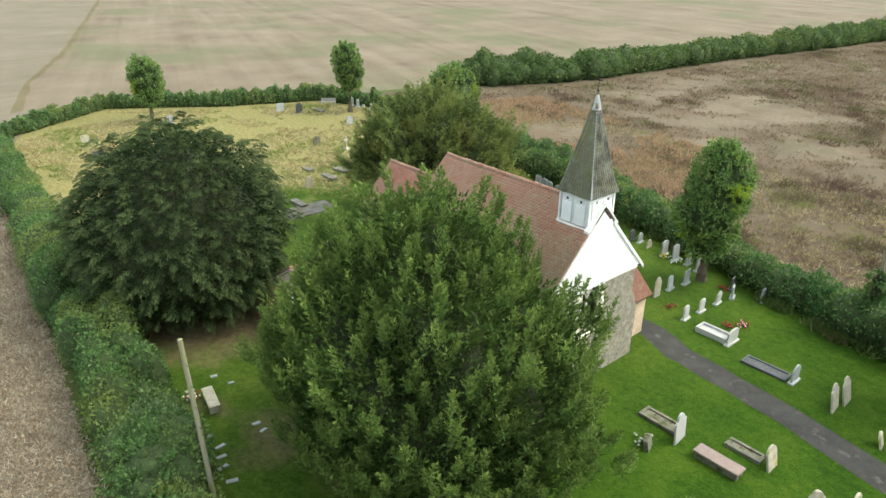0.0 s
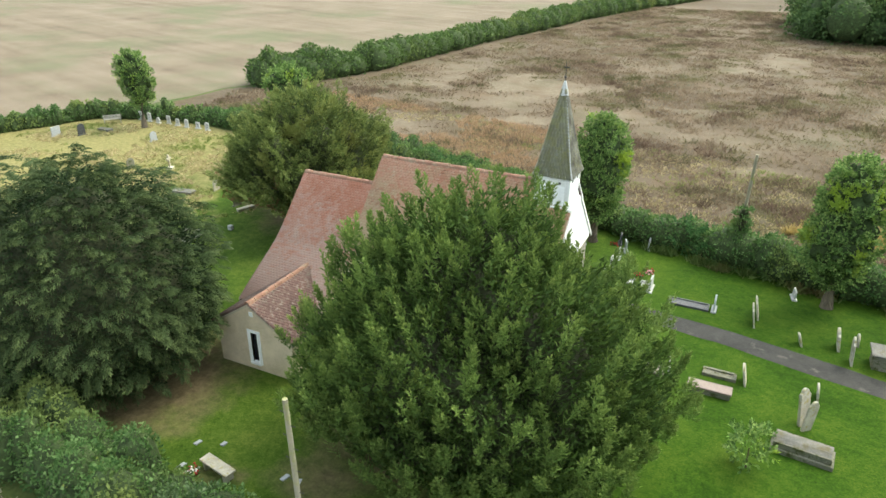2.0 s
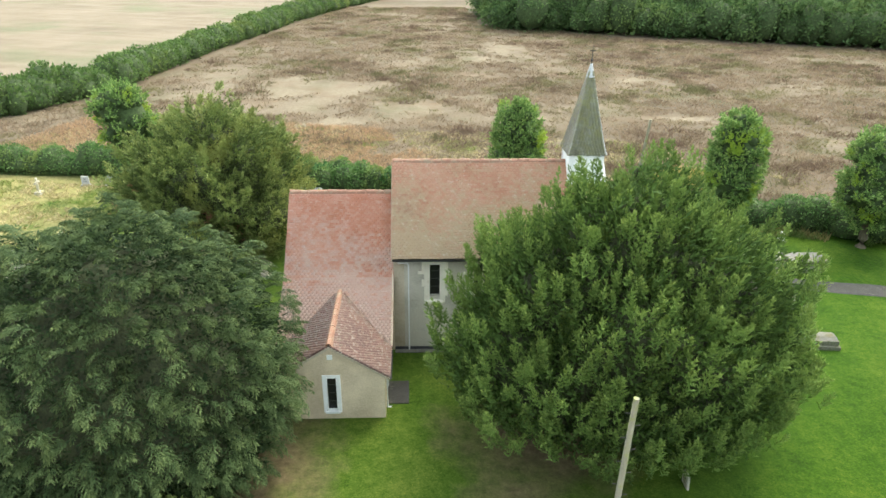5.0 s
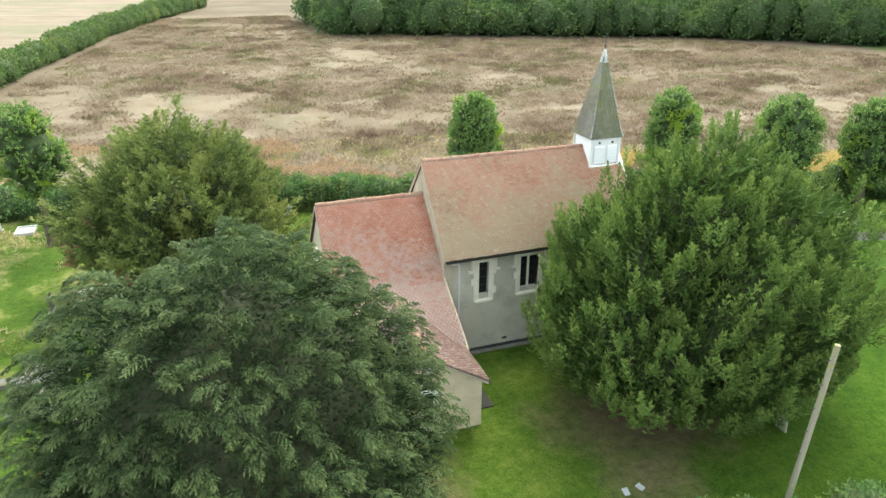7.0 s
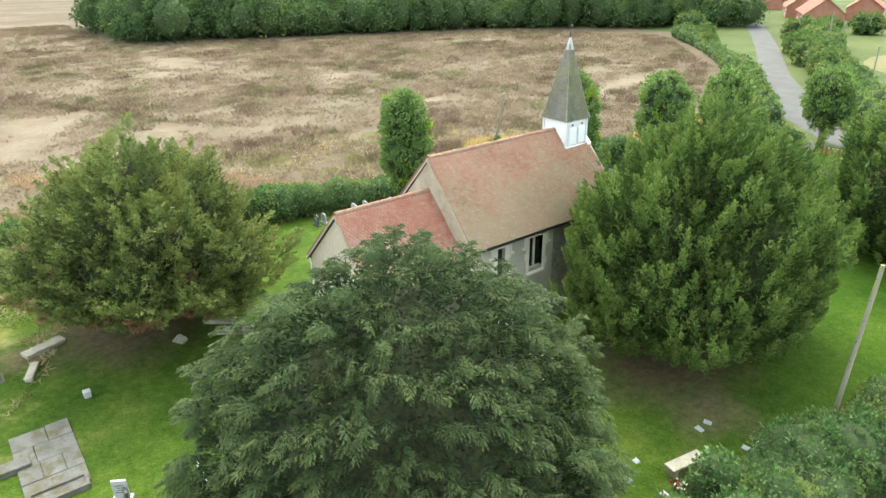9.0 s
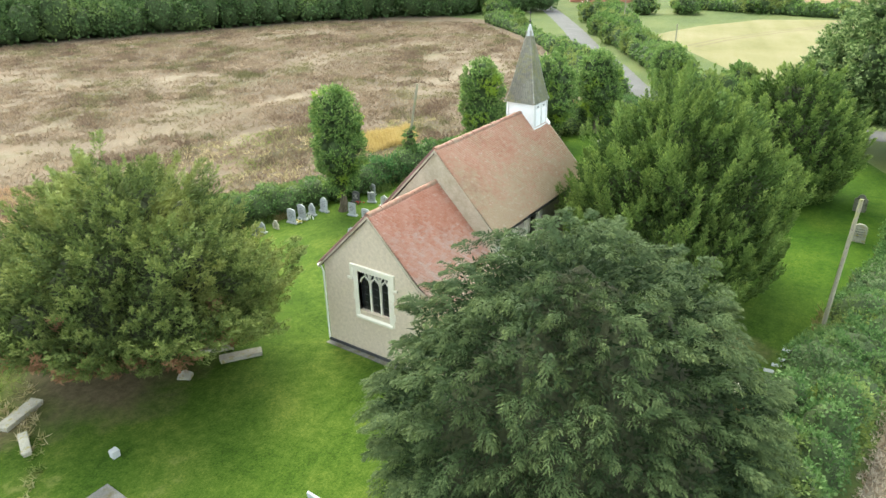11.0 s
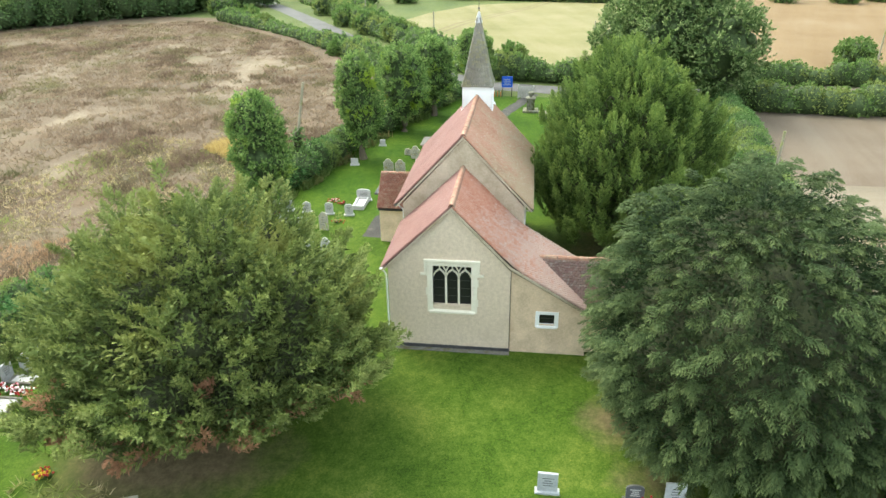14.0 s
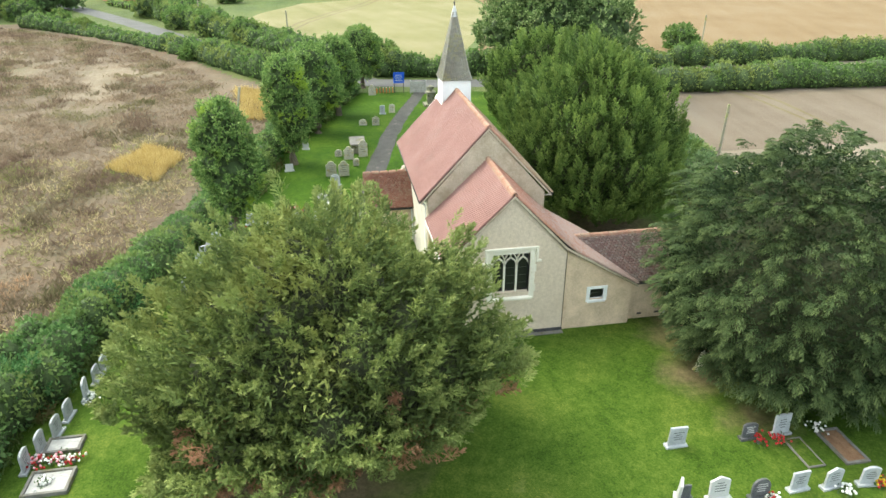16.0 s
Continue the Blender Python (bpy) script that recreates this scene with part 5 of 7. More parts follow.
gutter((-14.9, 3.43, 4.99), (-4.9, 3.43, 4.99), DARK_METAL)
gutter((-14.9, -3.43, 4.99), (-4.9, -3.43, 4.99), DARK_METAL)
gutter((-4.9, -3.14, 4.02), (0.12, -3.14, 4.02), PLASTIC)
gutter((-4.88, 8.4, 2.1), (-4.88, 6.2, 2.1), DARK_METAL)
gutter((-0.10, 8.4, 2.1), (-0.10, 6.25, 2.1), DARK_METAL)
gutter((-10.85, -5.75, 2.24), (-10.85, -3.1, 2.24), DARK_METAL)
for pts in ([(-5.15, 3.42, 4.93), (-5.15, 3.40, 4.86), (-5.55, 3.10, 4.70), (-5.6, 3.07, 4.6), (-5.6, 3.07, 0.05)], [(-5.3, -3.42, 4.93), (-5.3, -3.2, 4.75), (-5.3, -3.08, 4.6), (-5.3, -3.08, 0.05)], [(-4.86, 7.5, 2.06), (-4.80, 7.5, 1.95), (-4.71, 7.5, 1.85), (-4.71, 7.5, 0.03), (-4.86, 7.5, 0.0)],
            [(-0.12, 7.95, 2.06), (-0.2, 7.95, 1.95), (-0.28, 7.95, 1.85), (-0.28, 7.95, 0.05)], [(0.02, -3.14, 4.0), (0.02, -3.0, 3.85), (0.02, -2.92, 3.7), (0.02, -2.92, 0.1)], [(-11.0, -3.1, 2.2), (-11.0, -3.06, 0.05)]):
    part("downpipe", tube(pts, [0.04] * len(pts), 8), PLASTIC, church)
part("drain_rod", tube([(0.03, 2.575, 4.3), (0.03, 2.575, 0.02)], [0.014, 0.014], 6), DARK_METAL, church)

# belfry and west gable
BX0, BX1, BY = -14.74, -13.22, 0.80
bel = part("belfry", boxed(BX0 + 0.04, BX1 - 0.04, -BY + 0.04, BY - 0.04, 7.2, 9.2), WHITE, church, "white boarded belfry")
for side in range(4):
    if side == 0:
        m, half = Matrix.Translation((BX0, 0, 0)) @ Matrix.Rotation(radians(-90), 4, "Z"), BY
    elif side == 1:
        m, half = Matrix.Translation((BX1, 0, 0)) @ Matrix.Rotation(radians(90), 4, "Z"), BY
    elif side == 2:
        m, half = Matrix.Translation(((BX0 + BX1) / 2, BY, 0)) @ Matrix.Rotation(radians(180), 4, "Z"), (BX1 - BX0) / 2
    else:
        m, half = Matrix.Translation(((BX0 + BX1) / 2, -BY, 0)), (BX1 - BX0) / 2
    z = 7.3
    while z < 9.14:
        bm = prism([(-0.03, 0), (0.02, 0), (0.02, 0.155), (0.0, 0.155)], 2 * half - 0.02, "x", -half + 0.01)
        o = part("weatherboard", bm, WHITE, bel)
        o.matrix_basis = m @ Matrix.Translation((0, 0, z))
        z += 0.15
    if side in (0, 2):
        for s in (-1, 1):
            cx, lw = s * half * 0.47, half * 0.72
            lou = part("louvre", boxed(cx - lw / 2, cx + lw / 2, -0.045, 0, 7.85, 9.0), WHITE, bel)
            lou.matrix_basis = m
            for k in range(6):
                sl = part("slat", prism([(-0.11, 0), (-0.095, -0.01), (-0.03, 0.11), (-0.045, 0.12)], lw * 0.92, "x", cx - lw * 0.46), WHITE, lou)
                sl.matrix_basis = Matrix.Translation((0, 0, 7.92 + k * 0.15))
            # solid dark block stands in for the shade of an opening
            kn = part("louvre_hole", boxed(cx - 0.05, cx + 0.05, -0.06, -0.04, 8.87, 8.97), DARK_METAL, lou)
    for s in (-1, 1):
        o = part("corner_board", boxed(s * half - 0.06, s * half + 0.06, -0.05, 0.06, 7.25, 9.17), WHITE, bel)
        o.matrix_basis = m
part("eaves_board", boxed(BX0 - 0.06, BX1 + 0.06, -BY - 0.06, BY + 0.06, 9.10, 9.19), WHITE, bel)
for s in (-1, 1):
    part("belfry_skirt", prism([(s * 0.78, 7.93), (s * 0.92, 7.76), (s * 0.92, 7.66), (s * 0.78, 7.80)], BX1 - BX0 + 0.16, "x", BX0 - 0.06), WHITE, bel)
    part("belfry_skirt", prism([(0, 8.78), (s * 0.92, 7.82), (s * 0.92, 7.70), (0, 8.66)], 0.06, "x", BX1 + 0.0), WHITE, bel)
gable = part("west_gable", prism([(-3.2, 5.12), (0, 8.5), (3.2, 5.12)], 0.04, "x", -14.95), WHITE, church, "bright white weatherboarded gable")
z = 5.12
while z < 8.0:
    hw = min(3.3, (8.62 - z) / 1.06) - 0.12
    o = part("weatherboard", prism([(-0.03, 0), (0.02, 0), (0.02, 0.175), (0.0, 0.175)], 2 * hw, "x", -hw), WHITE, gable)
    o.matrix_basis = Matrix.Translation((-14.955, 0, z)) @ Matrix.Rotation(radians(-90), 4, "Z")
    z += 0.17
for s in (-1, 1):
    part("bargeboard", prism([(s * 0.7, 7.95), (s * 3.46, 5.03), (s * 3.46, 4.84), (s * 0.7, 7.74)], 0.05, "x", -15.03), WHITE, gable)
part("gable_foot", prism([(-3.0, 5.0), (3.0, 5.0), (3.0, 5.14), (-3.0, 5.14)], 0.09, "x", -15.0), WHITE, gable)

for s_ in (-1, 1):
    part("gable_cap", prism([(0, 8.74), (s_ * 1.0, 7.70), (s_ * 1.0, 7.80), (0, 8.84)], 0.26, "x", -15.0), WHITE, gable)

# spire: bell-cast square spire in shingle courses
sx, spire_levels = (BX0 + BX1) / 2, [(9.17, 0.90), (9.45, 0.80), (9.8, 0.715), (12.75, 0.11)]
spire = part("spire", tube([(sx, 0, 9.16), (sx, 0, 9.45), (sx, 0, 12.8)], [0.85, 0.75, 0.08], 4), GAP_SHADE, church, "grey-green oak shingled spire")
spire.data.transform(Matrix.Translation((sx, 0, 0)) @ Matrix.Rotation(radians(45), 4, "Z") @ Matrix.Translation((-sx, 0, 0)))
out = []
z = 9.16
while z < 12.72:
    zs, hs = [l[0] for l in spire_levels], [l[1] for l in spire_levels]
    h0, h1 = np.interp(z, zs, hs), np.interp(z + 0.21, zs, hs)
    n = max(2, int(2 * h0 / 0.13))
    for side in range(4):
        a = side * math.pi / 2
        ca, sa = math.cos(a), math.sin(a)
        for k in range(n):
            u0, u1 = -1 + 2 * k / n + 0.008, -1 + 2 * (k + 1) / n - 0.008
            e = random.uniform(0, 0.012)
            zz = z + random.uniform(-0.012, 0.012)
            pts = [(h0 + 0.03 + e, u0 * (h0 + 0.02), zz), (h0 + 0.03 + e, u1 * (h0 + 0.02), zz), (h1 + 0.008, u1 * h1, z + 0.21), (h1 + 0.008, u0 * h1, z + 0.21)]
            pts += [(p[0] - 0.03, p[1], p[2]) for p in pts]
            out.append([(sx + p[0] * ca - p[1] * sa, p[0] * sa + p[1] * ca, p[2]) for p in pts])
    z += 0.13
one = np.array([(0, 1, 2, 3), (4, 5, 1, 0), (5, 6, 2, 1), (7, 4, 0, 3)])
tagged(raw_mesh("shingles", np.array(out).reshape(-1, 3), (one[None] + (np.arange(len(out)) * 8)[:, None, None]).reshape(-1, 4), [SHINGLE], None, spire), kind="stuff")
for a in range(4):
    t = radians(45 + 90 * a)
    part("hip", tube([(sx + 1.42 * h * math.cos(t), 1.42 * h * math.sin(t), z) for z, h in spire_levels], [0.035, 0.035, 0.03, 0.025], 6), LEAD if a == 1 else SHINGLE, spire)
part("lead_cap", tube([(sx, 0, 12.6), (sx, 0, 12.72), (sx, 0, 13.2)], [0.21, 0.18, 0.05], 8), LEAD, spire, "grey lead cap")
part("finial", tube([(sx, 0, 13.15), (sx, 0, 13.3), (sx, 0, 14.0)], [0.03, 0.02, 0.012], 6), DARK_METAL, spire)
part("finial_ball", tube([(sx, 0, 13.3), (sx, 0, 13.36), (sx, 0, 13.42)], [0.03, 0.07, 0.03], 8), DARK_METAL, spire)
part("weather_vane", boxed(sx - 0.14, sx + 0.12, -0.01, 0.01, 13.74, 13.79), DARK_METAL, spire)

# ---- trees and hedges ----
def trunk(parent, x, y, h, r, limbs=5, reach=2.0):
    rise = [0, 0.15 * h, 0.5 * h, h]
    part("trunk", tube([(x + random.uniform(-0.08, 0.08), y + random.uniform(-0.08, 0.08), z) for z in rise], [r * 1.35, r, r * 0.85, r * 0.5], 10), BARK, parent)
    for k in range(limbs):
        a = k * 2.4 + random.random()
        z = h * random.uniform(0.35, 0.8)
        part("limb", tube([(x, y, z), (x + math.cos(a) * reach * 0.5, y + math.sin(a) * reach * 0.5, z + 0.6), (x + math.cos(a) * reach, y + math.sin(a) * reach, z + 1.6)], [r * 0.45, r * 0.3, r * 0.12], 6), BARK, parent)


t = thing("yew_tree", "broad old yew with upright feathery dark green plumes over bare soil", "tree")
trunk(t, -14.0, 8.8, 5.5, 0.6, 7, 3.0)
yew_crown("crown", (-14.0, 8.95), (7.0, 5.5), 4.4, 11.0, 1.4, 0.56, (0.5, 0.0), 760, 4, 0.6, 0.95, 0.25, 0.0, 1.2, 0.34, 0.1, 13, 6, 0.14, 0.052, [YEW_A, GAP_SHADE], t, 1.7, None, 0.20, 0.72, 2.0)
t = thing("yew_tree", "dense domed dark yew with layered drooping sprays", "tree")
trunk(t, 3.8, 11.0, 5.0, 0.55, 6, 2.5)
yew_crown("crown", (4.25, 11.2), (6.15, 5.8), 4.6, 10.3, 1.6, 0.70, (0.0, -0.3), 1000, 3, 0.5, 0.85, 0.28, 0.50, 0.38, 0.9, 0.8, 14, 7, 0.105, 0.042, [YEW_B, GAP_SHADE], t, 0.7, None, 0.09, 0.74, 5.0, 26000)
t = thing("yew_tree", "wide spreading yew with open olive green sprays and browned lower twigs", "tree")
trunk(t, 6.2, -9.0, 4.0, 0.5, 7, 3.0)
yew_crown("crown", (6.2, -8.5), (5.8, 6.6), 3.8, 9.3, 1.6, 0.64, (0.0, 0.6), 760, 4, 0.65, 0.9, 0.25, 0.18, 0.75, 0.6, 0.45, 13, 6, 0.13, 0.05, [YEW_C, GAP_SHADE, YEW_DRY], t, 0.6, (8.8, -7.2, 3.7, 5.6), 0.25, 0.72, 9.0, lift=(radians(40), 2.1))
t = thing("yew_tree", "dark yew standing towards the lane behind another", "tree")
trunk(t, -32.0, 11.0, 5.0, 0.45, 6, 2.5)
yew_crown("crown", (-32.2, 11.2), (4.7, 4.9), 4.0, 9.0, 1.7, 0.5, (-0.3, 0.0), 330, 4, 0.55, 1.0, 0.28, 0.03, 1.1, 0.4, 0.3, 11, 4, 0.19, 0.08, [YEW_A, GAP_SHADE], t, 0.6, None, 0.16, 0.72, 4.0, 12000)

row = "row of upright trees along the hedge"
for x, y, z, r, rz, h in ((-13.0, -13.6, 5.35, 1.45, 2.95, 3.0), (-27.0, -10.6, 5.2, 1.5, 3.0, 3.0), (-35.5, -8.6, 4.9, 1.9, 2.7, 3.0), (-41.5, -6.6, 4.8, 1.8, 2.5, 3.0), (-53.3, -3.4, 4.3, 1.9, 2.3, 2.6)):
    t = thing("upright_tree", "narrow clipped deciduous tree with glossy green leaves on a bare trunk", "tree", group=row)
    trunk(t, x, y, h + 1, 0.28, 4, 0.8)
    crown("crown", [(x, y, z, r, r, rz), (x + 0.2, y - 0.2, z + rz * 0.45, r * 0.75, r * 0.75, rz * 0.62), (x + 0.45, y + 0.45, z - rz * 0.35, r * 1.0, r * 0.95, rz * 0.5), (x - 0.55, y - 0.3, z + rz * 0.3, r * 0.62, r * 0.62, rz * 0.55), (x + 0.1, y + 0.1, z - rz * 0.85, r * 0.6, r * 0.6, rz * 0.4)], 215, 0.42, 18, 0.32, 7, 0.19, 0.115, 0.6, 0.7, [LIME, HEDGE_CORE], t, 1.0, 1.1, tight=0.62, core=0.8)
for x, y, z, r, rz, lab in ((37.8, -21.4, 5.2, 1.45, 2.7, "wind-leaning clipped tree with dark green leaves beside a bench"), (47.2, -1.3, 4.5, 1.4, 2.5, "small leaning clipped tree at the edge of the field"), (14.7, -17.7, 6.2, 1.8, 2.5, "pale green clipped tree behind the yew")):
    t = thing("upright_tree", lab, "tree", group="trees round the east end")
    trunk(t, x, y, z, 0.26, 4, 0.8)
    crown("crown", [(x, y, z, r, r, rz), (x + 0.5, y + 0.3, z + rz * 0.35, r * 0.85, r * 0.85, rz * 0.6), (x - 0.2, y, z - rz * 0.45, r * 0.75, r * 0.75, rz * 0.5)], 120, 0.42, 13, 0.32, 7, 0.21, 0.12, 0.6, 0.7, [LIME, HEDGE_CORE], t, 1.5, 1.1)
t = thing("chestnut_tree", "tall broad chestnut with large pale green leaves beside the lane", "tree")
trunk(t, -47.5, 18.0, 6, 0.5, 6, 3)
crown("crown", [(-47.5, 18, 7.5, 6.0, 6.0, 4.5), (-47.8, 18, 11.0, 4.5, 4.5, 4.0), (-44, 21, 6.5, 4.0, 4.0, 4.0), (-50, 14, 6.5, 4, 4, 3.8)], 330, 1.05, 18, 0.6, 7, 0.42, 0.21, 0.3, 0.8, [CHESTNUT, HEDGE_CORE], t, 1.0, 0.9, tight=0.5)


def hedge(name, label, line, width, height, mats, density, l, wd, lump=0.5, kind="stuff"):
    return tagged(hedge_mesh(name, line, width, height, mats, density, l, wd, lump), label, "hedge", kind=kind)


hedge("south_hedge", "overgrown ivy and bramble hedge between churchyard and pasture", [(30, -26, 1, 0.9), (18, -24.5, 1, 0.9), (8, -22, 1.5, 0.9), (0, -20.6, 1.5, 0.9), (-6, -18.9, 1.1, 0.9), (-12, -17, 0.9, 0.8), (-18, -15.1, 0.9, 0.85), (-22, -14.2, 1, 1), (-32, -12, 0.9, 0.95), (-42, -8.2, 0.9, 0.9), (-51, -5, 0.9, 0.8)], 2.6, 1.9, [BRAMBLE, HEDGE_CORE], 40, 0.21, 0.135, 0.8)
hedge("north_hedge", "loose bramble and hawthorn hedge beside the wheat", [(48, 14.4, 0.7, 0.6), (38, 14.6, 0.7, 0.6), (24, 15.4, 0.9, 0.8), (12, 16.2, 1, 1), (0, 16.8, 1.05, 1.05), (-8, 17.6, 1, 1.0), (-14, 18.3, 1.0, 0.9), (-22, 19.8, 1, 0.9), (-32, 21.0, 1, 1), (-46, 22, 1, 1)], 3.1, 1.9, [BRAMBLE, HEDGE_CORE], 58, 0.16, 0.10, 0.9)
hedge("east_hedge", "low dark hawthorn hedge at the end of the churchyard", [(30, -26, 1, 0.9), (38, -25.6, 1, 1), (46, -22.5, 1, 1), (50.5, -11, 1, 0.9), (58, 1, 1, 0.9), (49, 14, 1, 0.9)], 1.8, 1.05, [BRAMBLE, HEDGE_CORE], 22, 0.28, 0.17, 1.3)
hedge("field_hedge", "tall thick green field hedge between stubble and pasture", [(41.5, -44.5, 1.4, 1.1), (39.5, -48, 1.2, 1.0), (35, -58, 1, 1), (33, -78, 1, 1), (31, -98, 1, 1), (27.5, -122, 1, 0.95), (25, -145, 1.1, 1.05), (17, -184, 1.2, 1.1), (2, -236, 1.3, 1.1)], 4.0, 3.0, [FIELD_HEDGE, HEDGE_CORE], 9, 0.42, 0.28, 0.85)
hedge("lane_hedge", "clipped field hedge along the lane", [(-47, 23.5, 1, 0.9), (-45.5, 32, 1, 1), (-44, 60, 1, 1), (-43, 110, 1, 1)], 3.4, 2.3, [HEDGE, HEDGE_CORE], 14, 0.32, 0.2, 0.7)
hedge("lane_hedge", "trimmed green hedge on the far side of the lane", [(-60, -1, 1, 1.1), (-58.5, 8, 1, 1.0), (-59.5, 22, 1, 1), (-58.5, 60, 1, 1), (-57, 110, 1, 1)], 2.6, 2.2, [HEDGE, HEDGE_CORE], 12, 0.34, 0.22, 0.7)
hedge("scrub", "tangled green scrub along the lane", [(-54, -9, 0.6, 1.2), (-64, -16.5, 0.8, 1.3), (-78, -25.5, 0.9, 1.2), (-88, -33, 0.9, 0.8), (-96, -40, 0.8, 0.6), (-106, -50, 0.9, 0.9), (-116, -61, 1.0, 1.2)], 5, 1.3, [HEDGE, HEDGE_CORE], 5, 0.4, 0.28, 1.2)
hedge("scrub", "mixed bushes between the lane and the crop field", [(-62, -3, 1, 0.8), (-72, -8, 1.1, 0.8), (-84, -15, 1.3, 0.9), (-98, -24, 1.4, 1.0), (-116, -33, 1.5, 1.1), (-134, -43, 1.4, 1.1)], 5, 1.7, [HEDGE, HEDGE_CORE], 5, 0.45, 0.3, 1.3)
hedge("field_hedge", "low hedge across the far end of the crop fields", [(-150, 30, 1, 1), (-160, -10, 1, 1), (-165, -35, 1, 1)], 5, 2.5, [HEDGE, HEDGE_CORE], 4, 0.7, 0.5)
for bx, by, s in ((-72, 46, 2.2), (-152, 62, 3.0), (-150, 75, 3.0), (-154, 84, 2.6), (-66, -16.5, 1.0), (-76, -26, 1.1), (-90, -19.5, 2.4), (-99, -26.5, 2.6), (-106, -49, 1.4), (-116, -56, 1.8), (-126, -66, 2.8), (-109, -33, 2.5), (-127, -42, 3.0), (-147, -38, 3.0), (-151, -29, 2.8), (-143, -44, 2.2), (-160, -15, 3.4), (-161, -9, 3.0), (-163, 2, 2.2), (-70, 0.5, 1.7)):
    t = thing("bush", "round dark green bush standing in a hedge line", "bush", group="bushes in the far hedges")
    part("trunk", tube([(bx, by, 0), (bx, by, s * 0.6)], [0.12, 0.08], 6), BARK, t)
    crown("crown", [(bx, by, s * 0.6, s, s, s * 0.75)], 40, 0.7, 12, 0.4, 5, 0.4, 0.25, 0.4, 0.8, [HEDGE, HEDGE_CORE], t, 0.1)


ELDER = leafy("elder_leaves", [(0.2, (0.060, 0.105, 0.045)), (0.55, (0.120, 0.190, 0.085)), (0.9, (0.215, 0.290, 0.150))])
HAWTHORN = leafy("hawthorn_leaves", [(0.2, (0.085, 0.125, 0.030)), (0.55, (0.165, 0.220, 0.055)), (0.9, (0.270, 0.320, 0.095))])
IVY = leafy("ivy_leaves", [(0.2, (0.030, 0.085, 0.028)), (0.55, (0.070, 0.165, 0.055)), (0.9, (0.150, 0.270, 0.110))])
for bx, by, s, leaf, lab in ((-12.6, 18.6, 1.5, HAWTHORN, "loose pale green hawthorn shrub in the churchyard hedge"), (-7.2, 17.2, 1.3, ELDER, "grey-green elder shrub in the churchyard hedge"), (-9.6, 17.9, 1.7, BRAMBLE, "tall bramble thicket in the churchyard hedge"), (-4.0, 17.5, 1.4, HAWTHORN, "yellow-green hawthorn shrub in the churchyard hedge"), (-16.5, 18.6, 1.5, ELDER, "grey-green elder shrub in the churchyard hedge"), (-20.3, 19.3, 1.6, BRAMBLE, "tall bramble thicket in the churchyard hedge"), (-24.5, 20.2, 1.4, HAWTHORN, "yellow-green hawthorn shrub in the churchyard hedge"), (-1.0, 16.6, 1.2, ELDER, "grey-green elder shrub in the churchyard hedge"), (9.5, 16.4, 1.5, HAWTHORN, "loose pale green hawthorn shrub in the churchyard hedge"), (12.8, 15.8, 1.3, BRAMBLE, "tall bramble thicket in the churchyard hedge"),
                            (-18.2, -15.2, 1.4, IVY, "glossy ivy-clad shrub in the south hedge"), (-20.2, -14.6, 1.2, IVY, "glossy ivy-clad shrub in the south hedge"), (-4.5, -18.8, 1.5, IVY, "glossy ivy-clad shrub in the south hedge"), (-1.8, -19.6, 1.3, BRAMBLE, "tall bramble thicket in the south hedge"), (2.2, -20.6, 1.5, IVY, "glossy ivy-clad shrub in the south hedge"), (6.4, -21.2, 1.4, ELDER, "grey-green elder shrub in the south hedge"), (-24.5, -13.4, 1.3, BRAMBLE, "tall bramble thicket in the south hedge")):
    t = thing("shrub", lab, "shrub", group="shrubs in the churchyard hedges")
    part("trunk", tube([(bx, by, 0), (bx + 0.1, by, s * 0.7)], [0.09, 0.05], 6), BARK, t)
    crown("crown", [(bx, by, s * 0.72, s * 0.8, s * 0.8, s * 0.72), (bx + s * 0.5, by - s * 0.2, s * 0.55, s * 0.6, s * 0.55, s * 0.55), (bx - s * 0.5, by + s * 0.25, s * 0.6, s * 0.55, s * 0.6, s * 0.6)], 42, 0.38, 14, 0.34, 6, 0.17, 0.10, 0.5, 0.8, [leaf, HEDGE_CORE], t, 0.15, tight=0.45)


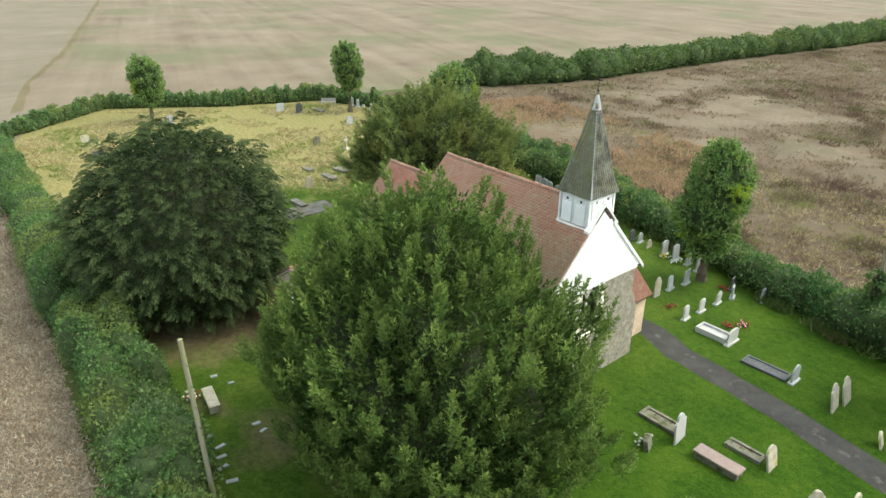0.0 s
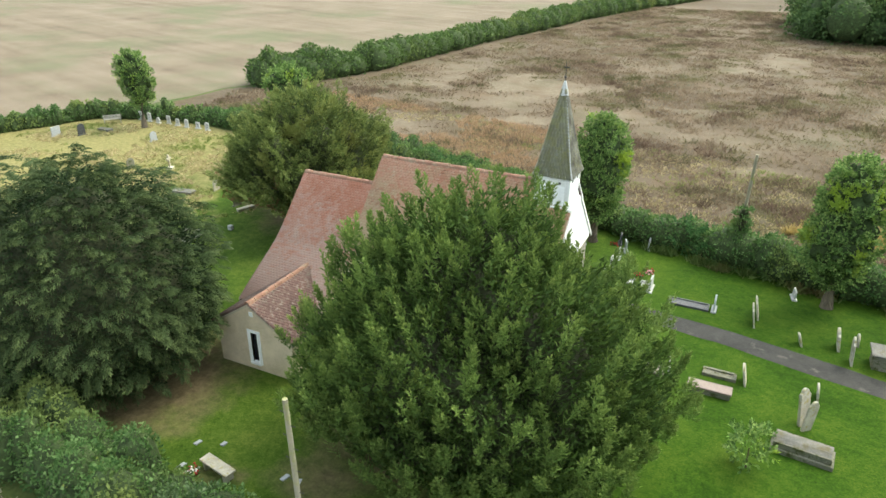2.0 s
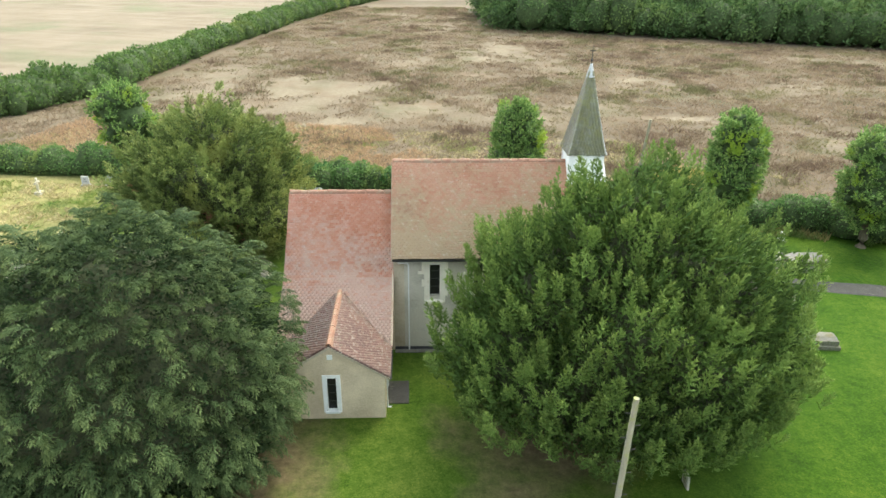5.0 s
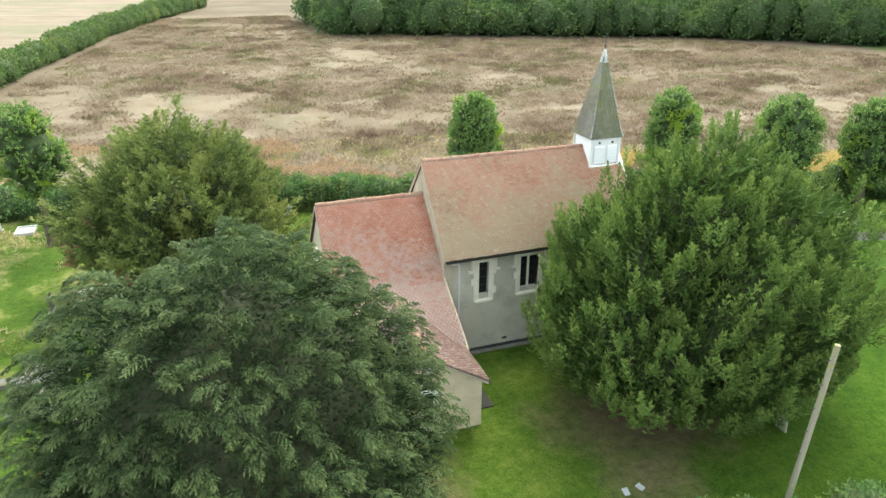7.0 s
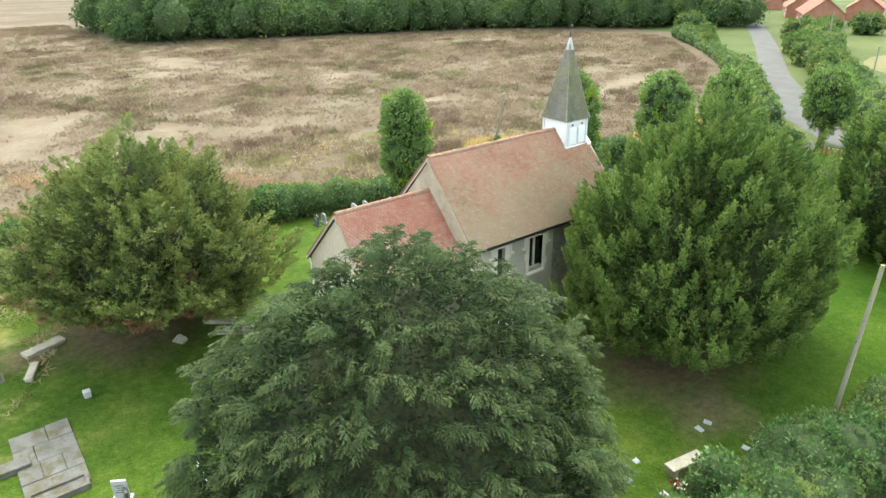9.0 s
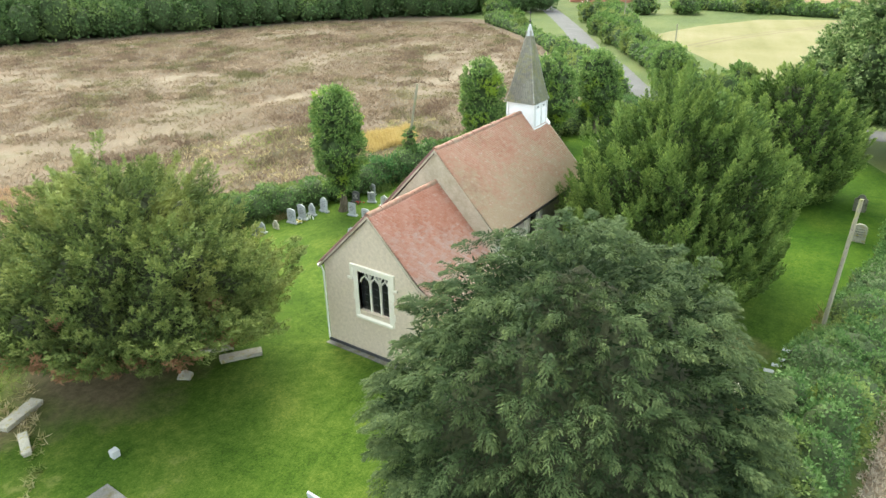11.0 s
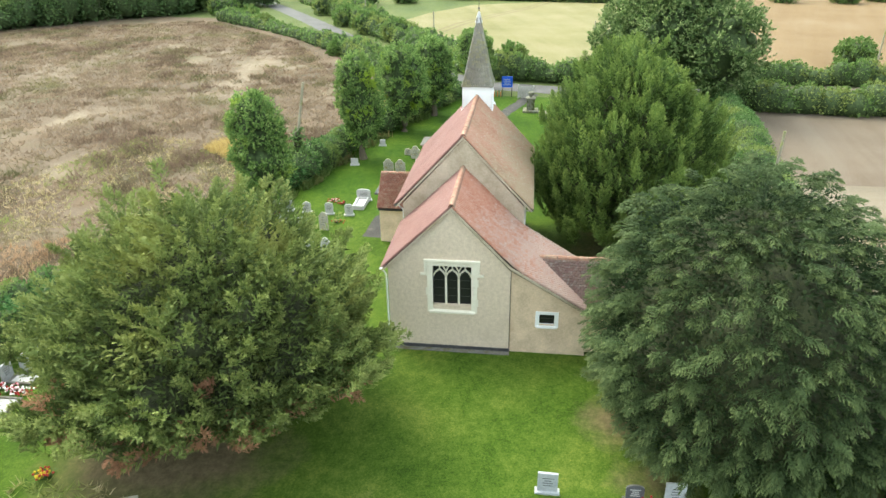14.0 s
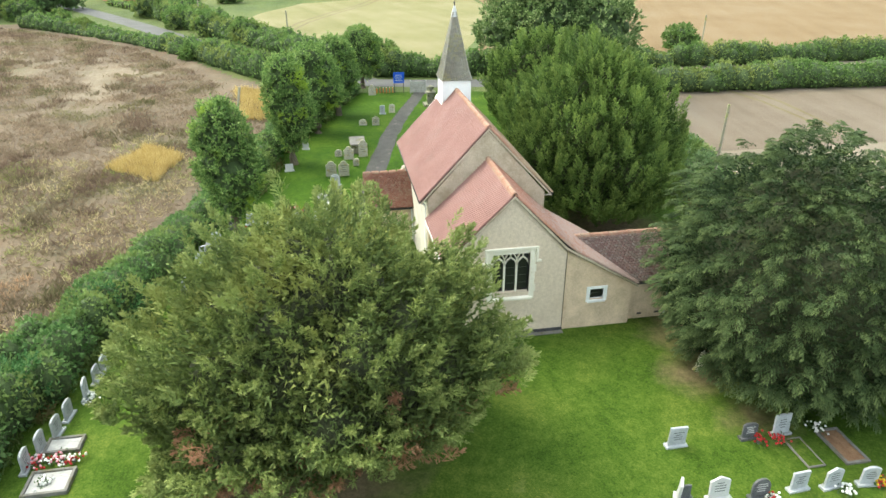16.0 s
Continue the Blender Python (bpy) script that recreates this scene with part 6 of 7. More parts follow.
def wood(name, line, deep, label):
    """A wood's edge: many rounded crowns, several rows deep, one mesh."""
    lob = []
    for (x0, y0), (x1, y1) in zip(line, line[1:]):
        n = int(math.hypot(x1 - x0, y1 - y0) / 4.6)
        tx, ty = (x1 - x0) / max(n, 1), (y1 - y0) / max(n, 1)
        l = math.hypot(tx, ty)
        for k in range(n + 1):
            for r in range(deep):
                h = random.uniform(4.5, 10.5) + r * 1.4
                lob.append((x0 + tx * k + ty / l * r * 6 + random.uniform(-1.5, 1.5), y0 + ty * k - tx / l * r * 6 + random.uniform(-1.5, 1.5), h * 0.5, random.uniform(2.6, 5.0), random.uniform(2.6, 5.0), h * 0.58))
    V, Q, I, base_i = [], [], [], 0
    L = np.array(lob)
    cnt = 760
    ci = np.repeat(np.arange(len(L)), cnt)
    d = unit(rng.normal(size=(len(ci), 3)) + np.array([0, 0, 0.5]))
    lump = 0.86 + 0.20 * np.sin(d[:, 0] * 7 + ci) * np.cos(d[:, 1] * 6 + ci * 2) + 0.14 * np.sin(d[:, 2] * 11 + d[:, 0] * 9 + ci) + 0.22 * rng.random(len(ci))
    P = L[ci, :3] + d * L[ci, 3:] * lump[:, None]
    ok = P[:, 2] > 0.1
    P, d = P[ok], d[ok]
    D = unit(d * 0.5 + rng.normal(size=P.shape) * 0.8)
    v, q = leaves(P, D, 0.72 * (0.6 + 0.7 * rng.random(len(P))), 0.46, 0.5)
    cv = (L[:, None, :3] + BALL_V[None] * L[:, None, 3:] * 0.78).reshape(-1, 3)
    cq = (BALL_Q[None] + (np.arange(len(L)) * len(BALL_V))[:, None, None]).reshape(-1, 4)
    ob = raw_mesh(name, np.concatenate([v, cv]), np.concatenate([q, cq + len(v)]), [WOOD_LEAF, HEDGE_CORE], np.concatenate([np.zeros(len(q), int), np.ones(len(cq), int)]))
    return tagged(ob, label, "wood", kind="stuff")


wood("far_wood", [(-143, -63), (-125, -78), (-104, -99), (-60, -119), (-28, -131), (-26, -174)], 4, "dense dark green wood along the far side of the pasture")


# ---- grasses ----
def scatter(n, outline, hole=None):
    """Random points inside an outline."""
    o = np.array(outline)
    lo, hi = o.min(0), o.max(0)
    pts = rng.random((int(n * 2.5), 2)) * (hi - lo) + lo
    return pts[inside(pts[:, 0], pts[:, 1], outline)][:n]


def patchy(pts, scale, cut_at):
    k = np.array([noise.fractal(Vector((x * scale, y * scale, 3.0)), 1.0, 2.0, 4) for x, y in pts])
    return pts[k > cut_at]


PASTURE = [(-6, -21.5), (8, -24.5), (20, -28), (38, -29), (42, -40), (31, -57), (27, -98), (20, -150), (15, -190), (-22, -190), (-22, -140), (-58, -112), (-100, -98), (-114, -64), (-86, -36), (-60, -21), (-42, -11.5), (-32, -15), (-22, -17.2), (-12, -20)]
pts = scatter(24000, PASTURE)
pts = pts[[weediness(x, y) + 0.5 * noise.fractal(Vector((x * 0.33, y * 0.33, 5.0)), 1.0, 2.0, 3) > random.uniform(0.2, 0.9) for x, y in pts]]
tagged(tufts("dry_weeds", pts, 13, 0.46, 0.13, 1.2, WEED, None, np.array([mound(x, y) for x, y in pts]) - 0.08, 0.45), "dry brown dock and thistle stems over the pasture", "weeds", kind="stuff")
pts = scatter(7000, PASTURE)
pts = pts[[weediness(x, y) + 0.9 * noise.fractal(Vector((x * 0.10, y * 0.13, 15.0)), 1.0, 2.0, 3) > random.uniform(0.85, 1.3) for x, y in pts]]
tagged(tufts("dock_clumps", pts, 26, 0.7, 0.12, 0.8, DOCK, None, np.array([mound(x, y) for x, y in pts]) - 0.08, 0.5), "taller clumps of purple-brown dock in the pasture", "weeds", kind="stuff")
near = patchy(scatter(6000, [(-4, -21), (14, -26), (34, -28), (30, -45), (-30, -34), (-44, -13), (-30, -16.5), (-14, -19.5)]), 0.08, -0.05)
tagged(tufts("dry_grass", near, 6, 0.4, 0.05, 0.9, LONG_GRASS, None, np.array([mound(x, y) for x, y in near]) - 0.05), "bleached grass along the hedge of the pasture", "grass", kind="stuff")
pts = patchy(scatter(6500, [(16, -28), (34, -30), (30, -46), (-2, -40), (-10, -24), (6, -25.5)]), 0.07, -0.25)
tagged(tufts("russet_grass", pts, 6, 0.45, 0.05, 0.6, RUSSET, None, np.array([mound(x, y) for x, y in pts]) - 0.05), "tall russet seeding grass beyond the south hedge", "grass", kind="stuff")
pts = np.concatenate([scatter(800, [(-24.5, -20.8), (-30, -19.6), (-33, -23), (-28, -25)]), scatter(900, [(-40, -12.4), (-52, -13), (-55, -18), (-41, -16)])])
tagged(tufts("golden_grass", pts, 9, 0.75, 0.06, 0.6, GOLD_GRASS, None, np.array([mound(x, y) for x, y in pts]) - 0.05), "patch of golden yellow tall grass beside the hedge", "grass", kind="stuff")
pts = patchy(scatter(9000, [(16, -21), (36, -24), (45, -20), (48, -10), (55, 1), (46, 13), (22, 13), (14.5, 4), (14.5, -3.5), (12, -6), (9.5, -12), (10, -15)]), 0.12, -0.1)
tagged(tufts("long_grass", pts, 8, 0.36, 0.05, 1.2, LONG_GRASS), "uncut yellowed grass between the eastern graves", "grass", kind="stuff")
pts = scatter(15000, [(-16, 20.2), (-8, 19.4), (17, 17.3), (38, 15.4), (38, 20), (17, 23), (-16, 27)])
tagged(tufts("wheat", pts, 4, 0.22, 0.065, 1.0, WHEAT_EAR), "standing ripe wheat at the field's edge", "wheat", kind="stuff")


def beside(line, n, near, far):
    """Random places along a line of (x, y), set off it to one side."""
    p = np.array(line, float)
    i = rng.integers(0, len(p) - 1, n)
    s = rng.random((n, 1))
    t = unit(p[i + 1] - p[i])
    return p[i] + (p[i + 1] - p[i]) * s + np.stack([-t[:, 1], t[:, 0]], 1) * (near + (far - near) * rng.random((n, 1)))


north_line = [(24, 15.4), (12, 16.2), (0, 16.8), (-8, 17.6), (-14, 18.3), (-22, 19.8), (-32, 21.0)]
south_line = [(18, -24.5), (8, -22), (0, -20.6), (-6, -18.9), (-12, -17), (-18, -15.1), (-22, -14.2), (-32, -12), (-42, -8.2)]
pts = patchy(np.concatenate([beside(north_line, 1300, 1.0, 1.8), beside(south_line, 1000, -1.0, -1.6)]), 0.3, -0.1)
tagged(tufts("nettles", pts, 7, 0.6, 0.10, 0.5, NETTLE), "tall nettles and seeding weeds at the foot of the hedges", "weeds", kind="stuff")

# ---- graves ----
def arc(a0, a1, cy, cz, r, n=8):
    return [(cy + r * math.cos(radians(a0 + (a1 - a0) * k / n)), cz + r * math.sin(radians(a0 + (a1 - a0) * k / n))) for k in range(n + 1)]


def stone_outline(style, w, h):
    b = w / 2
    if style == "round":
        return [(-b, 0), (b, 0)] + arc(0, 180, 0, h - b, b, 10)
    if style == "low_round":
        return [(-b, 0), (b, 0), (b, h - 0.14)] + [(b * math.cos(radians(k)), h - 0.14 + 0.14 * math.sin(radians(k))) for k in range(15, 180, 15)] + [(-b, h - 0.14)]
    if style == "shoulder":
        s = b * 0.62
        return [(-b, 0), (b, 0), (b, h - s - 0.08), (s + 0.03, h - s - 0.02)] + arc(0, 180, 0, h - s, s, 8) + [(-s - 0.03, h - s - 0.02), (-b, h - s - 0.08)]
    if style == "peak":
        return [(-b, 0), (b, 0), (b, h - 0.16), (0, h), (-b, h - 0.16)]
    if style == "ogee":
        return [(-b, 0), (b, 0), (b, h - 0.1), (b * 0.7, h - 0.06), (b * 0.35, h - 0.01), (0, h), (-b * 0.35, h - 0.01), (-b * 0.7, h - 0.06), (-b, h - 0.1)]
    return [(-b, 0), (b, 0), (b, h - 0.02), (-b, h)]


def headstone(x, y, w, h, style, mat, label, rz=0, tilt=0, plinth=True, thick=0.09, side=0, inscribed=True):
    t = thing("headstone", label, "headstone", (x, y, 0.012), rz, "headstones", rx=side, ry=tilt)
    z = -0.04
    if plinth:
        part("base", boxed(-0.14, 0.14, -w / 2 - 0.08, w / 2 + 0.08, -0.05, 0.09), mat, t, bevel=0.012)
        z = 0.085
    bm = prism([(a, b + z) for a, b in stone_outline(style, w, h)], thick, "x", -thick / 2)
    part("slab", bm, mat, t, bevel=0.01)
    if inscribed and h > 0.6:
        bm = bmesh.new()
        for k in range(4):
            l = w * random.uniform(0.3, 0.66)
            zz = z + h * (0.72 - 0.13 * k)
            box(bm, thick / 2 - 0.003, thick / 2 + 0.004, -l / 2, l / 2, zz - 0.016, zz + 0.016)
        part("inscription", bm, S_DARK if mat is not S_DARK else S_WHITE, t)
    return t


def kerb_set(x0, x1, y0, y1, mat, fill, label, h=0.14, wd=0.11, slab=False):
    cx, cy = (x0 + x1) / 2, (y0 + y1) / 2
    t = thing("grave_kerb", label, "grave", (cx, cy, 0.012), 0, "kerbed graves")
    a, b = (x1 - x0) / 2, (y1 - y0) / 2
    for q in ((-a, a, -b, -b + wd), (-a, a, b - wd, b), (-a, -a + wd, -b + wd, b - wd), (a - wd, a, -b + wd, b - wd)):
        part("kerb", boxed(*q, -0.05, h), mat, t, bevel=0.012)
    bm = bmesh.new()
    bmesh.ops.create_grid(bm, x_segments=14, y_segments=8, size=1)
    for v in bm.verts:
        v.co = Vector((v.co.x * (a - wd), v.co.y * (b - wd), h * 0.55 + 0.025 * noise.noise(Vector((v.co.x * 4 + cx, v.co.y * 3 + cy, 0)))))
    part("filling", bm, fill, t)
    return t


def ledger(x0, x1, y0, y1, h, mat, label, lip=0.06, base_mat=None, rz=0, coped=False):
    cx, cy, a, b = (x0 + x1) / 2, (y0 + y1) / 2, (x1 - x0) / 2, (y1 - y0) / 2
    t = thing("tomb", label, "tomb", (cx, cy, 0.012), rz, "table and ledger tombs")
    part("body", boxed(-a + lip, a - lip, -b + lip, b - lip, -0.05, h - 0.1), base_mat or mat, t, bevel=0.01)
    if coped:
        part("plinth", boxed(-a, a, -b, b, -0.05, h * 0.35), base_mat or mat, t, bevel=0.02)
        part("lid", prism([(-b * 0.8, h * 0.6), (b * 0.8, h * 0.6), (b * 0.72, h * 0.82), (b * 0.3, h), (-b * 0.3, h), (-b * 0.72, h * 0.82)], 2 * a * 0.88, "x", -a * 0.88), mat, t, bevel=0.015)
    else:
        part("lid", boxed(-a, a, -b, b, h - 0.1, h), mat, t, bevel=0.02)
    return t


def flowers(x, y, r, colours, label, h=0.22, n=26):
    t = thing("flower_bunch", label, "flowers", (x, y, 0.012), 0, "flowers on the graves")
    part("pot", tube([(0, 0, 0), (0, 0, 0.1)], [0.05, 0.07], 8), S_DARK, t)
    P = np.column_stack([rng.normal(size=(n * 3, 2)) * r * 0.5, 0.03 + rng.random(n * 3) * h * 0.7])
    v, q = leaves(P, unit(rng.normal(size=P.shape) + np.array([0, 0, 0.6])), 0.13, 0.05)
    tagged(raw_mesh("foliage", v, q, [STEM], None, t), kind="stuff")
    for c in colours:
        P = np.column_stack([rng.normal(size=(n, 2)) * r * 0.5, h * (0.5 + 0.6 * rng.random(n))])
        V = (P[:, None, :] + BALL_V[None] * 0.045).reshape(-1, 3)
        Q = (BALL_Q[None] + (np.arange(n) * len(BALL_V))[:, None, None]).reshape(-1, 4)
        tagged(raw_mesh("bouquet", V, Q, [c], None, t), kind="stuff")
    return t


GREY_L, DARK_L, OLD_L, WHITE_L = "grey granite headstone standing in the grass", "dark polished granite headstone", "old lichen-covered limestone headstone", "white marble headstone in the grass"
# south of the church
for x, y, w_, h_, st, mt, lb, rz in (
        (-6.6, -15.5, 0.6, 0.7, "low_round", S_DARK, "small dark headstone against the hedge", 0), (-7.2, -15.6, 0.55, 0.65, "round", S_GREY, "small grey headstone against the hedge", 5), (-8.1, -15.3, 0.55, 0.65, "shoulder", S_LICHEN, "weathered headstone against the hedge", 0),
        (-9.4, -15.1, 0.72, 0.95, "low_round", S_GREY, "grey headstone with chippings against the hedge", 3), (-10.3, -15.0, 0.72, 1.0, "ogee", S_GREY, GREY_L, 0), (-11.2, -15.0, 0.6, 0.75, "shoulder", S_GREY, "smaller grey shouldered headstone", 0), (-12.1, -14.7, 0.65, 0.95, "round", S_GREY, "round-topped grey headstone beside the hedge tree", 0),
        (-12.4, -9.7, 0.6, 1.3, "shoulder", S_LICHEN, "tall golden lichened headstone", 0), (-12.4, -11.1, 0.62, 0.8, "low_round", S_GREY, "grey headstone with flowers at its foot", 8), (-12.6, -12.5, 0.6, 0.85, "flat", S_GREY, GREY_L, 4),
        (-14.9, -8.7, 0.55, 0.75, "low_round", S_WHITE, "pale headstone in a row", 5), (-15.0, -10.1, 0.55, 0.75, "low_round", S_WHITE, "pale headstone in a row", 3), (-15.1, -11.7, 0.55, 0.75, "peak", S_WHITE, "pale headstone in a row", 5), (-15.3, -13.0, 0.55, 0.7, "flat", S_GREY, "low grey headstone near the hedge", 20), (-14.7, -14.0, 0.6, 0.75, "low_round", S_DARK, "dark headstone with red flowers", 10), (-16.6, -14.0, 0.55, 0.75, "low_round", S_GREY, "plain grey headstone by the hedge", 0),
        (-9.3, -9.7, 0.55, 0.8, "round", S_GREY, GREY_L, 0), (-9.3, -8.7, 0.6, 0.85, "shoulder", S_WHITE, WHITE_L, 0), (-7.0, -8.3, 0.5, 0.6, "low_round", S_GREY, GREY_L, 0),
        (-25.3, -10.9, 0.6, 0.5, "flat", S_WHITE, "small white book-shaped headstone near the hedge", 10), (-30.7, -9.7, 0.5, 0.5, "flat", S_WHITE, "small white headstone below the hedge", 0),
        (-28.3, -7.0, 0.6, 0.65, "round", S_LICHEN, OLD_L, 0), (-37.4, -4.4, 0.75, 0.65, "round", S_LICHEN, OLD_L, 0), (-37.2, -3.2, 0.7, 0.9, "peak", S_LICHEN, OLD_L, 0), (-41.2, -2.2, 0.5, 0.8, "flat", S_GREY, GREY_L, 0), (-41.6, -1.2, 0.6, 0.9, "low_round", S_LICHEN, OLD_L, 0), (-49.6, -2.6, 0.8, 1.2, "shoulder", S_LICHEN, "tall pale shouldered headstone by the boundary", 0)):
    headstone(x, y, w_, h_, st, mt, lb, rz, random.uniform(-4, 4), mt is not S_LICHEN)
headstone(-17.75, -8.35, 1.0, 0.75, "low_round", S_WHITE, "white headstone at the head of a white kerbed grave", 0)
kerb_set(-17.6, -15.9, -8.75, -7.95, S_WHITE, S_WHITE, "white marble kerb round a pale slab", 0.3, 0.1)
headstone(-21.35, -7.45, 0.7, 0.85, "round", S_GREY, "pale grey round-topped headstone of a dark kerbed grave", 0)
kerb_set(-21.1, -18.9, -7.85, -7.05, S_DARK, S_DARK, "black granite kerb with dark chippings", 0.12)
headstone(-23.45, -6.75, 0.8, 1.35, "shoulder", S_LICHEN, "leaning lichened headstone, one of a pair", 4, 11, False)
headstone(-23.6, -7.7, 0.8, 1.35, "shoulder", S_LICHEN, "leaning lichened headstone, one of a pair", 2, 13, False)
headstone(-25.7, -5.7, 0.5, 0.75, "round", S_LICHEN, "small leaning weathered headstone", 10, 16, False)
headstone(-27.9, -5.0, 0.75, 1.5, "shoulder", S_LICHEN, "tall old headstone beside the chest tomb", 0, 5, False)
ledger(-31.0, -28.6, -6.0, -4.7, 0.85, S_SLAB, "weathered stone chest tomb with a moulded lid", 0.14, S_MOSS)
ledger(-22.9, -21.0, 0.2, 0.85, 0.36, S_PINK, "polished pink granite ledger on a stone base", 0.05, S_MOSS)
kerb_set(-19.9, -18.1, -0.45, 0.3, S_MOSS, S_MOSS, "mossy broken kerb round an old grave", 0.16, 0.14)
headstone(-20.15, 0.35, 0.9, 1.35, "shoulder", S_WHITE, "tall white streaked headstone at a mossy grave", 6, 5, False)
headstone(-19.6, 1.75, 0.6, 0.7, "peak", S_MOSS, "broken mossy stump of a headstone", 20, 12, False, 0.2, inscribed=False)
kerb_set(-23.0, -21.5, -1.35, -0.75, S_MOSS, S_MOSS, "mossy sunken kerb of an old grave", 0.16, 0.14)
headstone(-23.4, -1.0, 0.75, 1.05, "round", S_LICHEN, "tan round-topped headstone leaning back", 0, 13, False)
headstone(-26.4, -1.2, 0.65, 0.8, "round", S_LICHEN, "small pale round-topped headstone", 0, 8, False)
headstone(-25.8, 1.1, 0.55, 1.75, "shoulder", S_LICHEN, "tall narrow leaning headstone with a split edge", -40, 10, False, 0.14)
headstone(-25.9, 1.45, 0.5, 1.6, "shoulder", S_LICHEN, "thin upright headstone behind another", -48, -4, False, 0.1)
ledger(-26.9, -24.6, 2.5, 3.6, 0.56, S_SLAB, "grey coped stone tomb on a stepped base", 0.1, S_MOSS, -6, True)
headstone(-27.4, -6.2, 0.8, 1.2, "shoulder", S_LICHEN, "broad old headstone leaning back", 0, 9, False, 0.13)
for x, y, c, lb in ((-14.4, -13.6, [RED], "red flowers at a headstone"), (-16.9, -9.7, [RED], "mixed red and yellow flowers on a grave"), (-17.3, -10.5, [RED, PINKF], "red and pink flowers on a grave"), (-19.2, 1.6, [WHITEF], "white flowers by a broken stone"), (-9.6, -14.7, [WHITEF, YELLOW], "white flowers at a headstone"), (-10.6, -14.6, [WHITEF], "white flowers at a headstone"), (-13.6, -9.2, [RED], "red flowers near the church")):
    flowers(x, y, 0.4, c, lb, 0.16, 14)
# north lawn
t = thing("stone_bench", "low weathered stone bench on two blocks over bare soil", "bench", (-5.65, 14.25, 0.012), -10)
part("seat", boxed(-0.8, 0.8, -0.24, 0.24, 0.36, 0.46), S_LICHEN, t, bevel=0.02)
for x0 in (-0.66, 0.5):
    part("leg", boxed(x0, x0 + 0.16, -0.2, 0.2, -0.05, 0.36), S_LICHEN, t, bevel=0.015)
flowers(-4.75, 14.75, 0.25, [RED, WHITEF], "flower pot on the rough stone grave")
for x, y, s in ((-8.4, 15.1, 0.42), (-9.0, 15.3, 0.4), (-9.6, 15.5, 0.42), (-10.5, 15.5, 0.45), (-4.0, 14.6, 0.4), (-8.6, 13.3, 0.3), (-8.0, 13.3, 0.35), (-7.5, 15.3, 0.4), (-3.6, 13.3, 0.3), (-4.6, 12.9, 0.25)):
    headstone(x, y, s, 0.22, "flat", S_GREY, "small flat grey memorial tablet in the lawn", random.uniform(-30, 30), -78, False, 0.06, inscribed=False)
headstone(-15.8, 12.4, 0.5, 0.8, "shoulder", S_LICHEN, "small pale stone below the yew", 0, 5, False)
headstone(-31.5, 16.6, 0.8, 1.3, "shoulder", S_MOSS, "dark mossy headstone near the north hedge", 0, 4, False)
headstone(-25.8, 17.0, 0.8, 1.3, "round", S_LICHEN, "round-topped old headstone near the north hedge", 0, 6, False)
# east lawn
for x, y, w_, h_, st, mt, lb, rz in (
        (8.3, 4.2, 0.68, 0.85, "flat", S_GREY, "plain grey headstone standing alone on the lawn", 0), (8.4, 7.1, 0.6, 0.62, "low_round", S_DARK, "small black headstone with red flowers", 0), (8.4, 8.4, 0.68, 0.85, "flat", S_GREY, "grey headstone with red flowers", 4),
        (10.7, 3.3, 0.35, 0.5, "flat", S_DARK, "small dark memorial block", 0), (10.9, 4.4, 0.72, 0.85, "peak", S_WHITE, "white marble headstone in a row", 0), (11.1, 5.8, 0.66, 0.72, "round", S_DARK, "dark round-topped headstone with flowers", 0), (11.0, 7.3, 0.66, 0.72, "flat", S_GREY, "grey square headstone in a row", 5), (11.1, 8.5, 0.66, 0.8, "peak", S_GREY, "grey peaked headstone in a row", 5), (11.2, 9.8, 0.62, 0.75, "ogee", S_GREY, "grey headstone with yellow flowers", -6),
        (16.9, -3.7, 0.7, 1.0, "round", S_LICHEN, OLD_L, 0), (17.0, -9.9, 0.7, 1.0, "round", S_LICHEN, "brown weathered headstone in the long grass", 0), (13.2, -8.0, 0.7, 0.95, "round", S_MOSS, "dark mossy headstone beside the yew", 0), (41.2, -16.3, 0.8, 1.1, "round", S_DARK, "dark round headstone at the far end", 0), (43.2, -14.9, 1.0, 0.9, "flat", S_GREY, "wide grey headstone at the far end", 0), (32.8, -18.0, 0.8, 0.9, "round", S_GREY, GREY_L, 0), (27.9, -10.9, 0.8, 0.8, "round", S_MOSS, "brown old headstone in the long grass", 0), (36.9, 7.3, 1.0, 0.5, "flat", S_DARK, "low dark headstone near the north hedge", 0), (45.3, -2.5, 0.8, 0.9, "round", S_GREY, "grey headstone in the far grass", 0), (43, 6.9, 0.8, 0.8, "low_round", S_LICHEN, "pale headstone in the far grass", 0)):
    headstone(x, y, w_, h_, st, mt, lb, rz, random.uniform(-4, 4), mt is not S_LICHEN)
for k in range(8):
    headstone(40.8 - k * 1.4, -23.6 + 0.1 * (k % 3), 0.55, random.uniform(0.5, 0.95), ("flat", "low_round", "round")[k % 3], S_WHITE, "small white headstone in a row below the hedge", 90)
headstone(4.0, 7.5, 0.5, 0.85, "shoulder", S_LICHEN, "small weathered stone under the dark yew", 30, 6, True, 0.14)
kerb_set(8.5, 10.3, 9.75, 10.7, S_SLAB, GRAVE_SOIL, "grey kerb round bare brown soil", 0.1)
kerb_set(8.7, 10.2, 8.3, 9.0, S_SLAB, LAWN, "narrow stone kerb round a grassed grave", 0.07, 0.06)
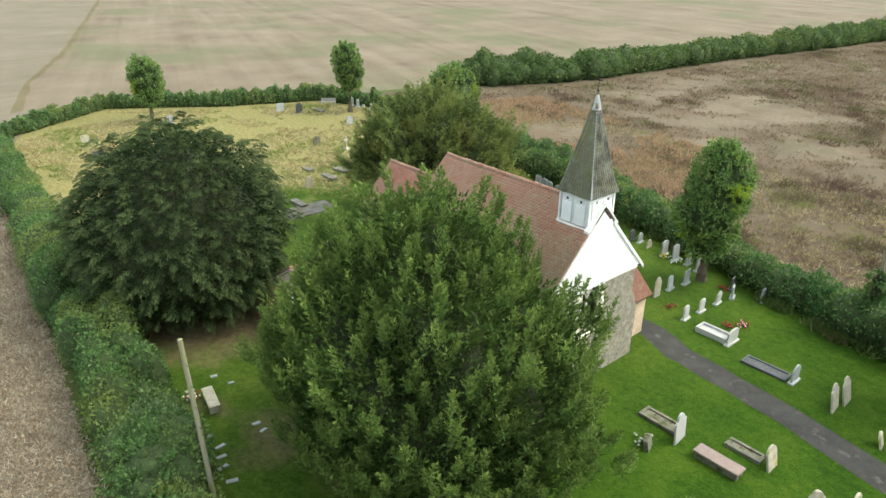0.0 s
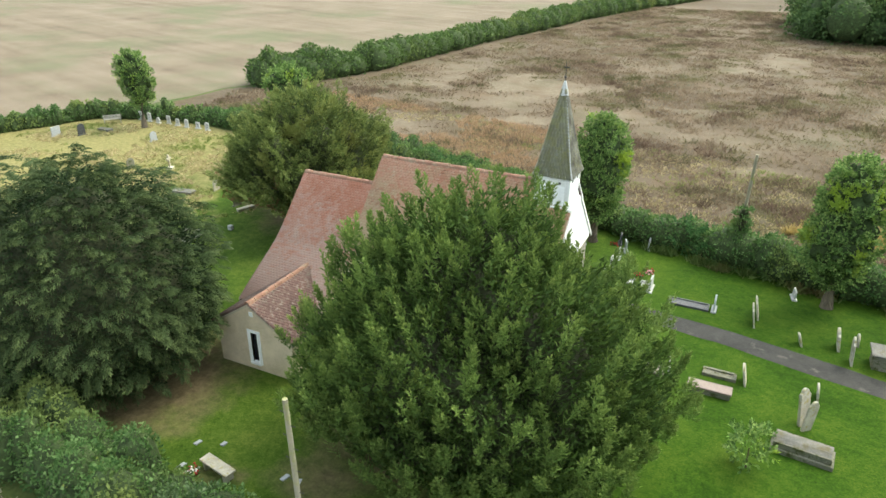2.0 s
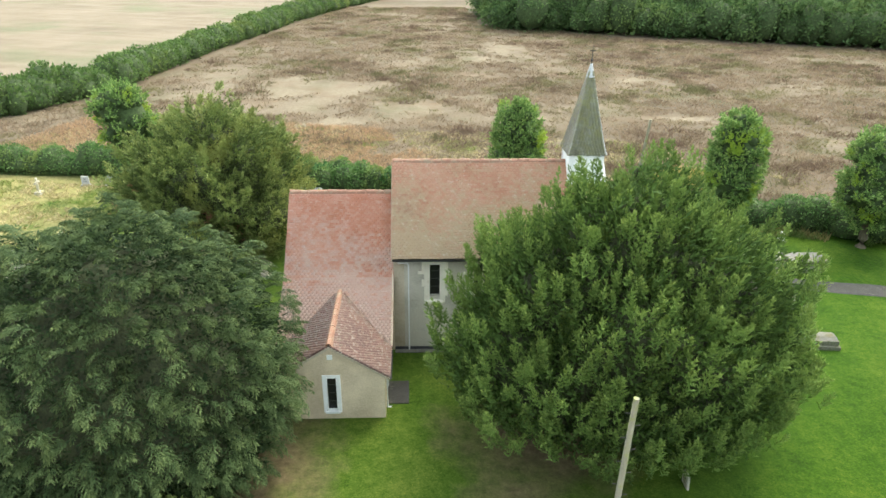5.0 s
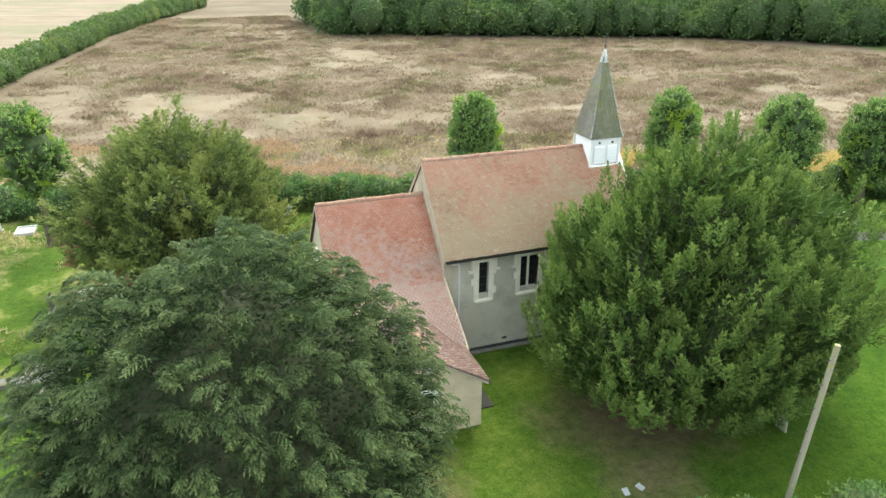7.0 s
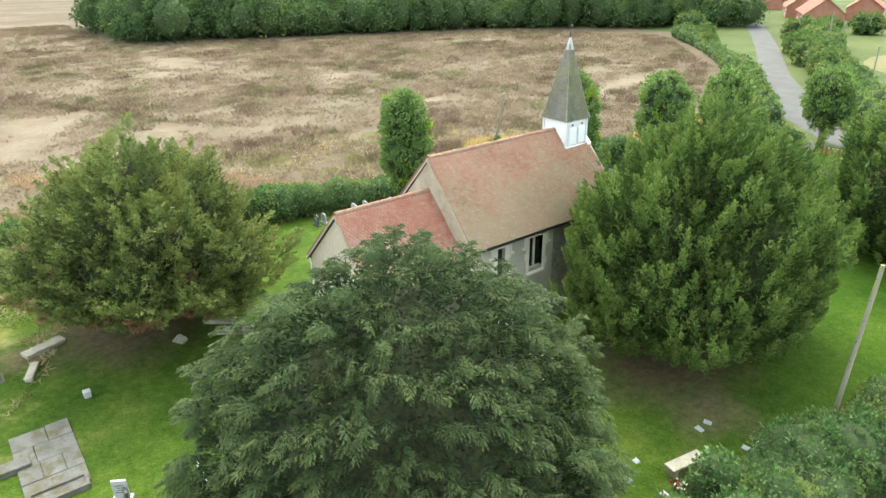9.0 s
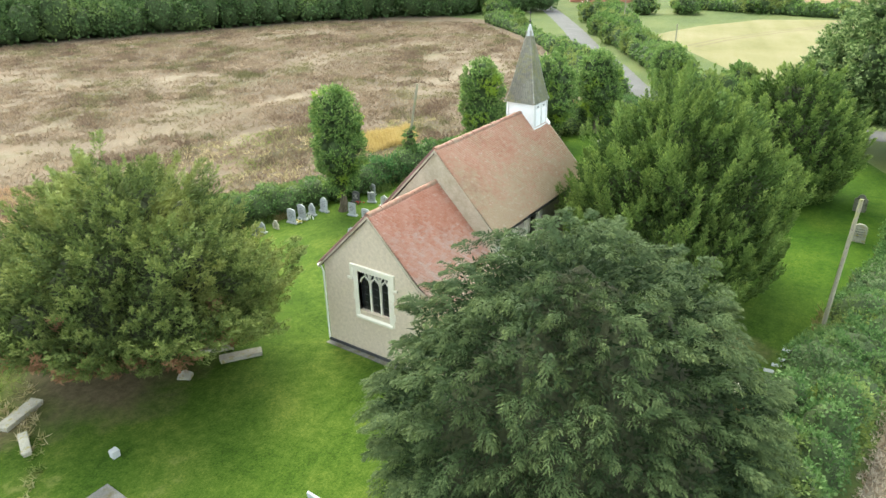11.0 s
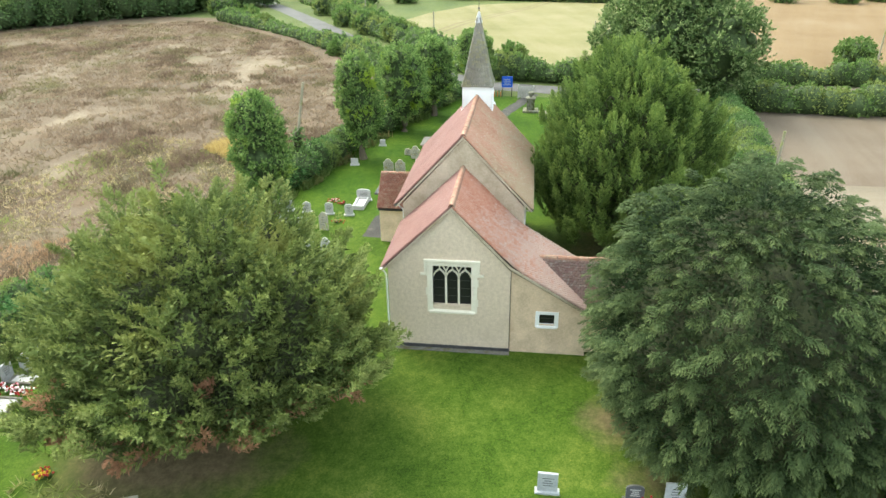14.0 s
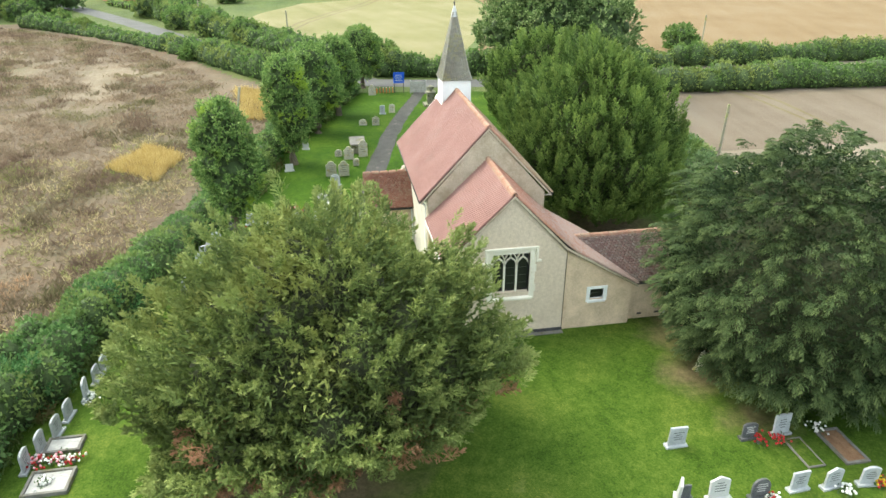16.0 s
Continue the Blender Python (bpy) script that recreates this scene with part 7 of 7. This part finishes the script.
for x, y, c, lb in ((8.7, 7.3, [RED], "red flowers at a black headstone"), (8.8, 8.1, [RED], "bright red flowers at a grey headstone"), (11.4, 6.1, [WHITEF, RED], "small white and red flowers"), (11.3, 10.2, [YELLOW, RED], "yellow flowers beside a headstone"), (8.4, 9.9, [WHITEF], "white flowers on a kerbed grave"), (11.4, 8.8, [WHITEF], "white flowers at a headstone")):
    flowers(x, y, 0.32, c, lb)
# large cracked slab and broken stones
t = thing("paved_tomb", "broad cracked family vault slab with kerbs", "tomb", (12.45, -0.8, 0.012), 0)
for j, cuts in enumerate(((-1.05, -0.2, 1.05), (-1.05, 0.35, 1.05), (-1.05, -0.45, 0.3, 1.05), (-1.05, 0.1, 1.05))):
    for x0, x1 in zip(cuts, cuts[1:]):
        y0 = -2.25 + j * 1.1
        o = part("slab", boxed(x0 + 0.008, x1 - 0.008, y0 + 0.008, y0 + 1.09, -0.05, 0.06 + 0.035 * random.random()), S_SLAB, t, bevel=0.015)
        o.rotation_euler = (random.uniform(-0.012, 0.012), random.uniform(-0.012, 0.012), random.uniform(-0.01, 0.01))
kerb_set(11.5, 13.4, 1.0, 1.75, S_SLAB, S_SLAB, "pale stone kerb beside the vault", 0.22)
ledger(13.0, 14.8, -1.3, -0.7, 0.25, S_SLAB, "narrow pale ledger on the vault", 0.04)
headstone(10.75, 3.0, 0.5, 0.8, "flat", S_WHITE, "narrow white stone beside the dark yew", 60, 4)
ledger(10.25, 10.55, -4.35, -4.05, 0.3, S_WHITE, "small white square memorial block", 0.01)
for x, y, l, wd, rz, mt, lb in ((3.6, -6.8, 1.6, 0.5, -40, S_LICHEN, "fallen lichened slab below the yew"), (3.4, -5.35, 1.9, 0.5, -35, S_LICHEN, "long fallen slab below the yew"), (6.35, -9.3, 0.8, 0.55, 20, S_SLAB, "flat grey stone below the yew"), (11.2, -9.6, 1.9, 0.6, 20, S_LICHEN, "fallen pale slab in the rough grass"), (12.0, -7.6, 1.4, 0.35, 70, S_LICHEN, "broken leaning slab in the rough grass"), (18.0, -6.3, 1.7, 0.7, 0, S_SLAB, "flat pale ledger in the long grass"), (18.9, -8.2, 1.9, 0.8, 10, S_SLAB, "raised pale ledger in the long grass"), (21, -5.9, 1.2, 0.6, 0, S_SLAB, "pale stone lying in the long grass"), (40.5, -18.6, 1.6, 0.7, 0, S_SLAB, "pale ledger near the bench")):
    ledger(x - l / 2, x + l / 2, y - wd / 2, y + wd / 2, 0.22, mt, lb, 0.03, None, rz)
headstone(5.8, -6.2, 0.6, 0.35, "peak", S_LICHEN, "broken stone lump under the yew", 30, 20, False, 0.4, inscribed=False)
t = thing("grave_cross", "small weathered stone cross in the long grass", "cross", (23.3, -19.6, 0.012))
part("shaft", boxed(-0.07, 0.07, -0.09, 0.09, 0, 1.3), S_LICHEN, t, bevel=0.015)
part("arm", boxed(-0.07, 0.07, -0.35, 0.35, 0.85, 1.03), S_LICHEN, t, bevel=0.015)
part("base", boxed(-0.25, 0.25, -0.3, 0.3, -0.05, 0.2), S_LICHEN, t, bevel=0.02)
t = copy_thing(t, pose(24.5, -12.2, 0.012, 0, 3, 20))
# south-east corner
for x, y, h_ in ((4.5, -18.9, 0.8), (3.7, -18.6, 0.8), (2.7, -18.5, 0.75), (1.5, -18.2, 0.85), (0.4, -18.1, 0.7), (-0.4, -18.0, 0.7), (5.4, -19.1, 0.8)):
    headstone(x, y, 0.62, h_, "low_round", S_GREY, "grey headstone in the row beside the bramble bank", 90 + random.uniform(-8, 8), 2)
kerb_set(5.7, 6.9, -18.8, -17.3, S_SLAB, CHIPS, "grey kerb filled with white chippings", 0.16)
kerb_set(3.95, 4.8, -18.8, -17.5, S_SLAB, CHIPS, "kerbed grave covered in white chippings", 0.14)
kerb_set(16.2, 17.4, -21.5, -20, S_WHITE, CHIPS, "white kerbed grave at the hedge", 0.2)
headstone(20.6, -21.6, 0.6, 0.7, "flat", S_WHITE, "small white headstone at the hedge", 90)
headstone(18.7, -21.6, 0.6, 0.7, "round", S_WHITE, "white round-topped headstone at the hedge", 90)
for k, c in enumerate(([RED, PINKF], [WHITEF, RED], [PINKF, WHITEF], [RED, WHITEF])):
    flowers(5.2 + 0.1 * (k % 2), -18.8 + k * 0.42, 0.42, c, "heap of red, pink and white flowers on a grave", 0.24, 14)
flowers(1.7, -17.9, 0.25, [WHITEF], "white flowers in front of a headstone")
flowers(9.6, -13.6, 0.3, [YELLOW, RED], "yellow and red flowers in the grass")
flowers(6.3, -18.2, 0.25, [WHITEF], "white flowers on white chippings")

# ---- poles, bench, signs ----
def pole(x, y, h, r, top, label, steps=False, ivy=False):
    t = thing("utility_pole", label, "pole")
    part("post", tube([(x, y, -0.3), (x + (top[0] - x) * 0.5, y + (top[1] - y) * 0.5, h * 0.5), (*top, h)], [r * 1.25, r * 1.1, r], 10), POLE_WOOD, t)
    if steps:
        for k in range(9):
            z, s = h - 0.5 - k * 0.42, (-1) ** k
            part("step_iron", tube([(x + (top[0] - x) * z / h + s * r * 0.8, y + (top[1] - y) * z / h, z), (x + (top[0] - x) * z / h + s * (r + 0.16), y + (top[1] - y) * z / h, z + 0.02)], [0.014, 0.014], 5), DARK_METAL, t)
    if ivy:
        lob = [(x + (top[0] - x) * z / h, y + (top[1] - y) * z / h, z, 0.42 - 0.05 * z, 0.42 - 0.05 * z, 0.6) for z in (0.8, 1.6, 2.4, 3.2)]
        crown("ivy", lob, 40, 0.25, 14, 0.2, 4, 0.18, 0.12, 0.4, 0.7, [BRAMBLE, GAP_SHADE], t, 0.1)
    return t


pole(-11.58, 16.55, 7.35, 0.08, (-11.66, 16.8), "leaning weathered wooden pole with climbing steps beside the hedge", True)
pole(-21.8, -14.9, 7.4, 0.09, (-21.9, -13.4), "thin leaning wooden pole wrapped in ivy at its foot", False, True)
for x, y, h in ((-77, 12, 5.0), (-88, -13, 5.0), (-66, 46, 5.5), (-112, -30, 7)):
    pole(x, y, h, 0.1, (x + 0.1, y), "distant wooden field pole")
t = thing("bench", "pale weathered slatted garden bench facing the graves", "bench", (42.5, -21.2, 0.012), 52)
for k in range(4):
    part("seat_slat", boxed(-0.9, 0.9, -0.25 + k * 0.13, -0.14 + k * 0.13, 0.42, 0.46), FENCE_GREY, t)
for k in range(3):
    part("back_slat", boxed(-0.9, 0.9, 0.27, 0.31, 0.55 + k * 0.15, 0.66 + k * 0.15), FENCE_GREY, t)
for s in (-0.85, 0.78):
    part("leg", boxed(s, s + 0.07, -0.25, -0.18, 0, 0.6), FENCE_GREY, t)
    part("leg", boxed(s, s + 0.07, 0.25, 0.32, 0, 0.98), FENCE_GREY, t)
    part("armrest", boxed(s - 0.01, s + 0.08, -0.28, 0.25, 0.6, 0.64), FENCE_GREY, t)
t = thing("notice_board", "bright blue church notice board on two posts", "sign", (-50.2, 0.5, 0.012), 90)
part("board", boxed(-0.6, 0.6, -0.04, 0.04, 1.1, 2.3), BLUE, t, bevel=0.01)
for s in (-0.56, 0.5):
    part("post", boxed(s, s + 0.07, 0.04, 0.1, -0.1, 2.3), DARK_METAL, t)
for k in range(4):
    part("text_line", boxed(-0.4, 0.4 - 0.1 * (k % 2), -0.046, -0.039, 1.35 + k * 0.2, 1.41 + k * 0.2), S_WHITE, t)
t = thing("gate", "open pale boarded churchyard gate at the lane", "gate", (-49.6, 2.6, 0.012), 80)
for k in range(8):
    part("board", boxed(-0.75 + k * 0.19, -0.75 + k * 0.19 + 0.17, -0.015, 0.015, 0.1, 1.35), FENCE_GREY, t)
for z in (0.35, 1.1):
    part("rail", boxed(-0.75, 0.77, 0.015, 0.06, z, z + 0.1), FENCE_GREY, t)
for s in (-0.9, 0.8):
    part("post", boxed(s, s + 0.13, -0.06, 0.07, -0.1, 1.5), FENCE_GREY, t)
for k in range(6):
    t = thing("marker_post", "short orange plastic marker post", "post", (-50.4, -2.0 + k * 0.36, 0.012), 0, "orange posts beside the lane")
    part("post", tube([(0, 0, -0.05), (0, 0, 0.5), (0, 0, 0.6)], [0.05, 0.045, 0.03], 8), ORANGE, t)
    part("cap", tube([(0, 0, 0.6), (0, 0, 0.64)], [0.04, 0.03], 8), WHITE, t)
t = thing("urn_monument", "stone pedestal monument with an urn behind a low railing", "monument", (-44.0, 3.2, 0.012))
part("step", boxed(-0.8, 0.8, -0.8, 0.8, -0.05, 0.2), S_MOSS, t, bevel=0.02)
part("pedestal", boxed(-0.4, 0.4, -0.4, 0.4, 0.2, 1.3), S_MOSS, t, bevel=0.03)
part("cornice", boxed(-0.5, 0.5, -0.5, 0.5, 1.3, 1.45), S_MOSS, t, bevel=0.03)
part("urn", tube([(0, 0, 1.45), (0, 0, 1.55), (0, 0, 1.7), (0, 0, 1.95), (0, 0, 2.05)], [0.2, 0.1, 0.3, 0.34, 0.2], 12), S_MOSS, t)
ledger(-42.4, -40.6, 4.0, 4.9, 0.5, S_MOSS, "pale chest tomb beside the monument", 0.08)

# ---- young tree and yew behind the west end ----
t = thing("sapling", "small pale green sapling on the lawn", "tree")
part("trunk", tube([(-23.8, 4.9, 0), (-23.75, 4.95, 1.0)], [0.04, 0.025], 6), BARK, t)
crown("crown", [(-23.8, 4.9, 1.15, 0.6, 0.6, 0.65)], 11, 0.3, 10, 0.25, 5, 0.2, 0.11, 0.6, 0.7, [LIME, GAP_SHADE], t, 0.3, tight=0.05, core=0.05)

# ---- houses ----
def house(x, y, l, wd, h, rh, rz, label):
    t = thing("house", label, "house", (x, y, 0), rz, "houses beyond the lane")
    part("wall", prism([(-wd / 2, 0), (wd / 2, 0), (wd / 2, h), (0, h + rh * 0.96), (-wd / 2, h)], l, "x", -l / 2), BRICK, t)
    r = part("roof", prism([(-wd / 2 - 0.5, h - 0.35), (0, h + rh), (wd / 2 + 0.5, h - 0.35), (wd / 2 + 0.5, h - 0.5), (0, h + rh - 0.15), (-wd / 2 - 0.5, h - 0.5)], l + 0.8, "x", -l / 2 - 0.4), HOUSE_ROOF, t, "red tiled roof")
    part("chimney", boxed(-0.4, 0.4, -0.35, 0.35, h + rh * 0.5, h + rh + 0.9), BRICK, r)
    for s in (-1, 1):
        for k in range(3):
            px = -l / 2 + l * (k + 0.5) / 3
            a, b = sorted((s * wd / 2 - s * 0.05, s * (wd / 2 + 0.03)))
            wv = part("window", boxed(px - 0.6, px + 0.6, a, b, 1.0, 2.1), GLASS, t)
            for q in (-0.66, 0.6):
                part("frame", boxed(px + q, px + q + 0.06, a - 0.01, b + 0.02, 0.95, 2.15), WHITE, wv)
            part("sill", boxed(px - 0.7, px + 0.7, a - 0.04, b + 0.05, 0.86, 0.95), WHITE, wv)
    part("door", boxed(l * 0.17 - 0.45, l * 0.17 + 0.45, -wd / 2 - 0.04, -wd / 2 + 0.05, 0, 2.05), WHITE, t)


house(-176, -66, 12, 8, 3.0, 3.0, 30, "red-roofed brick bungalow beside the lane")
house(-160, -54, 14, 8, 3.0, 3.2, 33, "long red-roofed brick house")
house(-180, -52, 13, 8, 3.0, 3.0, 20, "brick house with a dark red roof")
house(-196, -84, 12, 8, 3.0, 3.0, 10, "brick house at the bend of the lane")
t = thing("car", "white parked car at the end of the lane", "car", (-163, -72.5, 0.0), 33)
part("body", prism([(-2.0, 0.3), (2.0, 0.3), (2.05, 0.75), (1.1, 0.9), (0.6, 1.4), (-1.2, 1.42), (-1.9, 0.95), (-2.05, 0.7)], 1.7, "y", -0.85), WHITE, t, bevel=0.05)
for x in (-1.25, 1.25):
    for y in (-0.86, 0.7):
        o = part("wheel", tube([(x, y, 0.32), (x, y + 0.16, 0.32)], [0.32, 0.32], 14), DARK_METAL, t)
part("windscreen", boxed(0.7, 1.0, -0.7, 0.7, 0.95, 1.3), GLASS, t)
hedge("garden_hedge", "clipped yellow-green garden hedge by the houses", [(-152, -56, 1, 1), (-140, -47.5, 1, 1)], 2.0, 1.6, [LIME, GAP_SHADE], 8, 0.4, 0.3, 0.2)
